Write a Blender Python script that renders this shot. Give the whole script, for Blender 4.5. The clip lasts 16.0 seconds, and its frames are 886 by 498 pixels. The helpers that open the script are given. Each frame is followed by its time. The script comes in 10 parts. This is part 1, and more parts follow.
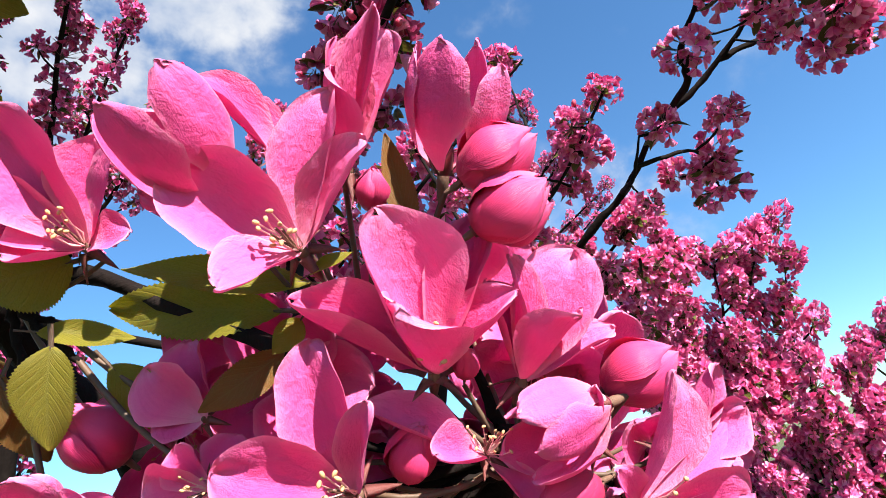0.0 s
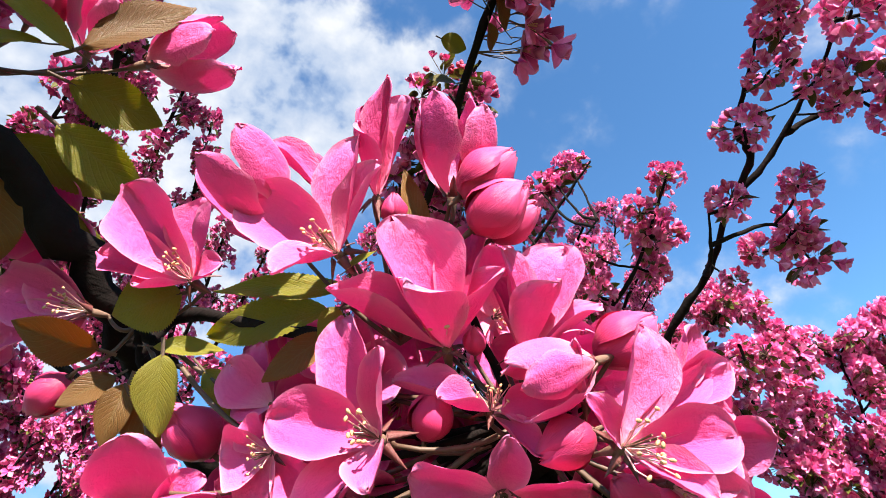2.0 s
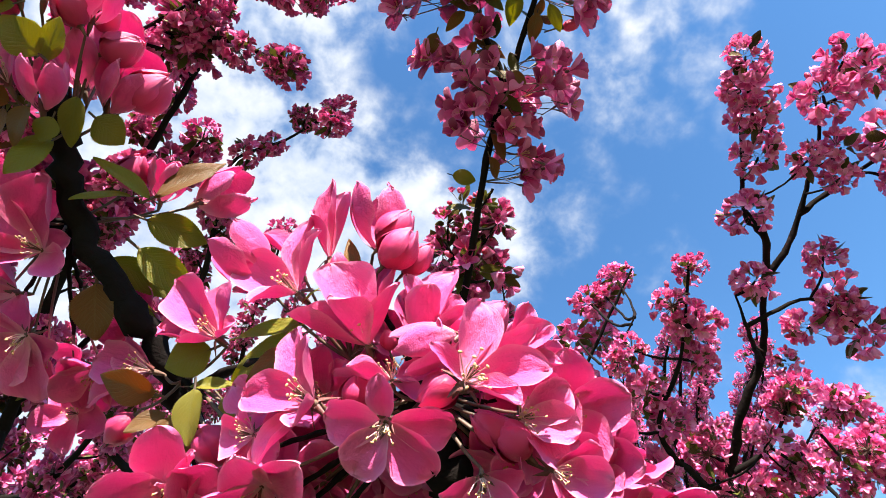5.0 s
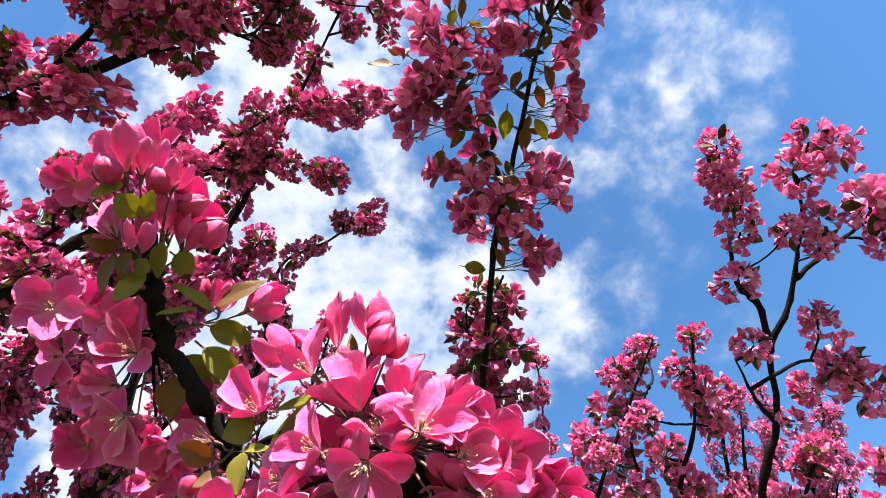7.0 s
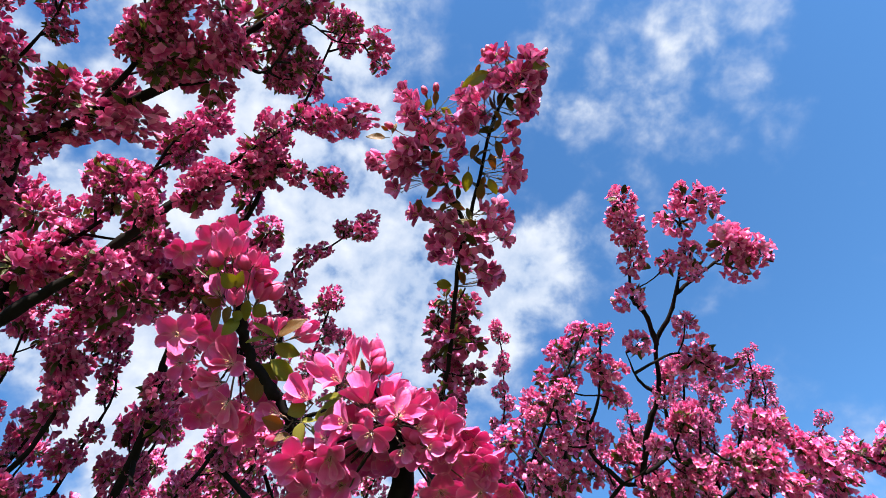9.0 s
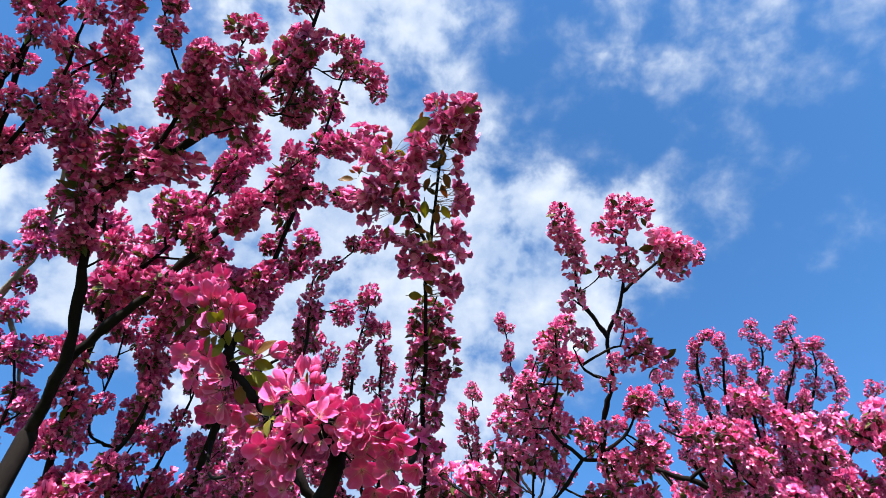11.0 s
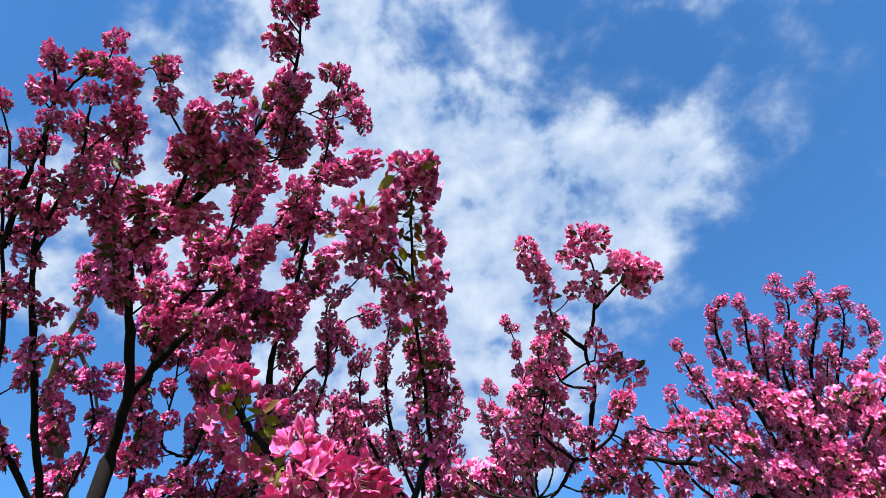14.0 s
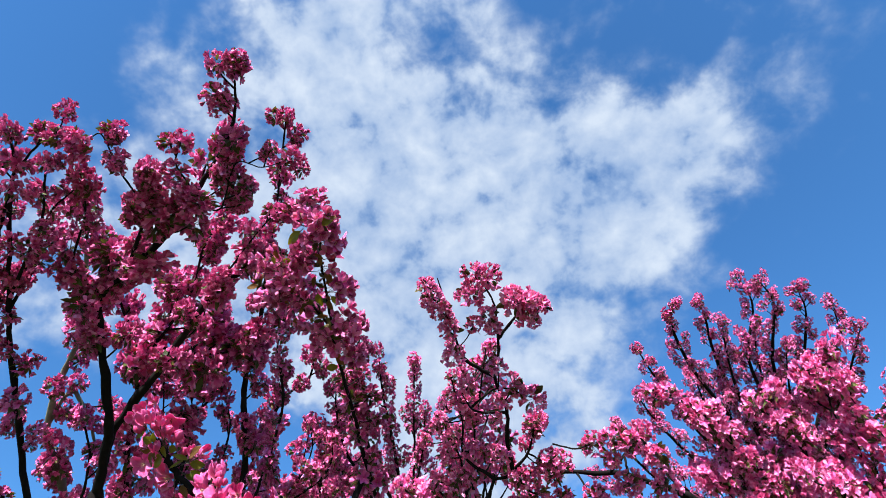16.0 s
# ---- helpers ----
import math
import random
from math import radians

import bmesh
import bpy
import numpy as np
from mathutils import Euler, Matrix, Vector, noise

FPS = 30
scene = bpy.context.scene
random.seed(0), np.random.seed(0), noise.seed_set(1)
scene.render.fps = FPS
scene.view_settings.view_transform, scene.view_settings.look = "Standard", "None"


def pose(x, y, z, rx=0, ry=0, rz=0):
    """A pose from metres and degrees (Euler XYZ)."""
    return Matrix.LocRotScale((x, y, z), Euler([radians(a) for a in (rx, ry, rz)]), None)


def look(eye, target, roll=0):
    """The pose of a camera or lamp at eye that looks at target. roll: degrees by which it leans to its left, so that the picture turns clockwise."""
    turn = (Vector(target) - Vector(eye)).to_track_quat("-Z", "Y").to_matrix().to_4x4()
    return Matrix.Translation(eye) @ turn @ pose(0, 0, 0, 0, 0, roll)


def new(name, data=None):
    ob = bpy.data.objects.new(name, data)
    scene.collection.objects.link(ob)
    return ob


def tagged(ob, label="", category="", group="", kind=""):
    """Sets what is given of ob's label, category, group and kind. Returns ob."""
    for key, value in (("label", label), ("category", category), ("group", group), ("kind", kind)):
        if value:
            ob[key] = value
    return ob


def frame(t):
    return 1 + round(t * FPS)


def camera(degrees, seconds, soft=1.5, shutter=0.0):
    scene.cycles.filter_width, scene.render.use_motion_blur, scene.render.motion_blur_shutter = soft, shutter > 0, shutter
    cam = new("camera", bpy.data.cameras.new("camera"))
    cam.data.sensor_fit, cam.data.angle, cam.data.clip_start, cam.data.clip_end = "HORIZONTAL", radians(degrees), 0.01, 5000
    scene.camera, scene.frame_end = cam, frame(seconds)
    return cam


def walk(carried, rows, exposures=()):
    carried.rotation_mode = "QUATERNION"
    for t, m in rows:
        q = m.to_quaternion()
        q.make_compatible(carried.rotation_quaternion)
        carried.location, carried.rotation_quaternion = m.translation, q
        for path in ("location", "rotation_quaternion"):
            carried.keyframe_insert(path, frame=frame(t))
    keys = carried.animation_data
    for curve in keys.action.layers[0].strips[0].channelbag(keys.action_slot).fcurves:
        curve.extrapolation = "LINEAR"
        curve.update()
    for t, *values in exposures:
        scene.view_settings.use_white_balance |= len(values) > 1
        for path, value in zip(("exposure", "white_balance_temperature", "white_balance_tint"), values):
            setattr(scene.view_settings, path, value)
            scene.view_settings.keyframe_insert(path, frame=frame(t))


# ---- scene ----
cam = camera(76.19, 16.0, 0.8)
walk(cam, [
    (0, pose(0.0000, 0.0000, 1.9000, 114.938, 13.205, -37.724)),
    (0.5, pose(0.0017, 0.0020, 1.8893, 119.553, 13.293, -33.887)),
    (1, pose(0.0119, -0.0045, 1.8781, 123.447, 12.800, -30.918)),
    (1.5, pose(0.0057, -0.0098, 1.8717, 126.611, 12.328, -28.886)),
    (2, pose(0.0057, -0.0151, 1.8533, 129.693, 11.312, -26.900)),
    (2.5, pose(0.0035, -0.0201, 1.8385, 132.099, 10.238, -25.226)),
    (3, pose(0.0043, -0.0275, 1.8279, 134.148, 9.382, -23.737)),
    (5.5, pose(0.0535, -0.0480, 1.7516, 150.322, 8.043, -13.604)),
    (6, pose(0.0602, -0.0480, 1.7439, 153.515, 6.756, -11.553)),
    (6.5, pose(0.0654, -0.0627, 1.7441, 155.841, 5.663, -9.470)),
    (7, pose(0.0647, -0.1053, 1.6890, 155.604, 5.716, -9.874)),
    (7.5, pose(0.0547, -0.1704, 1.6435, 152.684, 6.474, -10.322)),
    (8, pose(0.0568, -0.2126, 1.6042, 152.420, 6.258, -10.100)),
    (8.5, pose(0.0368, -0.2807, 1.5466, 150.911, 6.203, -10.867)),
    (9, pose(0.0301, -0.3153, 1.5050, 150.589, 6.315, -10.898)),
    (11.5, pose(0.2689, -0.5240, 1.3771, 147.768, -0.140, -1.464)),
    (12, pose(0.2854, -0.5328, 1.3856, 147.375, -0.101, -0.861)),
    (12.5, pose(0.3043, -0.5431, 1.3862, 147.000, 0.000, 0.000)),
    (13, pose(0.3127, -0.5676, 1.3887, 146.234, 0.231, 1.180)),
    (13.5, pose(0.3454, -0.6384, 1.3956, 144.826, 0.313, 3.318)),
    (14, pose(0.3753, -0.6955, 1.3925, 143.909, 0.313, 5.368)),
    (14.5, pose(0.4154, -0.7249, 1.4011, 143.413, 0.125, 7.162)),
    (15, pose(0.5147, -0.7333, 1.4269, 143.369, -0.324, 8.976)),
    (15.5, pose(0.5785, -0.7675, 1.3785, 144.060, 0.700, 9.445)),
    (16, pose(0.6397, -0.7968, 1.3716, 143.687, 1.104, 9.852)),
], exposures=[(0.0, 1.84, 6850, 10), (3.0, 2.12, 6950, 9), (6.5, 2.2, 6980, 9), (9.0, 1.98, 6600, 9), (11.5, 1.9, 6200, 8), (16.0, 1.67, 5980, 7)])

# ---------------------------------------------------------------- light
SUN_ELEVATION, SUN_TURN = radians(37), radians(-174)   # turn: from +y towards +x
to_sun = Vector((math.cos(SUN_ELEVATION) * math.sin(SUN_TURN), math.cos(SUN_ELEVATION) * math.cos(SUN_TURN), math.sin(SUN_ELEVATION)))
sun = new("sun", bpy.data.lights.new("sun", "SUN"))
sun.data.energy, sun.data.angle, sun.data.color = 5.0, radians(0.55), (1.0, 0.96, 0.90)
sun.matrix_world = look(to_sun * 30, (0, 0, 0))


class Nodes:
    """A small wrapper to wire node trees."""

    def __init__(self, tree):
        self.tree = tree
        tree.nodes.clear()

    def add(self, kind, ins=None, **props):
        n = self.tree.nodes.new(kind)
        if "operation" in props:
            n.operation = props["operation"]
        if "use_clamp" in props:
            n.use_clamp = props["use_clamp"]
        if "data_type" in props:
            n.data_type, n.blend_type = props["data_type"], props["blend_type"]
        if "interpolation_type" in props:
            n.interpolation_type = props["interpolation_type"]
        for k, v in (ins or {}).items():
            if isinstance(v, bpy.types.NodeSocket):
                self.tree.links.new(v, n.inputs[k])
            else:
                n.inputs[k].default_value = v
        return n

    def math(self, op, a, b=0.0, c=0.0, clamp=False):
        return self.add("ShaderNodeMath", {0: a, 1: b, 2: c}, operation=op, use_clamp=clamp).outputs[0]

    def mix(self, fac, a, b, blend="MIX"):
        n = self.add("ShaderNodeMix", {0: fac, 6: a, 7: b}, data_type="RGBA", blend_type=blend)
        return n.outputs[2]

    def ramp(self, fac, stops):
        n = self.add("ShaderNodeValToRGB", {0: fac})
        el = n.color_ramp.elements
        while len(el) < len(stops):
            el.new(0.5)
        for e, (p, c) in zip(el, stops):
            e.position, e.color = p, (*c, 1) if len(c) == 3 else c
        return n.outputs[0]

    def noise(self, vec, scale, detail=3.0, rough=0.55, distortion=0.0):
        return self.add("ShaderNodeTexNoise", {"Vector": vec, "Scale": scale, "Detail": detail, "Roughness": rough, "Distortion": distortion}).outputs[0]


def rgba(c):
    return (*c, 1.0)


# ---------------------------------------------------------------- sky with broken fair-weather cloud
world = bpy.data.worlds.new("sky")
world.use_nodes = True
scene.world = world
w = Nodes(world.node_tree)
sky = w.add("ShaderNodeTexSky")
sky.sky_type, sky.sun_disc, sky.sun_elevation, sky.sun_rotation = "NISHITA", False, SUN_ELEVATION, SUN_TURN
sky.air_density, sky.dust_density, sky.ozone_density = 1.2, 0.05, 2.4
way = w.add("ShaderNodeTexCoord").outputs["Generated"]
# the outlines of the banks are frayed by two sizes of turbulence
broad = w.add("ShaderNodeTexNoise", {"Vector": way, "Scale": 5.5, "Detail": 3.0, "Roughness": 0.55}).outputs["Color"]
small = w.add("ShaderNodeTexNoise", {"Vector": way, "Scale": 17.0, "Detail": 4.0, "Roughness": 0.6}).outputs["Color"]
shift = w.add("ShaderNodeVectorMath", {0: broad, 1: (0.5, 0.5, 0.5)}, operation="SUBTRACT").outputs[0]
shift = w.add("ShaderNodeVectorMath", {0: shift, 1: (0.16, 0.16, 0.16)}, operation="MULTIPLY").outputs[0]
fray = w.add("ShaderNodeVectorMath", {0: small, 1: (0.5, 0.5, 0.5)}, operation="SUBTRACT").outputs[0]
fray = w.add("ShaderNodeVectorMath", {0: fray, 1: (0.07, 0.07, 0.07)}, operation="MULTIPLY").outputs[0]
bent = w.add("ShaderNodeVectorMath", {0: way, 1: shift}, operation="ADD").outputs[0]
bent = w.add("ShaderNodeVectorMath", {0: bent, 1: fray}, operation="ADD").outputs[0]
bent = w.add("ShaderNodeVectorMath", {0: bent}, operation="NORMALIZE").outputs[0]


def bank(centre, outer):
    """1 in the middle of a bank of cloud round a direction, 0 outside."""
    near = w.add("ShaderNodeVectorMath", {0: bent, 1: Vector(centre).normalized()}, operation="DOT_PRODUCT").outputs["Value"]
    return w.add("ShaderNodeMapRange", {0: near, 1: math.cos(radians(outer)), 2: 1.0, 3: 0.0, 4: 1.0}, interpolation_type="SMOOTHSTEP").outputs[0]


cover = 0.0
cover = w.math("MULTIPLY_ADD", bank((-0.107, 0.053, 0.993), 19), 0.330, cover)
cover = w.math("MULTIPLY_ADD", bank((0.148, 0.043, 0.988), 19), 0.135, cover)
cover = w.math("MULTIPLY_ADD", bank((-0.040, 0.202, 0.979), 19), 0.056, cover)
cover = w.math("MULTIPLY_ADD", bank((0.175, 0.199, 0.964), 19), -0.134, cover)
cover = w.math("MULTIPLY_ADD", bank((-0.205, 0.215, 0.955), 19), 0.164, cover)
cover = w.math("MULTIPLY_ADD", bank((0.312, -0.021, 0.950), 19), 0.265, cover)
cover = w.math("MULTIPLY_ADD", bank((0.052, 0.336, 0.940), 19), 0.178, cover)
cover = w.math("MULTIPLY_ADD", bank((-0.355, 0.087, 0.931), 19), 0.132, cover)
cover = w.math("MULTIPLY_ADD", bank((0.331, 0.181, 0.926), 19), -0.225, cover)
cover = w.math("MULTIPLY_ADD", bank((-0.160, 0.366, 0.917), 19), -0.053, cover)
cover = w.math("MULTIPLY_ADD", bank((0.208, 0.377, 0.902), 19), 0.283, cover)
cover = w.math("MULTIPLY_ADD", bank((-0.374, 0.251, 0.893), 19), 0.028, cover)
cover = w.math("MULTIPLY_ADD", bank((0.455, 0.068, 0.888), 19), 0.311, cover)
cover = w.math("MULTIPLY_ADD", bank((-0.030, 0.477, 0.879), 19), -0.055, cover)
cover = w.math("MULTIPLY_ADD", bank((0.379, 0.330, 0.864), 19), 0.097, cover)
cover = w.math("MULTIPLY_ADD", bank((-0.305, 0.420, 0.855), 19), 0.211, cover)
cover = w.math("MULTIPLY_ADD", bank((0.516, -0.105, 0.850), 19), -0.124, cover)
cover = w.math("MULTIPLY_ADD", bank((0.154, 0.520, 0.840), 19), 0.294, cover)
cover = w.math("MULTIPLY_ADD", bank((-0.518, 0.204, 0.831), 19), -0.046, cover)
cover = w.math("MULTIPLY_ADD", bank((0.526, 0.202, 0.826), 19), 0.084, cover)
cover = w.math("MULTIPLY_ADD", bank((-0.159, 0.555, 0.817), 19), 0.576, cover)
cover = w.math("MULTIPLY_ADD", bank((0.356, 0.479, 0.802), 19), -0.078, cover)
cover = w.math("MULTIPLY_ADD", bank((-0.456, 0.405, 0.793), 19), 0.140, cover)
cover = w.math("MULTIPLY_ADD", bank((0.615, 0.010, 0.788), 19), 0.103, cover)
cover = w.math("MULTIPLY_ADD", bank((-0.631, 0.101, 0.769), 19), 0.146, cover)
cover = w.math("MULTIPLY_ADD", bank((0.539, 0.355, 0.764), 19), 0.104, cover)
cover = w.math("MULTIPLY_ADD", bank((-0.312, 0.577, 0.755), 19), 0.127, cover)
cover = w.math("MULTIPLY_ADD", bank((0.275, 0.613, 0.740), 19), 0.160, cover)
cover = w.math("MULTIPLY_ADD", bank((-0.596, 0.333, 0.731), 19), 0.058, cover)
cover = w.math("MULTIPLY_ADD", bank((0.669, 0.158, 0.726), 19), 0.028, cover)
cover = w.math("MULTIPLY_ADD", bank((-0.101, 0.690, 0.717), 19), -0.019, cover)
cover = w.math("MULTIPLY_ADD", bank((0.497, 0.510, 0.702), 19), 0.249, cover)
cover = w.math("MULTIPLY_ADD", bank((-0.471, 0.546, 0.693), 19), -0.025, cover)
cover = w.math("MULTIPLY_ADD", bank((0.721, -0.085, 0.688), 19), -0.048, cover)
cover = w.math("MULTIPLY_ADD", bank((0.150, 0.719, 0.679), 19), 0.306, cover)
cover = w.math("MULTIPLY_ADD", bank((0.674, 0.324, 0.664), 19), -0.202, cover)
cover = w.math("MULTIPLY_ADD", bank((0.405, 0.652, 0.640), 19), -0.244, cover)
cover = w.math("MULTIPLY_ADD", bank((-0.621, 0.465, 0.631), 19), 0.333, cover)
cover = w.math("MULTIPLY_ADD", bank((0.776, 0.077, 0.626), 19), 0.047, cover)
cover = w.math("MULTIPLY_ADD", bank((-0.009, 0.787, 0.617), 19), 0.101, cover)
cover = w.math("MULTIPLY_ADD", bank((0.628, 0.493, 0.602), 19), 0.134, cover)
cover = w.math("MULTIPLY_ADD", bank((-0.440, 0.675, 0.593), 19), 0.089, cover)
cover = w.math("MULTIPLY_ADD", bank((0.271, 0.769, 0.579), 19), 0.071, cover)
cover = w.math("MULTIPLY_ADD", bank((0.785, 0.256, 0.564), 19), 0.183, cover)
cover = w.math("MULTIPLY_ADD", bank((-0.188, 0.811, 0.555), 19), 0.247, cover)
cover = w.math("MULTIPLY_ADD", bank((0.535, 0.649, 0.540), 19), -0.027, cover)
cover = w.math("MULTIPLY_ADD", bank((-0.604, 0.594, 0.531), 19), 0.068, cover)
cover = w.math("MULTIPLY_ADD", bank((0.850, -0.030, 0.526), 19), 0.161, cover)
cover = w.math("MULTIPLY_ADD", bank((0.105, 0.850, 0.517), 19), -0.027, cover)
cover = w.math("MULTIPLY_ADD", bank((0.745, 0.438, 0.502), 19), -0.048, cover)
cover = w.math("MULTIPLY_ADD", bank((-0.374, 0.786, 0.493), 19), 0.163, cover)
cover = w.math("MULTIPLY_ADD", bank((0.871, 0.160, 0.464), 19), 0.115, cover)
cover = w.math("MULTIPLY_ADD", bank((-0.083, 0.887, 0.455), 19), 0.126, cover)
cover = w.math("MULTIPLY_ADD", bank((0.658, 0.610, 0.440), 19), 0.118, cover)
cover = w.math("MULTIPLY_ADD", bank((-0.553, 0.713, 0.431), 19), -0.284, cover)
cover = w.math("MULTIPLY_ADD", bank((0.844, 0.354, 0.402), 19), 0.021, cover)
cover = w.math("MULTIPLY_ADD", bank((0.930, 0.044, 0.364), 19), -0.169, cover)
cover = w.math("MULTIPLY_ADD", bank((0.038, 0.934, 0.355), 19), 0.121, cover)
cover = w.math("MULTIPLY_ADD", bank((0.769, 0.542, 0.340), 19), 0.194, cover)
cover = w.math("MULTIPLY_ADD", bank((0.920, 0.249, 0.302), 19), 0.058, cover)
cover = w.math("MULTIPLY_ADD", bank((0.167, 0.952, 0.255), 19), -0.281, cover)
cover = w.math("MULTIPLY_ADD", bank((0.861, 0.448, 0.240), 19), 0.055, cover)
cover = w.math("MULTIPLY_ADD", bank((-0.042, 0.980, 0.193), 19), 0.329, cover)
cover = w.math("MULTIPLY_ADD", bank((0.931, 0.336, 0.140), 19), 0.102, cover)
cover = w.math("MULTIPLY_ADD", bank((0.909, 0.416, -0.021), 19), 0.122, cover)

puffs = w.noise(w.add("ShaderNodeMapping", {"Vector": way, "Scale": (1.0, 1.0, 1.25), "Location": (0.37, 0.21, 0.5)}).outputs[0], 13.0, 4.0, 0.52, 0.15)
wisps = w.noise(way, 34.0, 4.0, 0.55, 0.2)
lumps = w.math("ADD", w.math("MULTIPLY", w.math("SUBTRACT", puffs, 0.5), 2.2), w.math("MULTIPLY", w.math("SUBTRACT", wisps, 0.5), 0.7))
bulk = w.add("ShaderNodeMapRange", {0: cover, 1: 0.19, 2: 0.74, 3: 0.0, 4: 1.0}, interpolation_type="SMOOTHSTEP").outputs[0]
field = w.math("MULTIPLY_ADD", bulk, w.math("ADD", lumps, 1.0), w.math("MULTIPLY", lumps, 0.22))
density = w.add("ShaderNodeMapRange", {0: field, 1: 0.08, 2: 0.88, 3: 0.0, 4: 1.0}, interpolation_type="SMOOTHSTEP").outputs[0]
shade = w.add("ShaderNodeMapRange", {0: w.math("ADD", lumps, w.math("MULTIPLY", w.noise(way, 7.0, 3.0), 0.8)), 1: 0.0, 2: 0.95}).outputs[0]
grey = w.mix(shade, rgba((0.118, 0.155, 0.225)), rgba((0.250, 0.264, 0.288)))
blue = w.mix(1.0, sky.outputs[0], rgba((0.0305, 0.0515, 0.0690)), "MULTIPLY")
seen = w.mix(w.math("MULTIPLY", density, 0.94), blue, grey)
w.add("ShaderNodeOutputWorld", {0: w.add("ShaderNodeBackground", {0: seen, 1: 1.0}).outputs[0]})


# ---------------------------------------------------------------- materials
def material(name):
    m = bpy.data.materials.new(name)
    m.use_nodes = True
    return m, Nodes(m.node_tree)


def leafy(n, colour, thin_colour, rough, through_light, bump, gloss=0.35, down=0.15):
    """A thin live sheet: glossy skin over a body that lets light through."""
    skin = n.add("ShaderNodeBsdfPrincipled", {"Base Color": colour, "Roughness": rough, "Normal": bump, "Specular IOR Level": gloss, "Sheen Weight": down, "Sheen Roughness": 0.4})
    glow = n.add("ShaderNodeBsdfTranslucent", {"Color": thin_colour, "Normal": bump})
    both = n.add("ShaderNodeMixShader", {0: through_light, 1: skin.outputs[0], 2: glow.outputs[0]})
    n.add("ShaderNodeOutputMaterial", {0: both.outputs[0]})


def petal_material():
    """Pink petal: paler claw and rim, fine veins running to the tip, deeper back."""
    m, n = material("petal")
    uv = n.add("ShaderNodeUVMap").outputs[0]
    sep = n.add("ShaderNodeSeparateXYZ", {0: uv})
    along, across = sep.outputs[0], sep.outputs[1]
    vary = n.add("ShaderNodeObjectInfo").outputs["Random"]
    fan = n.math("MULTIPLY", across, 0.8)
    vein_at = n.add("ShaderNodeCombineXYZ", {0: n.math("MULTIPLY", fan, 17.0), 1: n.math("MULTIPLY", along, 1.6), 2: n.math("MULTIPLY", vary, 40.0)}).outputs[0]
    veins = n.noise(vein_at, 1.0, 3.0, 0.6, 0.4)
    hair_at = n.add("ShaderNodeCombineXYZ", {0: n.math("MULTIPLY", fan, 48.0), 1: n.math("MULTIPLY", along, 4.0), 2: n.math("MULTIPLY", vary, 70.0)}).outputs[0]
    veins = n.math("ADD", n.math("MULTIPLY", veins, 0.62), n.math("MULTIPLY", n.noise(hair_at, 1.0, 2.0, 0.6, 0.6), 0.38))
    place = n.add("ShaderNodeTexCoord").outputs["Object"]
    blotch = n.noise(place, 6.0, 4.0)
    body = n.ramp(along, [(0.0, (0.86, 0.60, 0.56)), (0.12, (0.83, 0.34, 0.47)), (0.45, (0.82, 0.084, 0.320)), (0.84, (0.84, 0.132, 0.395)), (1.0, (0.88, 0.33, 0.55))])
    deep = n.mix(n.math("MULTIPLY", n.math("POWER", vary, 1.6), 0.65), body, rgba((0.70, 0.048, 0.205)))
    pale = n.mix(n.math("MULTIPLY", n.math("POWER", n.math("SUBTRACT", 1.0, vary), 2.5), 0.32), deep, rgba((0.87, 0.31, 0.52)))
    lined = n.mix(n.math("MULTIPLY", n.add("ShaderNodeMapRange", {0: veins, 1: 0.44, 2: 0.66}).outputs[0], 0.38), pale, rgba((0.68, 0.06, 0.26)))
    final = n.mix(n.math("MULTIPLY", blotch, 0.25), lined, rgba((0.86, 0.17, 0.42)))
    rim = n.math("POWER", n.math("ABSOLUTE", across), 8.0)
    final = n.mix(n.math("MULTIPLY", rim, 0.32), final, rgba((0.90, 0.54, 0.68)))
    heart = n.math("MULTIPLY", n.math("SUBTRACT", 1.0, n.math("POWER", n.math("ABSOLUTE", across), 1.5)), n.add("ShaderNodeMapRange", {0: along, 1: 0.12, 2: 0.38}, interpolation_type="SMOOTHSTEP").outputs[0])
    final = n.mix(n.math("MULTIPLY", heart, 0.25), final, rgba((0.72, 0.075, 0.30)))
    wrinkles = n.noise(place, 11.0, 2.0, 0.5, 0.5)
    relief = n.math("ADD", n.math("ADD", n.math("MULTIPLY", veins, 0.9), n.math("MULTIPLY", n.noise(place, 46.0, 3.0, 0.6, 0.8), 0.9)), n.math("MULTIPLY", wrinkles, 2.4))
    bump = n.add("ShaderNodeBump", {"Height": relief, "Strength": 0.30, "Distance": 0.005}).outputs[0]
    leafy(n, final, n.mix(0.55, final, rgba((0.81, 0.12, 0.47))), 0.55, 0.34, bump, 0.15, 0.04)
    return m


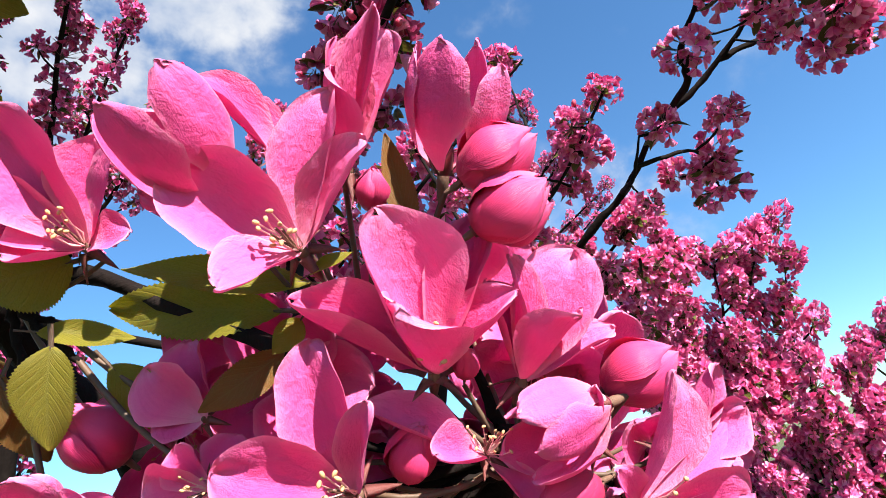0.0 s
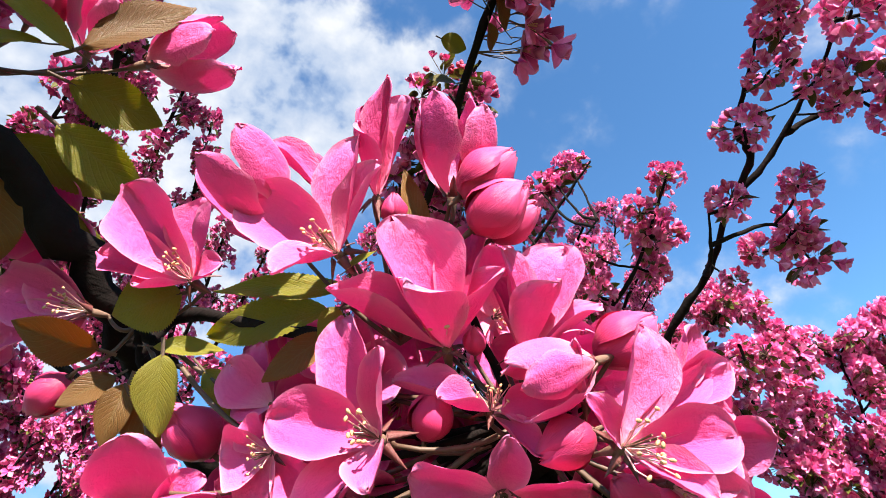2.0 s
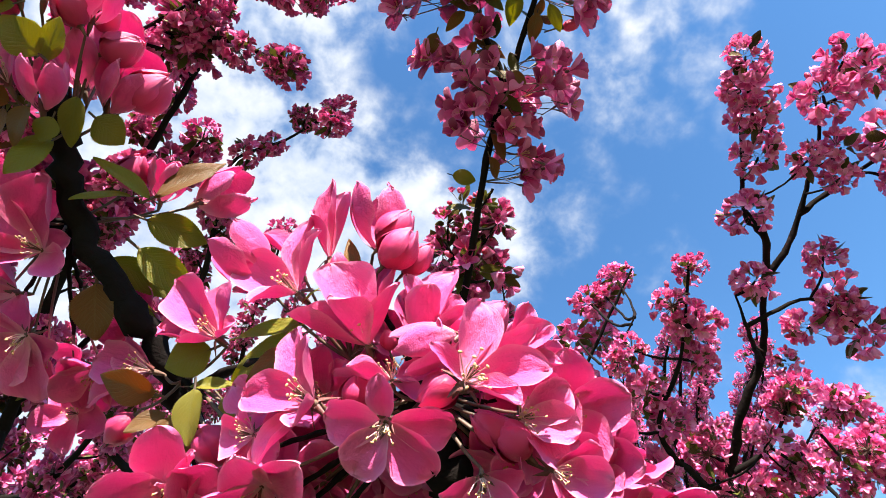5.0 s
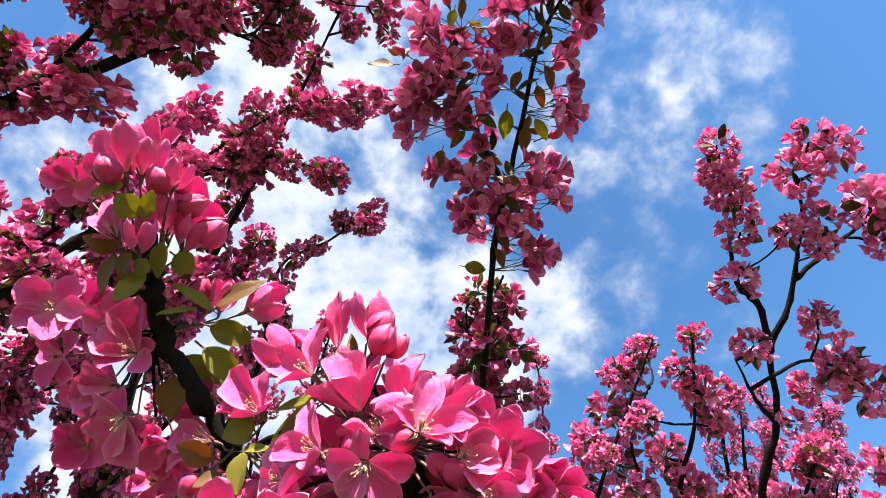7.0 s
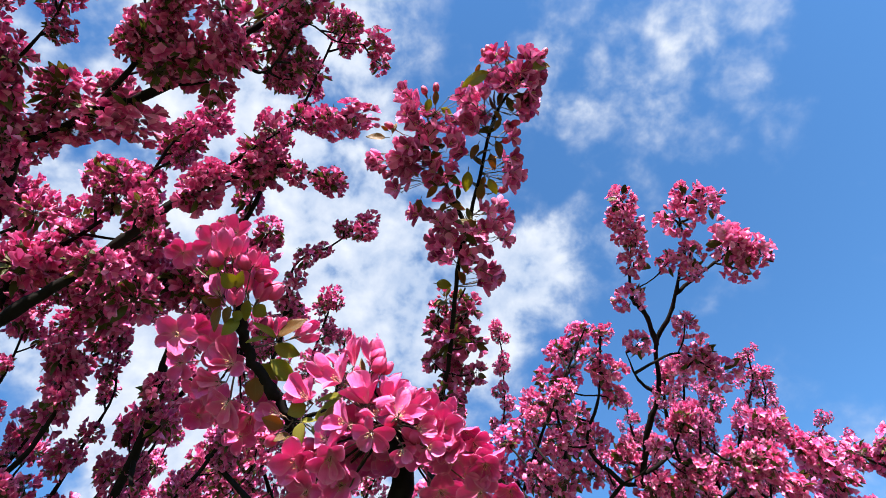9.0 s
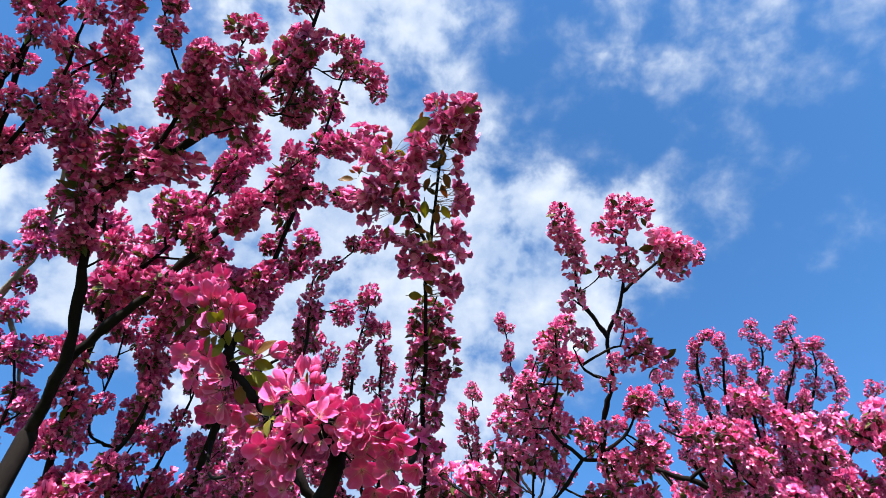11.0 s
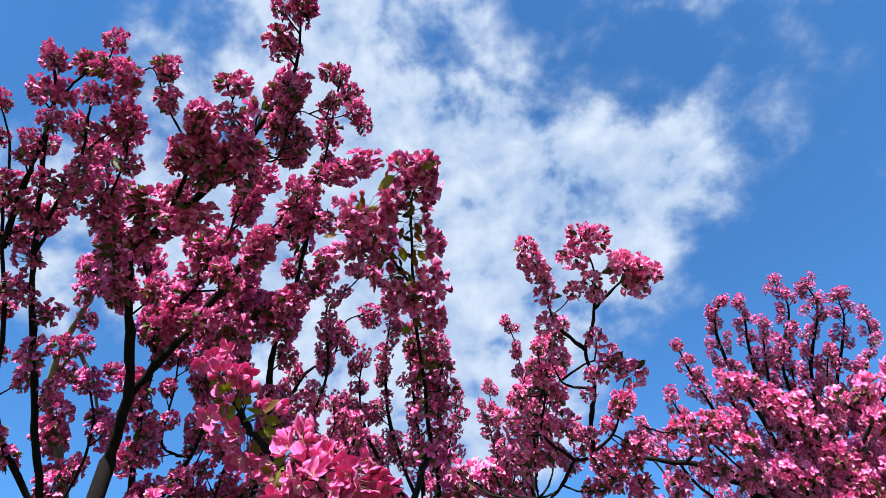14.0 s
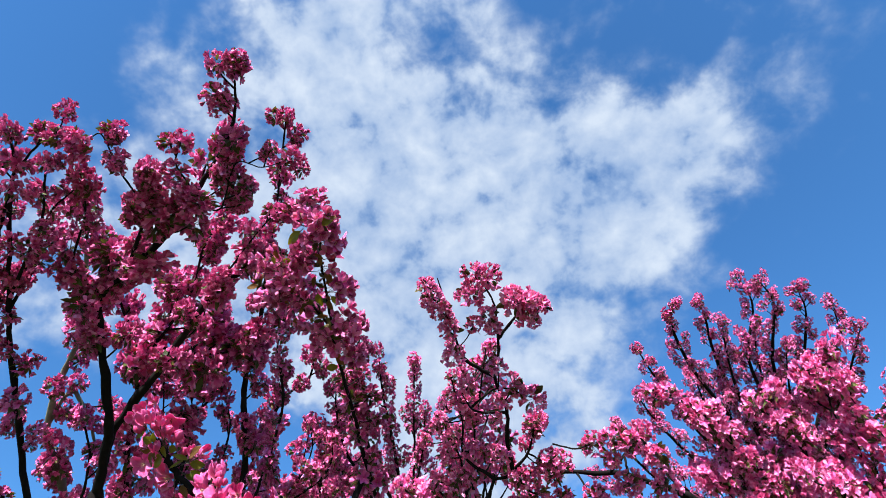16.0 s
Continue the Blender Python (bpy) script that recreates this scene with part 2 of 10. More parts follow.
def bud_material():
    """Closed petals: deep carmine with streaks and a lighter shoulder."""
    m, n = material("bud_petal")
    vary = n.add("ShaderNodeObjectInfo").outputs["Random"]
    sep = n.add("ShaderNodeSeparateXYZ", {0: n.add("ShaderNodeUVMap").outputs[0]})
    streak_at = n.add("ShaderNodeCombineXYZ", {0: n.math("MULTIPLY", sep.outputs[1], 22.0), 1: n.math("MULTIPLY", sep.outputs[0], 2.0), 2: n.math("MULTIPLY", vary, 30.0)}).outputs[0]
    streak = n.noise(streak_at, 1.0, 4.0, 0.65, 0.5)
    a = n.ramp(sep.outputs[0], [(0.0, (0.34, 0.015, 0.05)), (0.3, (0.58, 0.024, 0.120)), (0.75, (0.68, 0.048, 0.205)), (1.0, (0.82, 0.16, 0.36))])
    b = n.mix(n.math("MULTIPLY", streak, 0.35), a, rgba((0.70, 0.11, 0.26)))
    c = n.mix(n.math("MULTIPLY", vary, 0.35), b, rgba((0.55, 0.03, 0.10)))
    bump = n.add("ShaderNodeBump", {"Height": streak, "Strength": 0.35, "Distance": 0.0008}).outputs[0]
    leafy(n, c, n.mix(0.5, c, rgba((0.95, 0.05, 0.2))), 0.46, 0.24, bump, 0.3, 0.02)
    return m


def leaf_material(name, young):
    """Olive leaf with midrib and side veins; young ones bronze."""
    m, n = material(name)
    sep = n.add("ShaderNodeSeparateXYZ", {0: n.add("ShaderNodeUVMap").outputs[0]})
    along, across = sep.outputs[0], sep.outputs[1]
    side = n.math("ABSOLUTE", across)
    vary = n.add("ShaderNodeObjectInfo").outputs["Random"]
    ribs = n.math("SINE", n.math("MULTIPLY", n.math("SUBTRACT", along, n.math("MULTIPLY", side, 0.35)), 62.0))
    rib = n.math("MAXIMUM", n.math("POWER", n.math("MAXIMUM", ribs, 0.0), 7.0), n.math("LESS_THAN", side, 0.045))
    place = n.add("ShaderNodeTexCoord").outputs["Object"]
    patch = n.noise(place, 70.0, 4.0)
    if young:
        a = n.ramp(patch, [(0.3, (0.16, 0.085, 0.022)), (0.55, (0.25, 0.12, 0.03)), (0.8, (0.16, 0.03, 0.022))])
        shine = (0.55, 0.22, 0.03)
    else:
        a = n.ramp(patch, [(0.3, (0.165, 0.165, 0.016)), (0.55, (0.29, 0.255, 0.028)), (0.85, (0.30, 0.18, 0.035))])
        shine = (0.62, 0.57, 0.03)
    b = n.mix(n.math("MULTIPLY", n.math("POWER", vary, 2.0), 0.5), a, rgba((0.11, 0.055, 0.025)))
    c = n.mix(n.math("MULTIPLY", rib, 0.2), b, rgba((0.28, 0.27, 0.10)))
    bump = n.add("ShaderNodeBump", {"Height": n.math("SUBTRACT", n.noise(place, 700.0, 3.0), n.math("MULTIPLY", rib, 1.2)), "Strength": 0.4, "Distance": 0.0006}).outputs[0]
    leafy(n, c, n.mix(0.65, c, rgba(shine)), 0.40, 0.52, bump, 0.38, 0.04)
    return m


def island_material(name, stops, thin, through_light, rough=0.5):
    """For the small flowers of a cluster: each one a little different."""
    m, n = material(name)
    pick = n.add("ShaderNodeNewGeometry").outputs["Random Per Island"]
    vary = n.add("ShaderNodeObjectInfo").outputs["Random"]
    place = n.add("ShaderNodeTexCoord").outputs["Object"]
    mixed = n.math("FRACT", n.math("ADD", pick, n.math("MULTIPLY", vary, 0.37)))
    a = n.ramp(mixed, stops)
    sep = n.add("ShaderNodeSeparateXYZ", {0: n.add("ShaderNodeUVMap").outputs[0]})
    b = n.mix(n.math("MULTIPLY", n.math("POWER", sep.outputs[0], 2.0), 0.38), a, rgba((0.91, 0.36, 0.56)) if thin[0] > 0.6 else rgba((0.22, 0.19, 0.05)))
    c = n.mix(n.math("MULTIPLY", n.noise(place, 5.0, 4.0), 0.35), b, rgba(stops[0][1]))
    bump = n.add("ShaderNodeBump", {"Height": n.noise(place, 14.0, 3.0), "Strength": 0.3, "Distance": 0.02}).outputs[0]
    leafy(n, c, n.mix(0.4, c, rgba(thin)), rough, through_light, bump, 0.16, 0.0)
    return m


def bark_material(name, dark, light):
    m, n = material(name)
    place = n.add("ShaderNodeTexCoord").outputs["Object"]
    rough = n.noise(n.add("ShaderNodeMapping", {"Vector": place, "Scale": (1.0, 1.0, 0.35)}).outputs[0], 95.0, 6.0, 0.65, 0.6)
    patch = n.noise(place, 16.0, 3.0)
    rings = n.noise(n.add("ShaderNodeMapping", {"Vector": place, "Scale": (0.4, 0.4, 3.0)}).outputs[0], 130.0, 3.0)
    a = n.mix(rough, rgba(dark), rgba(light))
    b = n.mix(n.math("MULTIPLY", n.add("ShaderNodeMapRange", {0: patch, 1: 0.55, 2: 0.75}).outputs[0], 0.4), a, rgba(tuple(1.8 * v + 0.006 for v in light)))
    bump = n.add("ShaderNodeBump", {"Height": n.math("ADD", rough, n.math("MULTIPLY", rings, 0.5)), "Strength": 0.8, "Distance": 0.002}).outputs[0]
    s = n.add("ShaderNodeBsdfPrincipled", {"Base Color": b, "Roughness": 0.9, "Specular IOR Level": 0.06, "Normal": bump})
    n.add("ShaderNodeOutputMaterial", {0: s.outputs[0]})
    return m


def plain_material(name, colour, rough, grain=300.0, spread=0.3, thin=0.0):
    m, n = material(name)
    place = n.add("ShaderNodeTexCoord").outputs["Object"]
    g = n.noise(place, grain, 3.0)
    c = n.mix(n.math("MULTIPLY", g, spread), rgba(colour), rgba(tuple(min(1, v * 1.7 + 0.03) for v in colour)))
    bump = n.add("ShaderNodeBump", {"Height": g, "Strength": 0.4, "Distance": 0.0005}).outputs[0]
    s = n.add("ShaderNodeBsdfPrincipled", {"Base Color": c, "Roughness": rough, "Normal": bump, "Subsurface Weight": thin, "Subsurface Radius": (0.002, 0.001, 0.001)})
    n.add("ShaderNodeOutputMaterial", {0: s.outputs[0]})
    return m


PETAL = petal_material()
BUD = bud_material()
LEAF = leaf_material("leaf_green", False)
YOUNG = leaf_material("leaf_bronze", True)
# dark bark taken to near-black: the crown's shade on the limbs is in the colour
BARK = bark_material("bark_shaded", (0.0045, 0.0036, 0.0034), (0.015, 0.0105, 0.0095))
BARK_GREY = bark_material("bark_grey", (0.07, 0.058, 0.045), (0.21, 0.18, 0.14))
STALK = plain_material("stalk", (0.075, 0.040, 0.022), 0.6)
CALYX = plain_material("calyx", (0.12, 0.06, 0.035), 0.7, 500.0, 0.5)
RED_SEPAL = plain_material("red_sepal", (0.11, 0.024, 0.02), 0.5, 500.0, 0.5)
FILAMENT = plain_material("filament", (0.74, 0.42, 0.40), 0.5, 400.0, 0.3)
ANTHER = plain_material("anther", (0.46, 0.26, 0.12), 0.7, 900.0, 0.5)
# the darkest stop also puts the shade between flowers into some petals
FAR_PETAL = island_material("cluster_petal", [(0.0, (0.14, 0.003, 0.030)), (0.34, (0.54, 0.022, 0.17)), (0.65, (0.87, 0.090, 0.36)), (1.0, (0.95, 0.32, 0.61))], (0.95, 0.06, 0.34), 0.12)
# lighter copy of the cluster petal: fuller sun on two trees painted in
SUNLIT_PETAL = island_material("sunlit_cluster_petal", [(0.0, (0.50, 0.020, 0.15)), (0.3, (0.80, 0.090, 0.33)), (0.65, (0.90, 0.200, 0.47)), (1.0, (0.94, 0.42, 0.65))], (0.95, 0.12, 0.42), 0.22)
FAR_BUD = island_material("cluster_bud", [(0.0, (0.42, 0.02, 0.06)), (1.0, (0.66, 0.06, 0.16))], (0.90, 0.06, 0.2), 0.2, 0.4)
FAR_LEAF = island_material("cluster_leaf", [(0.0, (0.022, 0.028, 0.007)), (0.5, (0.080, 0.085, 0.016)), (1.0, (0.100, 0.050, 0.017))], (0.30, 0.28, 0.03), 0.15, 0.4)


def ground_material():
    m, n = material("grass_ground")
    place = n.add("ShaderNodeTexCoord").outputs["Object"]
    a = n.mix(n.noise(place, 0.35, 5.0), rgba((0.035, 0.065, 0.016)), rgba((0.085, 0.10, 0.03)))
    b = n.mix(n.math("MULTIPLY", n.noise(place, 45.0, 5.0, 0.7), 0.7), a, rgba((0.11, 0.12, 0.045)))
    bump = n.add("ShaderNodeBump", {"Height": n.noise(place, 60.0, 6.0, 0.7), "Strength": 0.9, "Distance": 0.05}).outputs[0]
    s = n.add("ShaderNodeBsdfPrincipled", {"Base Color": b, "Roughness": 0.9, "Normal": bump})
    n.add("ShaderNodeOutputMaterial", {0: s.outputs[0]})
    return m


# ---------------------------------------------------------------- mesh building
class Shape:
    """Gathers vertices, faces, uv and material slots of one mesh."""

    def __init__(self):
        self.v, self.f, self.uv, self.mat = [], [], [], []

    def grid(self, rows, uvs, slot=0, closed=False):
        """rows: lists of equally many points; a quad sheet between them."""
        base, cols = len(self.v), len(rows[0])
        for row, urow in zip(rows, uvs):
            self.v += [tuple(p) for p in row]
            self.uv += urow
        for i in range(len(rows) - 1):
            for j in range(cols if closed else cols - 1):
                k = (j + 1) % cols
                self.f.append((base + i * cols + j, base + (i + 1) * cols + j, base + (i + 1) * cols + k, base + i * cols + k))
                self.mat.append(slot)

    def tube(self, pts, radii, sides=6, slot=0, cap=True):
        rows, uvs, side = [], [], None
        pts = [Vector(p) for p in pts]
        for i, p in enumerate(pts):
            ahead = (pts[min(i + 1, len(pts) - 1)] - pts[max(i - 1, 0)]).normalized()
            if side is None:
                side = ahead.orthogonal().normalized()
            side = (side - ahead * side.dot(ahead)).normalized()
            other = ahead.cross(side)
            rows.append([p + (side * math.cos(a) + other * math.sin(a)) * radii[i] for a in (2 * math.pi * k / sides for k in range(sides))])
            uvs.append([(i / (len(pts) - 1), k / sides) for k in range(sides)])
        self.grid(rows, uvs, slot, True)
        if cap:
            n = len(self.v)
            self.f.append(tuple(n - sides + k for k in range(sides)))
            self.mat.append(slot)

    def blob(self, centre, axis, length, width, sides=6, rings=5, slot=0, twist=0.0, ridge=0.0):
        """An egg round axis; with ridge, the edges of wrapped petals show on it."""
        axis = Vector(axis).normalized()
        a = axis.orthogonal().normalized()
        b = axis.cross(a)
        rows, uvs = [], []
        for i in range(rings + 1):
            s = 0.5 - 0.5 * math.cos(math.pi * i / rings)
            x = 2 * s - 1
            r = width * max(0.03, math.sqrt(max(0.0, 1 - abs(x) ** 2.3)) * (1 - 0.13 * x))
            row = []
            for k in range(sides):
                th = 2 * math.pi * k / sides
                saw = ((th / (2 * math.pi) * 3 + s * twist) % 1.0)
                rr = r * (1 + ridge * (saw - 0.5))
                row.append(Vector(centre) + axis * (s * length) + (a * math.cos(th) + b * math.sin(th)) * rr)
            rows.append(row)
            uvs.append([(s, k / sides) for k in range(sides)])
        self.grid(rows, uvs, slot, True)
        n = len(self.v)
        self.f.append(tuple(n - sides + k for k in range(sides)))
        self.mat.append(slot)

    def mesh(self, name, mats, smooth=True):
        me = bpy.data.meshes.new(name)
        me.from_pydata(self.v, [], self.f)
        layer = me.uv_layers.new(name="UVMap")
        idx = np.empty(len(me.loops), dtype=np.int32)
        me.loops.foreach_get("vertex_index", idx)
        uv = np.array(self.uv, dtype=np.float32)
        layer.data.foreach_set("uv", uv[idx].ravel())
        me.polygons.foreach_set("material_index", np.array(self.mat, dtype=np.int32))
        me.polygons.foreach_set("use_smooth", np.full(len(self.f), smooth))
        for m in mats:
            me.materials.append(m)
        me.update()
        return me


def part(name, mesh, parent, m=None, label=""):
    """One mesh object under a thing (m in the world) or under a part (m in the part's own space)."""
    ob = new(name, mesh)
    ob.parent = parent
    ob.matrix_basis = m if m is not None else Matrix()
    if parent.type == "EMPTY":
        ob.matrix_parent_inverse = Matrix.Translation(parent.location).inverted()
    return tagged(ob, label)


def frame_of(at, axis, spin=0.0, size=1.0):
    """Pose with +z along axis."""
    q = Vector(axis).normalized().to_track_quat("Z", "Y")
    return Matrix.Translation(at) @ q.to_matrix().to_4x4() @ Matrix.Rotation(spin, 4, "Z") @ Matrix.Diagonal((size, size, size, 1))


def profile(u):
    """Half width of a petal, as a share of the widest: a narrow claw, widest past the middle, a round tip."""
    if u < 0.58:
        return 0.10 + 0.90 * math.sin(0.5 * math.pi * u / 0.58) ** 0.95
    return math.sqrt(max(0.0, 1 - ((u - 0.58) / 0.42) ** 2.3))


# ---- one petal, 1 long, lying along +x, hollow side up (+z)
def petal_mesh(seed, rim_curl, cup, width, notch):
    rng = random.Random(seed)
    s = Shape()
    na, nc = 18, 13
    ph = [rng.uniform(0, 6.28) for _ in range(9)]
    lean = rng.uniform(-0.06, 0.06)

    def at(u, v, lift):
        half = width * profile(u)
        x = u * (1 - notch * math.exp(-(v / 0.25) ** 2) * u ** 8) + 0.02 * math.sin(3 * v + ph[0]) * u
        y = v * half * (1 + 0.05 * math.sin(5 * u + ph[1]) + 0.035 * math.sin(17 * u + 2 * v + ph[5]) * abs(v)) + lean * u * u
        x -= 0.012 * (math.sin(13 * v + ph[6]) + 0.6 * math.sin(23 * v + ph[7])) * u ** 6 * min(1.0, 2.2 * half / width)
        z = cup * (v * half / width) ** 2 * 0.62 * (1 - 0.45 * u) + 0.24 * cup * u * u - rim_curl * max(0, u - 0.7) ** 2 * 2.2
        z += 0.030 * math.sin(6.0 * v + 3 * u + ph[2]) * u + 0.020 * math.sin(9 * u + 4 * v + ph[3]) * u + 0.018 * math.cos(12 * v + ph[4]) * u * u
        z -= 0.05 * math.exp(-(v / 0.16) ** 2) * (1 - u) * u * 2
        z += (0.045 * math.sin(8 * u + 2.2 * v + ph[8]) + 0.022 * math.sin(19 * u + ph[6])) * v * v * u + 0.02 * math.sin(11 * v + ph[7]) * u ** 5 * half / width
        return Vector((x, y, z + lift))

    for sign in (1, -1):
        rows, uvs = [], []
        for i in range(na):
            u = 1 - (1 - i / (na - 1)) ** 2.0
            vs = [(-1 + 2 * j / (nc - 1)) * sign for j in range(nc)]
            edge = min(1.0, (1 - u) * 8 + 0.05)
            rows.append([at(u, v, sign * 0.010 * edge * (1 - abs(v) ** 4)) for v in vs])
            uvs.append([(u, v) for v in vs])
        s.grid(rows, uvs)
    return s.mesh("petal", [PETAL])


PETALS = [petal_mesh(1, 0.10, 0.85, 0.36, 0.03), petal_mesh(2, 0.50, 0.80, 0.40, 0.09), petal_mesh(3, -0.15, 1.0, 0.38, 0.02), petal_mesh(4, 0.30, 0.70, 0.40, 0.06),
          petal_mesh(5, -0.35, 1.2, 0.42, 0.04), petal_mesh(6, 0.75, 0.75, 0.37, 0.07)]


def cup_petal(seed, flare, spread, layer, close=0.70, mat=None, nc=11):
    """A petal of a half-closed flower: a piece of an egg round the axis (+z), middle towards +x."""
    rng = random.Random(seed)
    s = Shape()
    na = 15
    ph = [rng.uniform(0, 6.28) for _ in range(6)]
    top = rng.uniform(0.94, 1.04)

    def at(u, v, lift):
        wide = spread * (0.40 + 0.60 * min(1.0, u * 2.0)) * max(0.0, 1 - u ** 5.5) ** 0.5
        th = v * wide
        egg = math.sin(math.pi * (0.04 + close * u ** 0.85)) ** 0.9
        r = (0.045 + 0.29 * egg + flare * u ** 1.5) * (1 + layer + 0.13 * v) + lift
        r += (0.018 * math.sin(6 * v + 4 * u + ph[0]) + 0.012 * math.sin(12 * v - 3 * u + ph[1]) + 0.014 * math.sin(9 * u + ph[3])) * u * (1 - 0.5 * u)
        r -= 0.03 * math.exp(-(v / 0.12) ** 2) * u * (1 - u) * 2
        z = top * (0.02 + 0.98 * u) - 0.06 * v * v * u - 0.25 * flare * u * u - 0.016 * (math.sin(11 * v + ph[4]) + 0.6 * math.sin(19 * v + ph[5])) * u ** 5 * min(1.0, 2.2 * wide / spread)
        th += 0.05 * math.sin(14 * u + ph[4]) * v * abs(v)
        return Vector((r * math.cos(th), r * math.sin(th), z))

    for sign in (-1, 1):
        rows, uvs = [], []
        for i in range(na):
            u = 1 - (1 - i / (na - 1)) ** 2.1
            vs = [(1 - 2 * j / (nc - 1)) * sign for j in range(nc)]
            edge = min(1.0, (1 - u) * 8 + 0.05)
            rows.append([at(u, v, -sign * 0.008 * edge * (1 - abs(v) ** 4)) for v in vs])
            uvs.append([(u, v) for v in vs])
        s.grid(rows, uvs)
    return s.mesh("petal", [mat or PETAL])


BUD_PETALS = [cup_petal(70 + i, -0.03, 1.25 - 0.1 * i, 0.015 + 0.03 * i, 0.91, BUD) for i in range(4)]
heart = Shape()
heart.blob((0, 0, 0), (0, 0, 1), 1.08, 0.29, 14, 12)
BUD_HEART = heart.mesh("bud_heart", [BUD])
CLOSED = [cup_petal(11 + i, 0.03, 0.72, 0.05 * i) for i in range(4)]
HALF = [cup_petal(15 + i, 0.15 + 0.05 * i, 0.60, 0.04 * i) for i in range(4)]


def stamens_mesh(seed, count, spread):
    rng = random.Random(seed)
    s = Shape()
    for i in range(count):
        th, tilt = rng.uniform(0, 6.283), spread * math.sqrt(rng.random())
        n = rng.uniform(0.26, 0.44)
        d = Vector((math.cos(th) * math.sin(tilt), math.sin(th) * math.sin(tilt), math.cos(tilt)))
        bend = Vector((rng.uniform(-1, 1), rng.uniform(-1, 1), 0)) * 0.06
        p = [d * 0.02, d * n * 0.5 + bend, d * n + bend * 0.6 + Vector((0, 0, 0.03))]
        s.tube(p, [0.009, 0.0075, 0.006], 5, 0)
        ax = Vector((rng.uniform(-1, 1), rng.uniform(-1, 1), rng.uniform(-0.2, 0.6)))
        s.blob(p[2] - ax.normalized() * 0.026, ax, 0.060, 0.019, 6, 4, 1)
    for k in range(5):
        a = 2 * math.pi * k / 5
        e = Vector((math.cos(a) * 0.05, math.sin(a) * 0.05, 0.32))
        s.tube([Vector((0, 0, 0)), e * 0.6, e], [0.012, 0.009, 0.012], 5, 2)
    return s.mesh("stamens", [FILAMENT, ANTHER, CALYX])


STAMENS = [stamens_mesh(21, 12, 0.60), stamens_mesh(22, 14, 0.85), stamens_mesh(23, 11, 0.45)]


def calyx_mesh(seed, droop):
    """Downy cup below the petals with five pointed sepals."""
    rng = random.Random(seed)
    s = Shape()
    s.tube([(0, 0, -0.26), (0, 0, -0.2), (0, 0, -0.1), (0, 0, 0.0), (0, 0, 0.035)], [0.020, 0.036, 0.052, 0.052, 0.03], 9, 0)
    for k in range(5):
        a = 2 * math.pi * (k + 0.5) / 5 + rng.uniform(-0.1, 0.1)
        r, up, sd = Vector((math.cos(a), math.sin(a), 0)), Vector((0, 0, 1)), Vector((-math.sin(a), math.cos(a), 0))
        rows, uvs = [], []
        for i in range(5):
            u = i / 4
            c = r * (0.07 + 0.24 * u * math.sin(droop)) + up * (-0.02 + 0.30 * u * math.cos(droop) - 0.05 * u * u)
            half = 0.055 * (1 - u) ** 0.8 + 0.003
            rows.append([c - sd * half, c + r * 0.012, c + sd * half, c - r * 0.010])
            uvs.append([(u, 0)] * 4)
        s.grid(rows, uvs, 1, True)
    return s.mesh("calyx", [CALYX, RED_SEPAL])


CALYXES = [calyx_mesh(31, 0.55), calyx_mesh(32, 1.5), calyx_mesh(33, 2.1)]


def leaf_mesh(seed, width, curl, fold, mat):
    rng = random.Random(seed)
    s = Shape()
    na, nc = 61, 7
    ph = rng.uniform(0, 6)
    for sign in (1, -1):
        rows, uvs = [], []
        for i in range(na):
            u = i / (na - 1)
            half = width * (math.sin(math.pi * u ** 0.85) ** 0.85 if 0 < u < 1 else 0.012) + 0.006
            tooth = 1 + (0.065 if i % 2 else -0.02)
            row, ur = [], []
            for j in range(nc):
                v = (-1 + 2 * j / (nc - 1)) * sign
                y = v * half * (tooth if abs(v) > 0.99 else 1)
                z = fold * abs(y) - curl * u * u + 0.03 * math.sin(7 * u + 2.5 * v + ph) * abs(v) + sign * 0.005 * (1 - abs(v) ** 3)
                row.append(Vector((u, y, z)))
                ur.append((u, v))
            rows.append(row)
            uvs.append(ur)
        s.grid(rows, uvs)
    s.tube([(-0.22, 0, 0.04), (-0.1, 0, 0.01), (0.02, 0, -0.006), (0.5, 0, -0.008 - curl * 0.25), (0.92, 0, -0.008 - curl * 0.85)], [0.016, 0.015, 0.015, 0.009, 0.003], 6, 1)
    return s.mesh("leaf", [mat, STALK])


LEAVES = [leaf_mesh(41, 0.16, 0.16, 0.40, LEAF), leaf_mesh(42, 0.18, 0.30, 0.25, LEAF), leaf_mesh(43, 0.20, 0.08, 0.18, LEAF)]
BRONZE = [leaf_mesh(44, 0.15, 0.25, 0.45, YOUNG), leaf_mesh(45, 0.17, 0.10, 0.30, YOUNG)]


# ---- flowers, buds and leaves set one by one on the near sprays
made = {"n": 0}


def stalk(tree, a, b, r=0.0007, sag=0.004):
    a, b = Vector(a), Vector(b)
    s = Shape()
    pts = []
    for i in range(7):
        t = i / 6
        pts.append(a.lerp(b, t) + Vector((0, 0, -sag * 4 * t * (1 - t))))
    s.tube(pts, [r * (1.25 - 0.35 * i / 6) for i in range(7)], 6)
    part("flower_stalk", s.mesh("flower_stalk", [STALK]), tree)


def near_root(tree, root, at):
    """Stalks are no longer than about 5 cm: beyond that a fine twig leads to them."""
    way = Vector(root) - Vector(at)
    foot = Vector(at) + way.normalized() * min(way.length, 0.05)
    if way.length > 0.055:
        limb(tree, [tuple(root), tuple(foot.lerp(Vector(root), 0.5) + Vector((0, 0, -0.002))), tuple(foot)], 0.0013, 0.0010, "twig")
    return foot


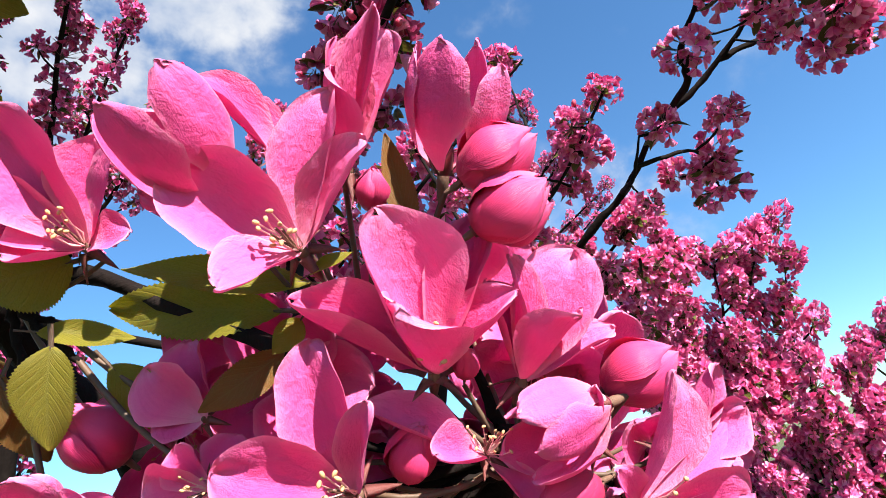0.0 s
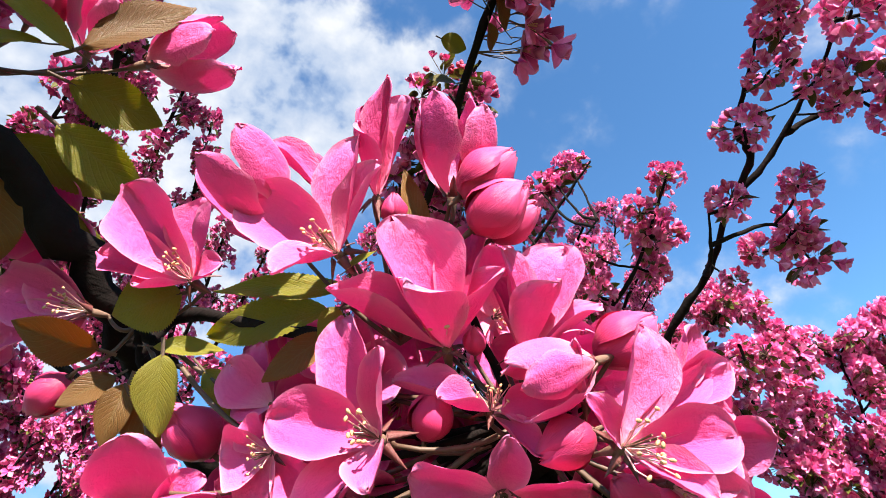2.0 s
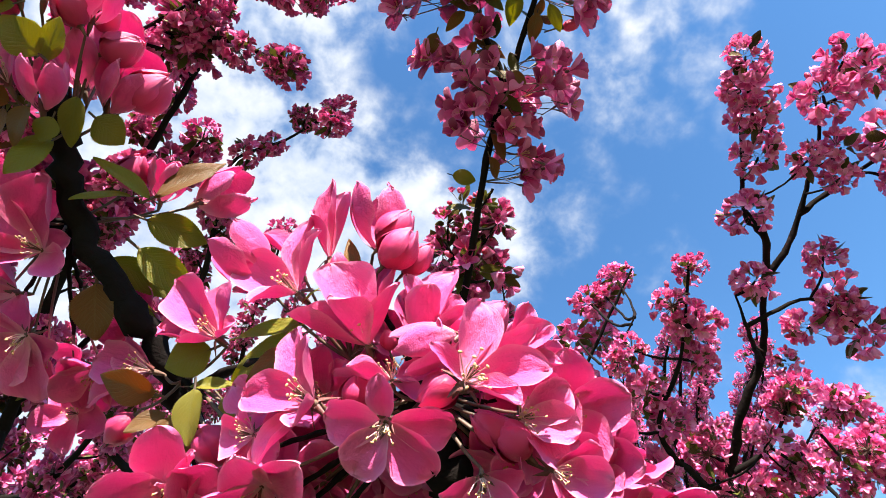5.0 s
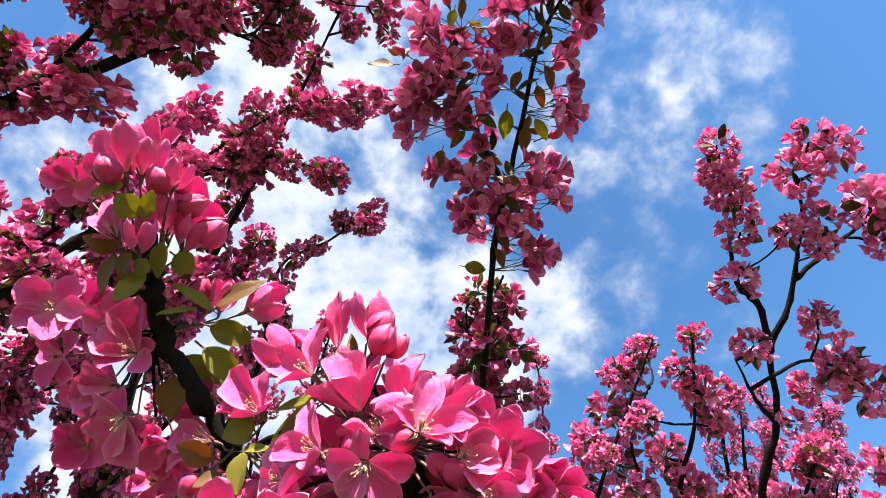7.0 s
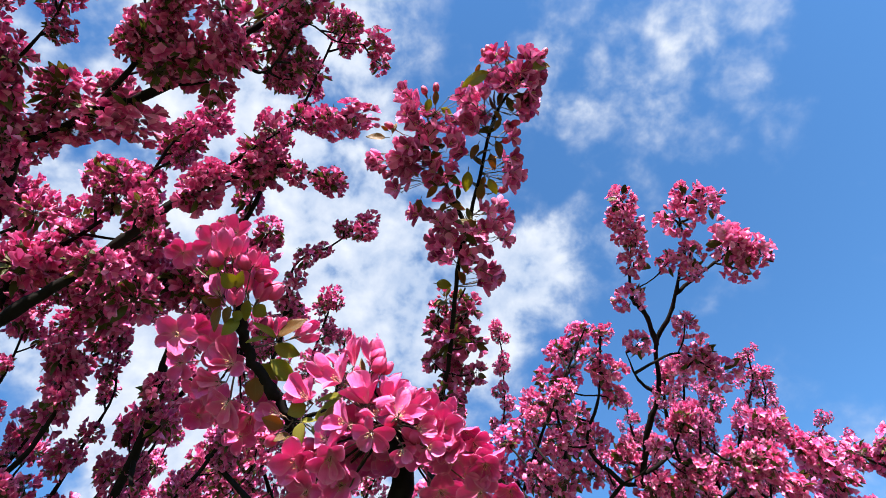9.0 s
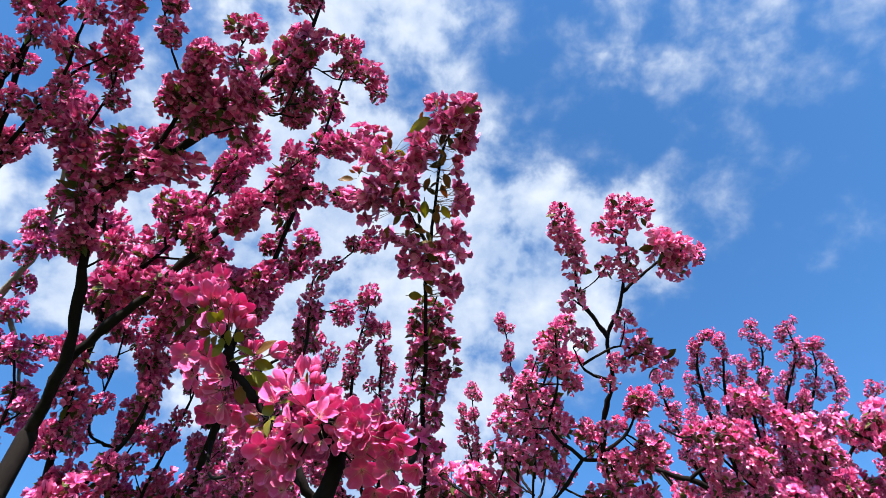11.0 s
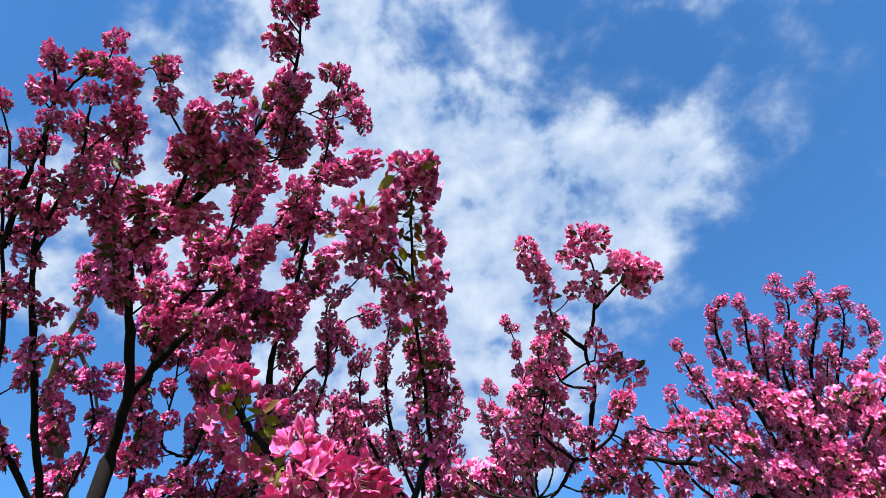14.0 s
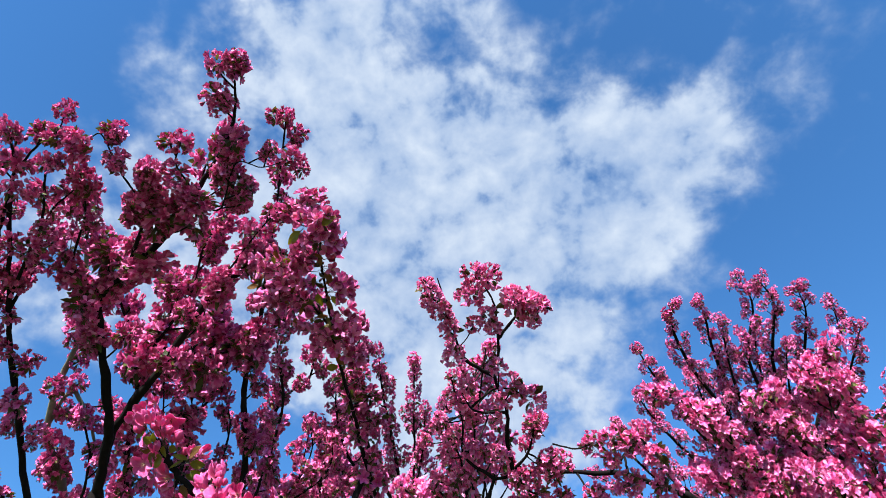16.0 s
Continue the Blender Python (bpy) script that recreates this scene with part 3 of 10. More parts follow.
def flower(tree, at, axis, size, opened, spin=0.0, keep=5, root=None, wild=1.0):
    """size: petal length; opened: degrees between petals and axis."""
    made["n"] += 1
    rng = random.Random(made["n"])
    base = part("blossom", CALYXES[0 if opened < 30 else 1 + made["n"] % 2], tree, frame_of(at, axis, spin, size))
    for k in range(keep):
        turn = Matrix.Rotation(2 * math.pi * k / 5 + rng.uniform(-0.16, 0.16) * wild, 4, "Z")
        f = rng.uniform(0.92, 1.07)
        if opened < 32:
            tip = Matrix.Rotation(rng.uniform(-0.07, 0.10), 4, "Y")
            part("petal", rng.choice(CLOSED if opened < 17 else HALF), base, turn @ tip @ Matrix.Diagonal((1.0, 1.0, f, 1)))
            continue
        lift = Matrix.Rotation(-radians(90 - opened - rng.uniform(-13, 13) * wild), 4, "Y")
        roll = Matrix.Rotation(rng.uniform(-0.28, 0.28) * wild, 4, "X")
        part("petal", rng.choice(PETALS), base, turn @ Matrix.Translation((0.035, 0, 0.02)) @ lift @ roll @ Matrix.Diagonal((f, f * rng.uniform(0.92, 1.10), f * 0.62, 1)))
    if opened >= 24:
        part("stamen_tuft", STAMENS[made["n"] % 3], base, Matrix.Rotation(spin, 4, "Z"))
    if root is not None:
        stalk(tree, near_root(tree, root, at), Vector(at) - Vector(axis).normalized() * size * 0.24)
    return base


def bloom(tree, at, axis, size, petals, root=None, stamens=True):
    """An open flower petal by petal: each is (its tip from the flower's middle, its width), hollow side towards the axis."""
    made["n"] += 1
    n = made["n"]
    m = frame_of(at, axis, n * 0.7, size)
    base = part("blossom", CALYXES[n % 3], tree, m)
    inner, a = m.inverted(), Vector(axis).normalized()
    for k, (dx, dy, dz, wide) in enumerate(petals):
        tip = Vector((dx, dy, dz))
        long = tip.length
        x = tip.normalized()
        z = (a - x * a.dot(x)).normalized()
        x = (x - z * 0.14).normalized()
        z = (z - x * z.dot(x)).normalized()
        turn = Matrix((x, z.cross(x), z)).transposed().to_4x4()
        part("petal", PETALS[(n + 2 * k) % len(PETALS)], base, inner @ Matrix.Translation(at) @ turn @ Matrix.Diagonal((long, wide / 0.80, 0.42 * long + 0.36 * wide, 1)))
    if stamens:
        part("stamen_tuft", STAMENS[n % 3], base, Matrix.Rotation(n, 4, "Z"))
    if root is not None:
        stalk(tree, near_root(tree, root, at), Vector(at) - a * size * 0.24)
    return base


def bud(tree, at, axis, length, root=None, kind=None):
    made["n"] += 1
    n = made["n"]
    base = part("bud", CALYXES[0], tree, frame_of(at, axis, n * 1.3, length * 0.85))
    fat = (1.12, 1.3, 1.0)[n % 3 if kind is None else kind]
    part("bud_heart", BUD_HEART, base, Matrix.Diagonal((fat, fat, 1.0, 1)))
    for k in range(4):
        part("petal", BUD_PETALS[k], base, Matrix.Rotation(k * 1.75 + n, 4, "Z") @ Matrix.Diagonal((fat, fat, 1.15, 1)))
    if root is not None:
        stalk(tree, near_root(tree, root, at), Vector(at) - Vector(axis).normalized() * length * 0.2)


def leaf(tree, base, tip, facing, young=False, kind=None, wide=0.36):
    """From base to tip, upper side towards facing."""
    made["n"] += 1
    b, t = Vector(base), Vector(tip)
    x = (t - b)
    size = x.length
    x.normalize()
    z = Vector(facing)
    z = (z - x * z.dot(x)).normalized()
    y = z.cross(x)
    m = Matrix((x, y, z)).transposed().to_4x4()
    pool = BRONZE if young else LEAVES
    part("leaf", pool[(made["n"] if kind is None else kind) % len(pool)], tree, Matrix.Translation(b) @ m @ Matrix.Diagonal((size, size * wide / 0.36, size * min(1.0, 0.4 + wide), 1)), "bronze young leaf" if young else "")


# ---- whole clusters for the boughs further off, 1 in radius
def cluster_mesh(seed, flowers, fine, buds=4, leaves=6, large=1.0):
    rng = random.Random(seed)
    s = Shape()
    leaves += 3 if fine else 5
    for i in range(flowers):
        zc = 1 - 1.72 * (i + 0.5) / flowers
        th = i * 2.39996 + rng.uniform(-0.3, 0.3)
        rr = math.sqrt(max(0, 1 - zc * zc))
        d = (Vector((rr * math.cos(th), rr * math.sin(th), zc)) + Vector([rng.uniform(-0.25, 0.25) for _ in range(3)])).normalized()
        c = d * rng.uniform(0.44, 0.82)
        axis = (d + Vector([rng.uniform(-0.45, 0.45) for _ in range(3)])).normalized()
        q = axis.to_track_quat("Z", "Y").to_matrix()
        size, opened = rng.uniform(0.27, 0.36) * large, rng.choice((34, 46, 58, 68, 78))
        spin = rng.uniform(0, 6.28)
        for k in range(5):
            a = spin + 2 * math.pi * k / 5 + rng.uniform(-0.15, 0.15)
            el = radians(90 - opened - rng.uniform(-14, 14))
            rad, side = Vector((math.cos(a), math.sin(a), 0)), Vector((-math.sin(a), math.cos(a), 0))
            nc = 4 if fine else 3
            rows, uvs = [], []
            for u in (0.0, 0.3, 0.6, 0.88, 1.0) if fine else (0.0, 0.62, 0.97):
                half = 0.34 * profile(u)
                row = []
                for ic in range(nc):
                    v = -1 + 2 * ic / (nc - 1)
                    h = 0.30 * v * v * (half / 0.34) + 0.14 * u * u + rng.uniform(-0.012, 0.012)
                    x = u * math.cos(el) - h * math.sin(el)
                    z = u * math.sin(el) + h * math.cos(el)
                    row.append(c + q @ (rad * (0.03 + x) + side * (v * half) + Vector((0, 0, z))) * size)
                rows.append(row)
                uvs.append([(u, 0.0)] * nc)
            s.grid(rows, uvs, 0)
        if fine:
            for k in range(3):
                a = rng.uniform(0, 6.28)
                e = c + q @ Vector((math.cos(a) * 0.16, math.sin(a) * 0.16, 0.42)) * size
                s.tube([c, e], [0.008, 0.006], 3, 4, False)
                s.blob(e, axis, 0.035, 0.017, 4, 2, 4)
        s.tube([(0, 0, -0.15), c], [0.02, 0.014], 3, 3, False)
    for i in range(buds):
        d = Vector((rng.uniform(-1, 1), rng.uniform(-1, 1), rng.uniform(-0.2, 1))).normalized()
        s.blob(d * rng.uniform(0.6, 0.8), d + Vector((0, 0, 0.3)), rng.uniform(0.26, 0.36), 0.115, 8 if fine else 5, 5 if fine else 3, 1)
        s.tube([(0, 0, -0.1), d * 0.7], [0.02, 0.014], 3, 3, False)
    for i in range(leaves):
        th, up = rng.uniform(0, 6.28), rng.uniform(-0.75, 0.45)
        d = Vector((math.cos(th), math.sin(th), up)).normalized()
        side = d.cross(Vector((rng.uniform(-0.4, 0.4), rng.uniform(-0.4, 0.4), 1))).normalized()
        nrm = side.cross(d)
        r0, ln, wd = rng.uniform(0.25, 0.4), rng.uniform(0.55, 0.85), rng.uniform(0.13, 0.18)
        rows, uvs = [], []
        rows_of_leaf = 6 if fine else 4
        for k in range(rows_of_leaf):
            u = k / (rows_of_leaf - 1)
            half = wd * math.sin(math.pi * (0.06 + 0.9 * u)) ** 0.9
            c = d * (r0 + ln * u) - nrm * 0.2 * u * u * ln
            rows.append([c - side * half + nrm * half * 0.3, c, c + side * half + nrm * half * 0.3])
            uvs.append([(u * 0.6, 0)] * 3)
        s.grid(rows, uvs, 2)
    return s.mesh("flower_head", [FAR_PETAL, FAR_BUD, FAR_LEAF, STALK, ANTHER])


FINE = [cluster_mesh(100 + i, 33 + i % 3 * 3, True, 4, 5 + i % 3) for i in range(6)]
PLAIN = [cluster_mesh(200 + i, 21 + i % 3 * 2, False, 3, 7 + i % 3, 1.32) for i in range(7)]
SPRIGS = [cluster_mesh(150 + i, 8 + i % 3, True, 3, 8 + i % 3, 1.9) for i in range(5)]
TIPS = [cluster_mesh(300 + i, 5, True, 9, 9) for i in range(3)]


def sunlit_copies(meshes):
    """The same shapes with the lighter petals of the trees in fuller sun."""
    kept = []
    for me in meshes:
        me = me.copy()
        me.materials[0] = SUNLIT_PETAL
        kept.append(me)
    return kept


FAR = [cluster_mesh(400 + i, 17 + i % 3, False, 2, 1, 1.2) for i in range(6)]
SUNLIT_FINE, SUNLIT_PLAIN, MIXED_FAR = sunlit_copies(FINE), sunlit_copies(PLAIN), FAR[:3] + sunlit_copies(FAR[3:])


def cluster(tree, at, r, pool, rng, up=None, stretch=1.0):
    axis = Vector(up) if up is not None else Vector((rng.uniform(-0.5, 0.5), rng.uniform(-0.5, 0.5), 1))
    m = frame_of(at, axis, rng.uniform(0, 6.28), r)
    return part("flower_head", rng.choice(pool), tree, m @ Matrix.Diagonal((rng.uniform(0.85, 1.1), rng.uniform(0.85, 1.1), stretch * rng.uniform(0.9, 1.15), 1)))


def small_blossom(seed, opened):
    """One open flower, petals 1 long, for the boughs seen from a few steps away."""
    rng = random.Random(seed)
    s = Shape()
    for k in range(5):
        a = 2 * math.pi * k / 5 + rng.uniform(-0.15, 0.15)
        el = radians(90 - opened - rng.uniform(-14, 14))
        rad, side = Vector((math.cos(a), math.sin(a), 0)), Vector((-math.sin(a), math.cos(a), 0))
        rows, uvs = [], []
        for u in (0.0, 0.22, 0.45, 0.66, 0.84, 0.95, 1.0):
            half = 0.33 * profile(u)
            row = []
            for ic in range(5):
                v = -1 + ic / 2
                h = 0.28 * v * v * (half / 0.38) + 0.15 * u * u + rng.uniform(-0.012, 0.012)
                row.append(rad * (0.03 + u * math.cos(el) - h * math.sin(el)) + side * (v * half) + Vector((0, 0, u * math.sin(el) + h * math.cos(el))))
            rows.append(row)
            uvs.append([(u, 0.0)] * 5)
        s.grid(rows, uvs, 0)
    for k in range(7):
        a = rng.uniform(0, 6.28)
        e = Vector((math.cos(a) * 0.17, math.sin(a) * 0.17, rng.uniform(0.36, 0.5)))
        s.tube([(0, 0, 0), e], [0.018, 0.013], 3, 1, False)
        s.blob(e, (0, 0, 1), 0.08, 0.036, 4, 2, 1)
    s.tube([(0.1, 0.05, -1.0), (0.03, 0, -0.5), (0, 0, -0.25), (0, 0, -0.1), (0, 0, 0.02)], [0.028, 0.026, 0.05, 0.085, 0.06], 5, 2)
    return s.mesh("blossom", [FAR_PETAL, ANTHER, STALK])


def small_bud(seed):
    s = Shape()
    s.blob((0, 0, 0), (0.05, 0, 1), 1.0, 0.34, 9, 7, 0, 0.5, 0.12)
    s.tube([(0.1, 0.1, -1.1), (0, 0, -0.4), (0, 0, 0.05)], [0.05, 0.05, 0.17], 5, 1)
    return s.mesh("bud", [FAR_BUD, STALK])


def small_leaf(seed, bend):
    s = Shape()
    for sign in (1, -1):
        rows, uvs = [], []
        for k in range(8):
            u = k / 7
            half = 0.23 * math.sin(math.pi * (0.05 + 0.92 * u)) ** 0.9
            rows.append([Vector((v * half * sign, 0.25 * abs(v) * half + sign * 0.008 * (1 - abs(v)) - bend * u * u, u)) for v in (-1, -0.5, 0, 0.5, 1)])
            uvs.append([(u * 0.6, 0)] * 5)
        s.grid(rows, uvs, 0)
    return s.mesh("leaf", [FAR_LEAF])


SMALL_BLOSSOMS = [small_blossom(60 + i, (34, 48, 60, 70, 78)[i]) for i in range(5)]
SMALL_BUDS = [small_bud(70)]
SMALL_LEAVES = [small_leaf(80, 0.25), small_leaf(81, 0.05)]


SUNLIT_BLOSSOMS = sunlit_copies(SMALL_BLOSSOMS)


def head_of_blossom(tree, at, r, rng, blossoms, flowers=24, buds=4, leaves=4, large=0.40):
    """A rounded head built flower by flower."""
    at = Vector(at)
    for i in range(flowers):
        zc = 1 - 1.75 * (i + 0.5) / flowers
        th = i * 2.39996 + rng.uniform(-0.3, 0.3)
        rr = math.sqrt(max(0, 1 - zc * zc))
        d = (Vector((rr * math.cos(th), rr * math.sin(th), zc)) + Vector([rng.uniform(-0.3, 0.3) for _ in range(3)])).normalized()
        axis = d + Vector([rng.uniform(-0.45, 0.45) for _ in range(3)])
        part("blossom", rng.choice(blossoms), tree, frame_of(at + d * r * rng.uniform(0.42, 0.88), axis, rng.uniform(0, 6.28), r * large * rng.uniform(0.85, 1.15)))
    for i in range(buds):
        d = Vector((rng.uniform(-1, 1), rng.uniform(-1, 1), rng.uniform(-0.3, 1))).normalized()
        part("bud", SMALL_BUDS[0], tree, frame_of(at + d * r * 0.75, d + Vector((0, 0, 0.3)), i, r * rng.uniform(0.28, 0.4)))
    for i in range(leaves):
        th = rng.uniform(0, 6.28)
        d = Vector((math.cos(th), math.sin(th), rng.uniform(-0.8, 0.5))).normalized()
        part("leaf", rng.choice(SMALL_LEAVES), tree, frame_of(at + d * r * 0.35, d, rng.uniform(0, 6.28), r * rng.uniform(0.6, 0.95)))


def small_flower(tree, at, axis, size, root, kind):
    """One flower of the slender shoot on its own stalk; kind -1 is a bud, -2 a leaf."""
    axis = Vector(axis).normalized()
    name, mesh = ("leaf", SMALL_LEAVES[0]) if kind == -2 else ("bud", SMALL_BUDS[0]) if kind == -1 else ("blossom", SMALL_BLOSSOMS[kind])
    part(name, mesh, tree, frame_of(at, axis, 11.0 * at[0] + 70.0 * at[1], size))
    stalk(tree, root, Vector(at) - axis * size * (0.0 if kind == -2 else 0.9), 0.0005, 0.002)


def smooth_line(pts, steps):
    """Catmull-Rom through the points."""
    p = [Vector(a) for a in pts]
    p = [p[0] * 2 - p[1]] + p + [p[-1] * 2 - p[-2]]
    out = []
    for i in range(1, len(p) - 2):
        for k in range(steps):
            t = k / steps
            a, b, c, d = p[i - 1], p[i], p[i + 1], p[i + 2]
            out.append(0.5 * (2 * b + (c - a) * t + (2 * a - 5 * b + 4 * c - d) * t * t + (3 * b - a - 3 * c + d) * t ** 3))
    out.append(p[-2])
    return out


def limb(tree, pts, r0, r1, name="limb", mat=None, knots=True):
    """A tapered, slightly crooked bough through the points. Returns its line."""
    rng = random.Random(len(pts) * 7 + int(abs(pts[0][0]) * 1000))
    line = smooth_line(pts, 6)
    n = len(line)
    rad = []
    for i, p in enumerate(line):
        r = r0 + (r1 - r0) * i / (n - 1)
        if knots:
            r *= 1 + (0.22 if rng.random() < 0.22 else 0.0) + rng.uniform(-0.07, 0.07)
            if 0 < i < n - 1:
                p += Vector([rng.uniform(-1, 1) for _ in range(3)]) * r * 0.35
        rad.append(r)
    s = Shape()
    ahead = (line[-1] - line[-2]).normalized()
    s.tube(line + [line[-1] + ahead * r1 * 0.8, line[-1] + ahead * r1 * 1.3], rad + [r1 * 0.7, r1 * 0.2], 9 if r0 > 0.004 else 6)
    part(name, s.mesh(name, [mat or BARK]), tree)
    return line


def dress(tree, line, r, gap, pool, seed, start=0.15, end=1.0, spread=1.3, side_twigs=0.5, reach=2.6, twig=None, stretch=1.25):
    """Clusters along a bough, some of them on short side twigs that grow outwards and up."""
    rng = random.Random(seed)
    twig = twig or r * 0.075
    total = sum((b - a).length for a, b in zip(line, line[1:]))
    done, target = 0.0, total * start
    for a, b in zip(line, line[1:]):
        step = (b - a).length
        while target <= done + step and target <= total * end:
            p = a.lerp(b, (target - done) / max(step, 1e-6))
            ahead = (b - a).normalized()
            out = Vector([rng.gauss(0, 1) for _ in range(3)])
            out = (out - ahead * out.dot(ahead)).normalized()
            slim = target / total
            size = r * rng.uniform(0.72, 1.22) * (1.22 - 0.34 * slim)
            if rng.random() < side_twigs:
                n = reach * r * rng.uniform(0.6, 1.5) * (1.0 - 0.55 * slim)
                tip = p + (out * 0.75 + ahead * 0.55 + Vector((0, 0, 0.45))).normalized() * n
                mid = p.lerp(tip, 0.5) + out * n * 0.1
                limb(tree, [tuple(p), tuple(mid), tuple(tip)], twig, twig * 0.6, "twig", None, False)
                cluster(tree, tip, size, pool, rng, None, stretch)
                if rng.random() < 0.6:
                    cluster(tree, mid + out * r * 0.4, size * 0.75, pool, rng)
            else:
                cluster(tree, p + out * size * rng.uniform(0.2, spread * 0.6), size, pool, rng, out + ahead, stretch)
            target += gap * rng.uniform(0.62, 1.18)
        done += step
    if end > 0.98:
        cluster(tree, line[-1], r * rng.uniform(0.8, 1.0), pool, rng, line[-1] - line[-3], 1.3)


def tree_at(x, y, label):
    e = new("crabapple_tree")
    e.location = (x, y, 0)
    e.empty_display_size = 0.1
    return tagged(e, label, "tree", "blossoming crabapple trees")


# ---------------------------------------------------------------- ground
s = Shape()
s.grid([[(-1800 + 400 * i, -1800 + 400 * j, 0.0) for i in range(10)] for j in range(10)], [[(0, 0)] * 10] * 10)
ground = tagged(new("ground", s.mesh("ground", [ground_material()])), "green lawn stretching to the horizon under the trees", "ground", "", "structure")

# ---------------------------------------------------------------- trees
# ---- the tree whose sprays hang nearest
old_tree = tree_at(-0.971, 1.446, "crabapple tree covered in deep pink blossom, dark shaded bark, olive leaves")
limb(old_tree, [(-0.9707, 1.4463, -0.02), (-0.9607, 1.4363, 0.45), (-0.931, 1.2096, 1.4203), (-0.8713, 0.8546, 2.4895)], 0.058, 0.026, "trunk")
line = limb(old_tree, [(-0.8713, 0.8546, 2.4895), (-0.7588, 0.6362, 2.6108), (-0.7167, 0.4027, 2.7368), (-0.6712, 0.2435, 2.8084), (-0.542, 0.1574, 2.8337), (-0.4352, 0.0101, 2.9021), (-0.3902, -0.0982, 2.9361)], 0.0158, 0.0036, "limb")
dress(old_tree, line, 0.0481, 0.0385, PLAIN, 1, 0.42, 1.0, side_twigs=0.55, reach=2.6, stretch=1.25)
line = limb(old_tree, [(-0.542, 0.1574, 2.8337), (-0.3682, 0.0739, 2.8948), (-0.262, -0.0202, 2.9482), (-0.1582, -0.1123, 2.9998), (-0.0898, -0.2064, 3.0499), (-0.0604, -0.3298, 3.118)], 0.0123, 0.0027, "limb")
dress(old_tree, line, 0.0458, 0.0509, PLAIN, 2, 0.1, 1.0, side_twigs=0.55, reach=2.6, stretch=1.25)
line = limb(old_tree, [(-0.8432, 0.8, 2.5198), (-0.7537, 0.6642, 2.6327), (-0.6071, 0.5553, 2.7185), (-0.4773, 0.4527, 2.7981), (-0.3689, 0.3634, 2.866), (-0.2455, 0.2993, 2.9167), (-0.1266, 0.2653, 2.9448), (-0.0059, 0.2844, 2.9339)], 0.0158, 0.0040, "limb")
dress(old_tree, line, 0.0447, 0.0584, PLAIN, 3, 0.4, 1.0, side_twigs=0.55, reach=2.6, stretch=1.25)
line = limb(old_tree, [(-0.8862, 0.9434, 2.2222), (-0.9501, 1.0091, 2.2128), (-1.0121, 1.0276, 2.2309), (-1.0011, 0.7639, 2.3848), (-0.9636, 0.512, 2.5324), (-0.93, 0.296, 2.6534), (-0.8718, 0.0905, 2.7687), (-0.8001, -0.1323, 2.898), (-0.745, -0.2186, 2.9252), (-0.7216, -0.3119, 2.9547)], 0.0139, 0.0034, "limb")
dress(old_tree, line, 0.0357, 0.1268, PLAIN, 4, 0.4, 1.0, side_twigs=0.55, reach=2.6, stretch=1.25)
line = limb(old_tree, [(-0.7588, -0.197, 2.9184), (-0.6687, -0.2538, 2.9603), (-0.6008, -0.2778, 2.9841), (-0.5711, -0.3197, 3.0177)], 0.0041, 0.0017, "limb")
dress(old_tree, line, 0.0370, 0.0962, PLAIN, 5, 0.1, 1.0, side_twigs=0.55, reach=2.6, stretch=1.25)
line = limb(old_tree, [(-1.0121, 1.0276, 2.2309), (-1.0091, 1.2071, 2.2718), (-0.9842, 1.3023, 2.3863), (-0.9292, 1.0901, 2.5713), (-0.8986, 0.9394, 2.7088), (-0.8373, 0.7548, 2.874), (-0.8371, 0.5938, 3.0163), (-0.8933, 0.4404, 3.148)], 0.0161, 0.0047, "limb")
dress(old_tree, line, 0.0509, 0.0751, PLAIN, 6, 0.3, 1.0, side_twigs=0.55, reach=2.6, stretch=1.25)
line = limb(old_tree, [(-0.9842, 1.3023, 2.3863), (-1.1899, 1.5616, 2.4176), (-1.4103, 1.6493, 2.5658), (-1.4463, 1.2305, 2.8514), (-1.4532, 1.018, 2.9876), (-1.325, 0.825, 3.1216), (-1.1985, 0.6734, 3.225), (-1.135, 0.4385, 3.3841), (-1.0888, 0.2429, 3.5127)], 0.0221, 0.0051, "limb", BARK_GREY)
dress(old_tree, line, 0.0576, 0.0800, PLAIN, 7, 0.45, 1.0, side_twigs=0.55, reach=2.6, stretch=1.25)
line = limb(old_tree, [(-1.4532, 1.018, 2.9876), (-1.3446, 0.9373, 3.0963), (-1.2861, 1.0647, 3.0078), (-1.2693, 1.2269, 2.8898)], 0.0095, 0.0053, "limb", BARK_GREY)
dress(old_tree, line, 0.0588, 0.1298, PLAIN, 8, 0.5, 1.0, side_twigs=0.55, reach=2.6, stretch=1.25)
line = limb(old_tree, [(-0.9842, 1.3023, 2.3863), (-0.8239, 1.4025, 2.3602), (-0.6115, 1.3968, 2.4067), (-0.4408, 1.0487, 2.6456), (-0.3943, 0.8285, 2.779), (-0.3346, 0.665, 2.8717), (-0.2601, 0.5402, 2.9374), (-0.1932, 0.3849, 3.0248), (-0.1259, 0.2176, 3.1211), (-0.0249, -0.0675, 3.3072)], 0.0164, 0.0026, "limb")
dress(old_tree, line, 0.0432, 0.0920, PLAIN, 9, 0.12, 1.0, side_twigs=0.55, reach=2.6, stretch=1.25)
line = limb(old_tree, [(-0.6646, 1.3982, 2.3951), (-0.706, 1.465, 2.4592), (-0.7121, 1.4859, 2.5634), (-0.3822, 1.0572, 2.9381), (-0.237, 0.9982, 3.0236), (-0.1813, 0.9067, 3.125), (-0.0863, 0.8961, 3.1703)], 0.0089, 0.0026, "limb")
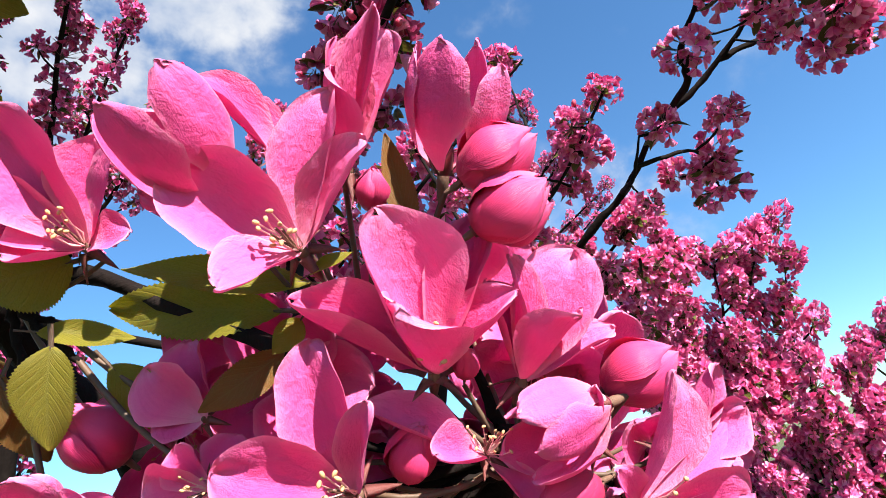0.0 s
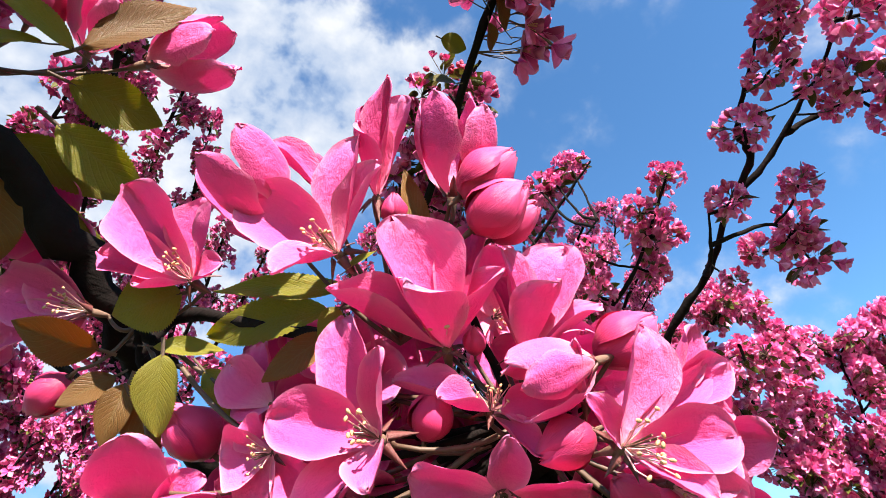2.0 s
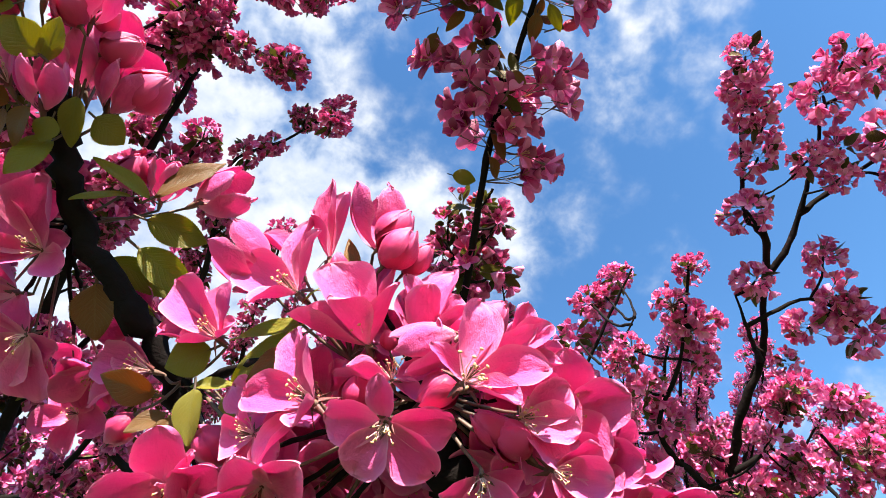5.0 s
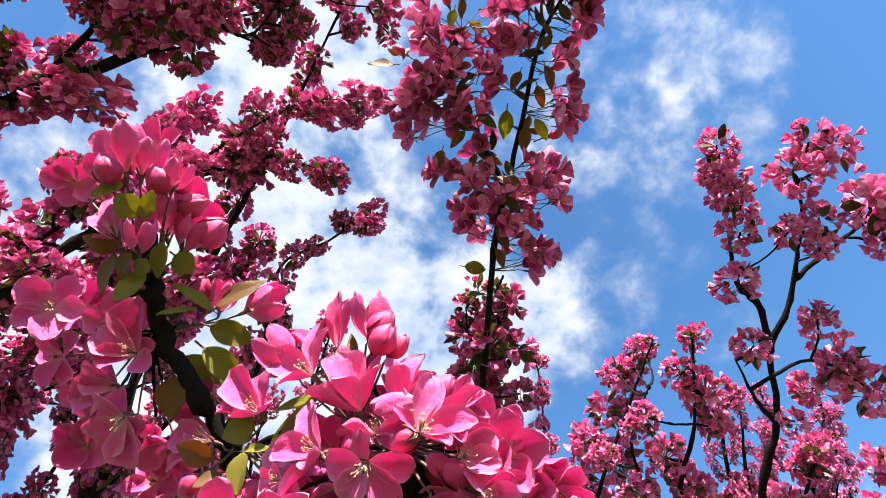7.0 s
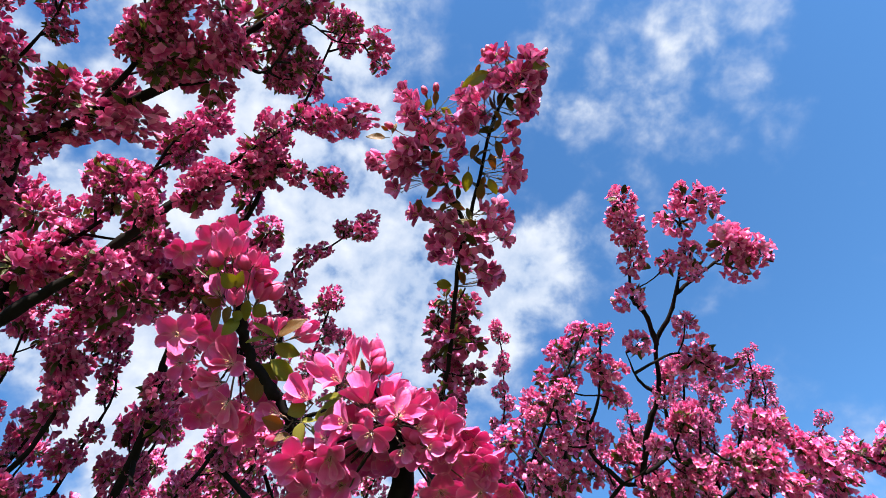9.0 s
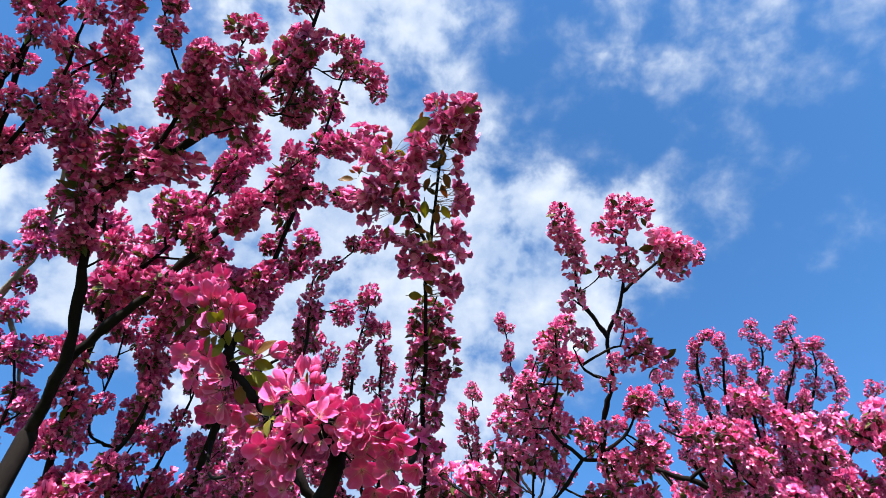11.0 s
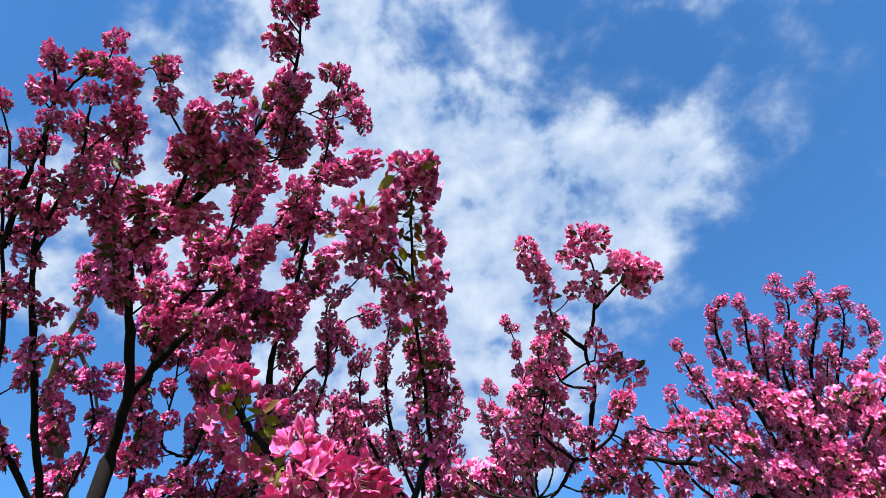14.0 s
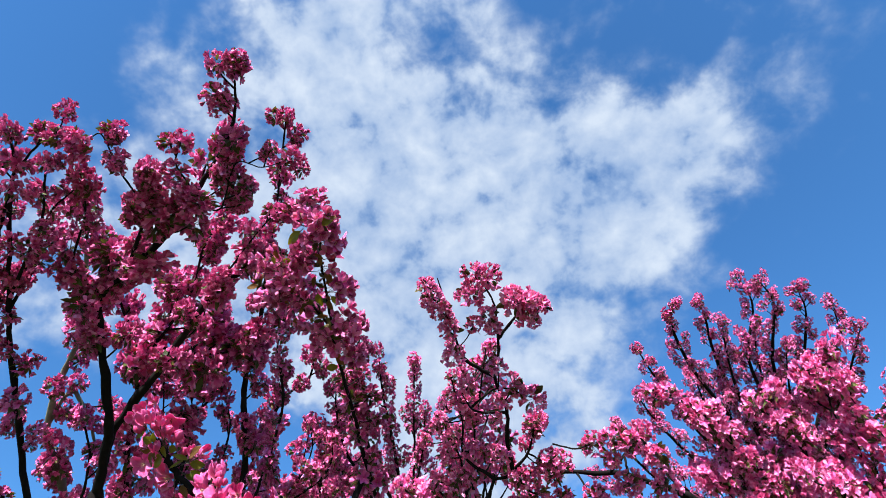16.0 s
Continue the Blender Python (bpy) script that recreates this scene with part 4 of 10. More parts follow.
dress(old_tree, line, 0.0458, 0.0946, PLAIN, 10, 0.1, 1.0, side_twigs=0.55, reach=2.6, stretch=1.25)
line = limb(old_tree, [(-1.008, 0.9287, 2.2886), (-1.1036, 0.5961, 2.4827), (-1.0187, 0.3449, 2.6175), (-0.9659, 0.0748, 2.7635), (-0.8916, -0.1004, 2.8414), (-0.8718, -0.2288, 2.8799)], 0.0093, 0.0017, "limb")
dress(old_tree, line, 0.0357, 0.1197, PLAIN, 11, 0.2, 1.0, side_twigs=0.55, reach=2.6, stretch=1.25)
line = limb(old_tree, [(-0.8936, 0.1676, 2.7255), (-0.8167, 0.0826, 2.837), (-0.7301, -0.046, 2.9033), (-0.5848, -0.1226, 2.9366)], 0.0056, 0.0018, "limb")
dress(old_tree, line, 0.0409, 0.0931, PLAIN, 12, 0.1, 1.0, side_twigs=0.55, reach=2.6, stretch=1.25)
line = limb(old_tree, [(-0.8373, 0.7347, 2.8918), (-0.704, 0.5926, 2.9345), (-0.5396, 0.4609, 3.0464), (-0.4583, 0.3187, 3.1585), (-0.3646, 0.2459, 3.2207)], 0.0067, 0.0023, "limb")
dress(old_tree, line, 0.0565, 0.0452, PLAIN, 13, 0.1, 1.0, side_twigs=0.55, reach=2.6, stretch=1.25)
line = limb(old_tree, [(-0.704, 0.5926, 2.9345), (-0.4934, 0.641, 2.8971), (-0.3146, 0.6515, 2.9441), (-0.1851, 0.5856, 3.043)], 0.0052, 0.0023, "limb")
dress(old_tree, line, 0.0565, 0.0451, PLAIN, 14, 0.1, 1.0, side_twigs=0.55, reach=2.6, stretch=1.25)
line = limb(old_tree, [(-0.262, -0.0202, 2.9482), (-0.2222, 0.0089, 2.892), (-0.161, 0.004, 2.8629), (-0.0986, -0.0947, 2.9413), (-0.0186, -0.0714, 2.9313), (0.0738, -0.0797, 2.9458)], 0.0032, 0.0014, "limb")
dress(old_tree, line, 0.0362, 0.0494, PLAIN, 15, 0.1, 1.0, side_twigs=0.55, reach=2.6, stretch=1.25)
line = limb(old_tree, [(-0.3689, 0.3634, 2.866), (-0.1948, 0.2231, 2.962), (-0.0728, 0.1482, 3.0282), (0.0416, 0.1325, 3.0501)], 0.0035, 0.0015, "limb")
dress(old_tree, line, 0.0502, 0.0558, PLAIN, 16, 0.1, 1.0, side_twigs=0.55, reach=2.6, stretch=1.25)
line = limb(old_tree, [(-0.6551, 0.2327, 2.8116), (-0.699, 0.1113, 2.8265), (-0.6127, -0.0312, 2.903), (-0.5897, -0.1501, 2.9564)], 0.0045, 0.0018, "limb")
dress(old_tree, line, 0.0409, 0.0671, PLAIN, 17, 0.1, 1.0, side_twigs=0.55, reach=2.6, stretch=1.25)
line = limb(old_tree, [(-0.4239, -0.017, 2.9106), (-0.4506, -0.1449, 2.9288), (-0.4714, -0.2507, 2.9686), (-0.5226, -0.2295, 2.912)], 0.0032, 0.0013, "limb")
dress(old_tree, line, 0.0388, 0.0884, PLAIN, 18, 0.1, 1.0, side_twigs=0.55, reach=2.6, stretch=1.25)
line = limb(old_tree, [(-0.2222, 0.0089, 2.892), (-0.2714, -0.1234, 2.9263), (-0.2411, -0.1853, 2.9541)], 0.0032, 0.0014, "limb")
dress(old_tree, line, 0.0440, 0.0489, PLAIN, 19, 0.1, 1.0, side_twigs=0.55, reach=2.6, stretch=1.25)
line = limb(old_tree, [(-1.006, 1.219, 2.2861), (-0.7318, 1.0374, 2.5253), (-0.6266, 0.9137, 2.6654), (-0.6486, 0.8197, 2.7722)], 0.0103, 0.0034, "limb")
dress(old_tree, line, 0.0486, 0.1073, PLAIN, 20, 0.1, 1.0, side_twigs=0.55, reach=2.6, stretch=1.25)
line = limb(old_tree, [(-1.3276, 1.6164, 2.5102), (-1.4543, 1.5505, 2.4667), (-1.519, 1.4354, 2.4767), (-1.3111, 1.2702, 2.6567), (-1.2155, 1.1037, 2.8275), (-1.2418, 0.974, 2.9602)], 0.0088, 0.0039, "limb")
dress(old_tree, line, 0.0554, 0.1223, PLAIN, 21, 0.1, 1.0, side_twigs=0.55, reach=2.6, stretch=1.25)
line = limb(old_tree, [(-0.4408, 1.0487, 2.6456), (-0.3691, 0.971, 2.4568), (-0.2193, 0.7696, 2.3485), (-0.0823, 0.5526, 2.4894), (-0.0595, 0.4377, 2.564), (-0.0519, 0.3611, 2.6137), (0.0242, 0.3164, 2.6427), (0.0927, 0.2654, 2.6759)], 0.0058, 0.0016, "limb")
dress(old_tree, line, 0.0268, 0.0569, PLAIN, 22, 0.1, 1.0, side_twigs=0.55, reach=2.6, stretch=1.25)
line = limb(old_tree, [(-0.9791, 0.1423, 2.727), (-0.8834, 0.0001, 2.7949), (-0.8052, -0.0944, 2.8264), (-0.7432, -0.174, 2.8482)], 0.0096, 0.0031, "limb")
dress(old_tree, line, 0.0352, 0.1143, PLAIN, 23, 0.1, 1.0, side_twigs=0.55, reach=2.6, stretch=1.25)
line = limb(old_tree, [(-0.8863, 0.1419, 2.7399), (-0.7698, 0.0148, 2.7928), (-0.6976, -0.0537, 2.8149), (-0.6486, -0.157, 2.8595), (-0.6148, -0.2218, 2.8793)], 0.0057, 0.0023, "limb")
dress(old_tree, line, 0.0352, 0.1143, PLAIN, 24, 0.1, 1.0, side_twigs=0.55, reach=2.6, stretch=1.25)
line = limb(old_tree, [(-0.6709, 1.4323, 2.6102), (-0.8101, 1.4356, 2.6416), (-0.9058, 1.365, 2.716), (-0.7851, 1.1604, 2.835), (-0.7392, 0.993, 2.9501), (-0.7383, 0.8588, 3.0573), (-0.783, 0.7751, 3.1472)], 0.0063, 0.0019, "limb")
dress(old_tree, line, 0.0378, 0.0834, PLAIN, 160, 0.1, 1.0, side_twigs=0.55, reach=2.6, stretch=1.25)
line = limb(old_tree, [(-0.7753, 1.4348, 2.6338), (-0.6502, 1.2025, 2.795), (-0.5843, 1.0694, 2.8994), (-0.6013, 0.9449, 3.0169)], 0.0063, 0.0019, "limb")
dress(old_tree, line, 0.0378, 0.0870, PLAIN, 161, 0.1, 1.0, side_twigs=0.55, reach=2.6, stretch=1.25)
line = limb(old_tree, [(-0.6709, 1.4323, 2.6102), (-0.4938, 1.2325, 2.7452), (-0.4203, 1.1301, 2.8314), (-0.4274, 1.0532, 2.9213)], 0.0063, 0.0019, "limb")
dress(old_tree, line, 0.0378, 0.0870, PLAIN, 162, 0.1, 1.0, side_twigs=0.55, reach=2.6, stretch=1.25)
line = limb(old_tree, [(-0.8455, 1.2627, 2.7755), (-0.9109, 1.2503, 2.7827), (-0.9602, 1.1995, 2.8165), (-0.8789, 1.0061, 2.9497), (-0.8563, 0.8447, 3.0785), (-0.9103, 0.7523, 3.1868)], 0.0063, 0.0019, "limb")
dress(old_tree, line, 0.0378, 0.0567, PLAIN, 163, 0.1, 1.0, side_twigs=0.55, reach=2.6, stretch=1.25)
line = limb(old_tree, [(-0.6266, 1.3823, 2.6439), (-0.5824, 1.4073, 2.6178), (-0.5037, 1.4049, 2.6078), (-0.3208, 1.2594, 2.6935), (-0.2263, 1.1543, 2.7765), (-0.2269, 1.0934, 2.8565)], 0.0063, 0.0019, "limb")
dress(old_tree, line, 0.0378, 0.0787, PLAIN, 164, 0.1, 1.0, side_twigs=0.55, reach=2.6, stretch=1.25)
line = limb(old_tree, [(-0.4351, 1.3503, 2.6399), (-0.1783, 1.2197, 2.7076), (-0.1323, 1.1382, 2.812)], 0.0063, 0.0019, "limb")
dress(old_tree, line, 0.0378, 0.0704, PLAIN, 165, 0.1, 1.0, side_twigs=0.55, reach=2.6, stretch=1.25)
line = limb(old_tree, [(-0.8579, 1.4003, 2.6788), (-0.8644, 1.3518, 2.7849), (-0.8216, 1.3024, 2.8728)], 0.0063, 0.0019, "limb")
dress(old_tree, line, 0.0378, 0.0870, PLAIN, 166, 0.1, 1.0, side_twigs=0.55, reach=2.6, stretch=1.25)
line = limb(old_tree, [(-0.6486, 0.8197, 2.7722), (-0.6388, 0.8754, 2.8193), (-0.6024, 0.8959, 2.9019), (-0.5467, 0.8219, 2.9767), (-0.4668, 0.7697, 3.0346), (-0.4171, 0.7204, 3.0975)], 0.0063, 0.0019, "limb")
dress(old_tree, line, 0.0378, 0.0567, PLAIN, 167, 0.1, 1.0, side_twigs=0.55, reach=2.6, stretch=1.25)
line = limb(old_tree, [(-0.7388, 0.9259, 3.0037), (-0.6738, 0.7562, 3.0394), (-0.595, 0.7174, 3.0903), (-0.531, 0.6635, 3.1525)], 0.0063, 0.0019, "limb")
dress(old_tree, line, 0.0429, 0.0358, PLAIN, 168, 0.1, 1.0, side_twigs=0.55, reach=2.6, stretch=1.25)
line = limb(old_tree, [(-0.7075, 1.4702, 2.4853), (-0.5901, 2.1853, 2.3579), (-0.2709, 2.6081, 2.4882), (-0.1699, 2.4619, 2.6169), (-0.1273, 2.3704, 2.7355), (-0.1686, 2.3216, 2.8789)], 0.0061, 0.0022, "limb")
dress(old_tree, line, 0.0514, 0.0938, PLAIN, 190, 0.1, 1.0, side_twigs=0.55, reach=2.6, stretch=1.25)
line = limb(old_tree, [(-0.2583, 2.5898, 2.5043), (-0.181, 2.5828, 2.4322), (-0.0706, 2.5235, 2.4097), (0.0171, 2.385, 2.5413), (0.0655, 2.3041, 2.6432), (0.0302, 2.2663, 2.7695)], 0.0061, 0.0022, "limb")
dress(old_tree, line, 0.0584, 0.0662, PLAIN, 191, 0.1, 1.0, side_twigs=0.55, reach=2.6, stretch=1.25)
line = limb(old_tree, [(-0.0706, 2.5235, 2.4097), (0.0349, 2.5015, 2.3294), (0.1622, 2.4209, 2.3231), (0.2042, 2.3081, 2.4656), (0.2416, 2.247, 2.5551), (0.2118, 2.2204, 2.6643)], 0.0061, 0.0022, "limb")
dress(old_tree, line, 0.0584, 0.0662, PLAIN, 192, 0.1, 1.0, side_twigs=0.55, reach=2.6, stretch=1.25)
line = limb(old_tree, [(-0.233, 2.5533, 2.5365), (-0.3303, 2.5746, 2.577), (-0.3946, 2.5469, 2.6615), (-0.2957, 2.3998, 2.7932), (-0.2498, 2.3309, 2.8839), (-0.293, 2.2815, 3.0296)], 0.0061, 0.0022, "limb")
dress(old_tree, line, 0.0584, 0.0662, PLAIN, 193, 0.1, 1.0, side_twigs=0.55, reach=2.6, stretch=1.25)
line = limb(old_tree, [(-0.293, 2.2815, 3.0296), (-0.4008, 2.2344, 3.0702), (-0.4513, 2.1382, 3.16), (-0.3455, 2.0477, 3.2506), (-0.26, 2.0052, 3.3056)], 0.0061, 0.0022, "limb")
dress(old_tree, line, 0.0584, 0.0662, PLAIN, 194, 0.1, 1.0, side_twigs=0.55, reach=2.6, stretch=1.25)
line = limb(old_tree, [(-0.3946, 2.5469, 2.6615), (-0.5145, 2.7064, 2.6618), (-0.6061, 2.7803, 2.7358), (-0.5306, 2.5509, 2.9329), (-0.4965, 2.3999, 3.0841), (-0.5596, 2.2878, 3.2563), (-0.6685, 2.259, 3.3805)], 0.0067, 0.0023, "limb")
dress(old_tree, line, 0.0581, 0.0645, PLAIN, 230, 0.1, 1.0, side_twigs=0.55, reach=2.6, stretch=1.25)
line = limb(old_tree, [(-0.4546, 2.6266, 2.6616), (-0.3252, 2.5347, 2.8421), (-0.2897, 2.392, 2.9972), (-0.372, 2.2961, 3.1781)], 0.0067, 0.0023, "limb")
dress(old_tree, line, 0.0581, 0.0645, PLAIN, 231, 0.1, 1.0, side_twigs=0.55, reach=2.6, stretch=1.25)
line = limb(old_tree, [(-0.2817, 2.564, 2.5568), (-0.2638, 2.6054, 2.5978), (-0.2268, 2.6135, 2.6673), (-0.1326, 2.45, 2.8073), (-0.0865, 2.3356, 2.9312), (-0.1482, 2.2646, 3.0781)], 0.0067, 0.0023, "limb")
dress(old_tree, line, 0.0581, 0.0645, PLAIN, 232, 0.1, 1.0, side_twigs=0.55, reach=2.6, stretch=1.25)
line = limb(old_tree, [(-0.5221, 2.5131, 2.9707), (-0.6545, 2.5504, 2.9815), (-0.7548, 2.5261, 3.0468), (-0.6689, 2.3612, 3.1928), (-0.5921, 2.2282, 3.3157), (-0.5248, 2.1289, 3.4141)], 0.0067, 0.0023, "limb")
dress(old_tree, line, 0.0511, 0.0968, PLAIN, 233, 0.1, 1.0, side_twigs=0.55, reach=2.6, stretch=1.25)
line = limb(old_tree, [(-0.0158, 2.4369, 2.492), (-0.0129, 2.5058, 2.5246), (0.0081, 2.5421, 2.5965), (0.0717, 2.4281, 2.7342), (0.1261, 2.3448, 2.85)], 0.0067, 0.0023, "limb")
dress(old_tree, line, 0.0581, 0.0645, PLAIN, 234, 0.1, 1.0, side_twigs=0.55, reach=2.6, stretch=1.25)
line = limb(old_tree, [(-0.6689, 2.3612, 3.1928), (-0.5673, 2.1704, 3.3044), (-0.4656, 2.0407, 3.4101), (-0.436, 1.9559, 3.5172)], 0.0067, 0.0023, "limb")
dress(old_tree, line, 0.0581, 0.0645, PLAIN, 235, 0.1, 1.0, side_twigs=0.55, reach=2.6, stretch=1.25)
line = limb(old_tree, [(-0.6401, 2.3113, 3.2389), (-0.716, 2.3127, 3.2411), (-0.7751, 2.2793, 3.2778), (-0.683, 2.0893, 3.467), (-0.6462, 1.9981, 3.5998)], 0.0067, 0.0023, "limb")
dress(old_tree, line, 0.0511, 0.1064, PLAIN, 236, 0.1, 1.0, side_twigs=0.55, reach=2.6, stretch=1.25)
# ---- slender upright shoot beside the near spray
line = limb(old_tree, [(-0.185, 0.7153, 2.3837), (0.0228, 0.7502, 2.222), (0.2351, 0.62, 2.1315), (0.2413, 0.3879, 2.2316), (0.2445, 0.3033, 2.2534), (0.2371, 0.1557, 2.3112), (0.2458, 0.0438, 2.3464), (0.2548, -0.072, 2.3836), (0.2714, -0.1331, 2.3898), (0.2925, -0.1694, 2.3818)], 0.0058, 0.0018, "limb")
limb(old_tree, [(0.2425, 0.0858, 2.3332), (0.2004, 0.0311, 2.373), (0.1569, -0.0344, 2.3933), (0.1622, -0.0824, 2.3937)], 0.0034, 0.0015, "twig")
limb(old_tree, [(0.2408, 0.2295, 2.2823), (0.2624, 0.2314, 2.2965), (0.2801, 0.233, 2.32)], 0.0016, 0.0011, "twig")
limb(old_tree, [(0.2427, 0.2664, 2.2679), (0.2333, 0.2734, 2.284), (0.2257, 0.2792, 2.307)], 0.0018, 0.0013, "twig")
limb(old_tree, [(0.2436, 0.2848, 2.2606), (0.2674, 0.2851, 2.2707), (0.2869, 0.2853, 2.2905)], 0.0018, 0.0013, "twig")
limb(old_tree, [(0.2445, 0.3033, 2.2534), (0.2444, 0.3053, 2.2683), (0.2443, 0.3069, 2.2881)], 0.0020, 0.0014, "twig")
limb(old_tree, [(0.2437, 0.3245, 2.2479), (0.2746, 0.3285, 2.249), (0.2999, 0.3319, 2.2627)], 0.0016, 0.0011, "twig")
limb(old_tree, [(0.2429, 0.3456, 2.2425), (0.2593, 0.3508, 2.2459), (0.2727, 0.355, 2.2562)], 0.0017, 0.0012, "twig")
limb(old_tree, [(0.2437, 0.3245, 2.2479), (0.2318, 0.327, 2.2614), (0.222, 0.329, 2.281)], 0.0014, 0.0010, "twig")
for x, y, z, r in [(0.280, 0.233, 2.320, 0.022), (0.226, 0.279, 2.307, 0.026), (0.287, 0.285, 2.290, 0.026), (0.244, 0.307, 2.288, 0.028), (0.300, 0.332, 2.263, 0.022), (0.273, 0.355, 2.256, 0.024), (0.222, 0.329, 2.281, 0.020)]:
    head_of_blossom(old_tree, (x, y, z), r, random.Random(500 + int(x * 9000 + z * 700)), SMALL_BLOSSOMS, 10, 3, 8, 0.56)
limb(old_tree, [(0.2257, 0.2792, 2.307), (0.2235, 0.2624, 2.3122), (0.2217, 0.2487, 2.3242)], 0.0014, 0.0010, "twig")
limb(old_tree, [(0.269, 0.232, 2.3053), (0.2662, 0.249, 2.3027), (0.2639, 0.2629, 2.3074)], 0.0013, 0.0009, "twig")
limb(old_tree, [(0.266, 0.3529, 2.2511), (0.262, 0.3457, 2.2573), (0.2587, 0.3398, 2.2673)], 0.0017, 0.0012, "twig")
for x, y, z, r in [(0.222, 0.249, 2.324, 0.020), (0.264, 0.263, 2.307, 0.018), (0.259, 0.340, 2.267, 0.024)]:
    cluster(old_tree, (x, y, z), r, SPRIGS, random.Random(540 + int(x * 9000 + z * 700)))
limb(old_tree, [(0.2217, 0.2487, 2.3242), (0.2283, 0.2368, 2.3245), (0.2337, 0.2271, 2.3303)], 0.0017, 0.0012, "twig")
limb(old_tree, [(0.2616, 0.1973, 2.3278), (0.2581, 0.2114, 2.3246), (0.2553, 0.2229, 2.3278)], 0.0015, 0.0011, "twig")
limb(old_tree, [(0.2845, 0.2853, 2.288), (0.2801, 0.2839, 2.2901), (0.2765, 0.2828, 2.294)], 0.0014, 0.0010, "twig")
for x, y, z, r in [(0.234, 0.227, 2.330, 0.024), (0.255, 0.223, 2.328, 0.022), (0.234, 0.269, 2.311, 0.020), (0.276, 0.283, 2.294, 0.020)]:
    cluster(old_tree, (x, y, z), r, TIPS, random.Random(520 + int(x * 9000 + z * 700)))
limb(old_tree, [(0.2653, 0.2542, 2.3045), (0.262, 0.2521, 2.3088), (0.2592, 0.2504, 2.3151)], 0.0016, 0.0011, "twig")
limb(old_tree, [(0.2443, 0.3069, 2.2881), (0.2407, 0.3002, 2.2905), (0.2377, 0.2947, 2.296)], 0.0017, 0.0012, "twig")
limb(old_tree, [(0.2587, 0.3398, 2.2673), (0.2601, 0.3297, 2.2699), (0.2613, 0.3215, 2.2766)], 0.0017, 0.0012, "twig")
limb(old_tree, [(0.2421, 0.3668, 2.237), (0.2433, 0.3682, 2.2445), (0.2444, 0.3694, 2.2546)], 0.0020, 0.0014, "twig")
limb(old_tree, [(0.2413, 0.3879, 2.2316), (0.2543, 0.3878, 2.2334), (0.2649, 0.3878, 2.2403)], 0.0018, 0.0013, "twig")
limb(old_tree, [(0.2397, 0.4459, 2.2066), (0.2526, 0.4411, 2.2076), (0.2632, 0.4372, 2.2142)], 0.0020, 0.0014, "twig")
limb(old_tree, [(0.2382, 0.504, 2.1815), (0.2506, 0.4994, 2.1796), (0.2607, 0.4958, 2.1833)], 0.0021, 0.0015, "twig")
limb(old_tree, [(0.2359, 0.591, 2.144), (0.248, 0.5782, 2.1409), (0.2579, 0.5678, 2.1453)], 0.0021, 0.0015, "twig")
limb(old_tree, [(0.2351, 0.62, 2.1315), (0.2306, 0.6093, 2.1306), (0.2268, 0.6005, 2.1345)], 0.0021, 0.0015, "twig")
limb(old_tree, [(0.2295, 0.2763, 2.2955), (0.2412, 0.2777, 2.2962), (0.2508, 0.2788, 2.3017)], 0.0014, 0.0010, "twig")
limb(old_tree, [(0.2281, 0.3277, 2.2688), (0.2287, 0.3375, 2.2676), (0.2292, 0.3455, 2.2707)], 0.0017, 0.0012, "twig")
for x, y, z, r in [(0.259, 0.250, 2.315, 0.022), (0.261, 0.321, 2.277, 0.024), (0.265, 0.388, 2.240, 0.026), (0.263, 0.437, 2.214, 0.028), (0.261, 0.496, 2.183, 0.030), (0.258, 0.568, 2.145, 0.030), (0.251, 0.279, 2.302, 0.020)]:
    cluster(old_tree, (x, y, z), r, SPRIGS, random.Random(560 + int(x * 9000 + z * 700)))
limb(old_tree, [(0.2489, 0.2302, 2.2876), (0.2427, 0.2293, 2.2941), (0.2376, 0.2286, 2.3037)], 0.0018, 0.0013, "twig")
limb(old_tree, [(0.2421, 0.3668, 2.237), (0.241, 0.3594, 2.2268), (0.24, 0.3533, 2.2227)], 0.0020, 0.0014, "twig")
limb(old_tree, [(0.2405, 0.4169, 2.2191), (0.2324, 0.4094, 2.199), (0.2257, 0.4032, 2.1903)], 0.0020, 0.0014, "twig")
limb(old_tree, [(0.239, 0.4749, 2.1941), (0.2376, 0.4575, 2.1725), (0.2365, 0.4432, 2.1644)], 0.0020, 0.0014, "twig")
limb(old_tree, [(0.2324, 0.2741, 2.2869), (0.2222, 0.2628, 2.2839), (0.2138, 0.2536, 2.2875)], 0.0017, 0.0012, "twig")
for x, y, z, r in [(0.247, 0.274, 2.275, 0.029), (0.240, 0.353, 2.223, 0.029), (0.236, 0.443, 2.164, 0.029)]:
    cluster(old_tree, (x, y, z), r, SPRIGS, random.Random(580 + int(x * 9000 + z * 700)))
small_flower(old_tree, (0.1214, -0.0945, 2.4047), (-0.73, -0.59, -0.34), 0.0184, (0.162, -0.082, 2.394), 2)
small_flower(old_tree, (0.1166, -0.0835, 2.4205), (-0.89, -0.43, 0.16), 0.0217, (0.162, -0.082, 2.394), 0)
small_flower(old_tree, (0.1115, -0.1059, 2.3921), (-0.7, -0.64, -0.31), 0.0201, (0.162, -0.082, 2.394), 2)
small_flower(old_tree, (0.1226, -0.0698, 2.3989), (-0.94, -0.32, 0.15), 0.0185, (0.159, -0.054, 2.393), 2)
small_flower(old_tree, (0.1238, -0.0569, 2.4294), (-0.39, 0.07, 0.92), 0.0208, (0.159, -0.054, 2.393), 2)
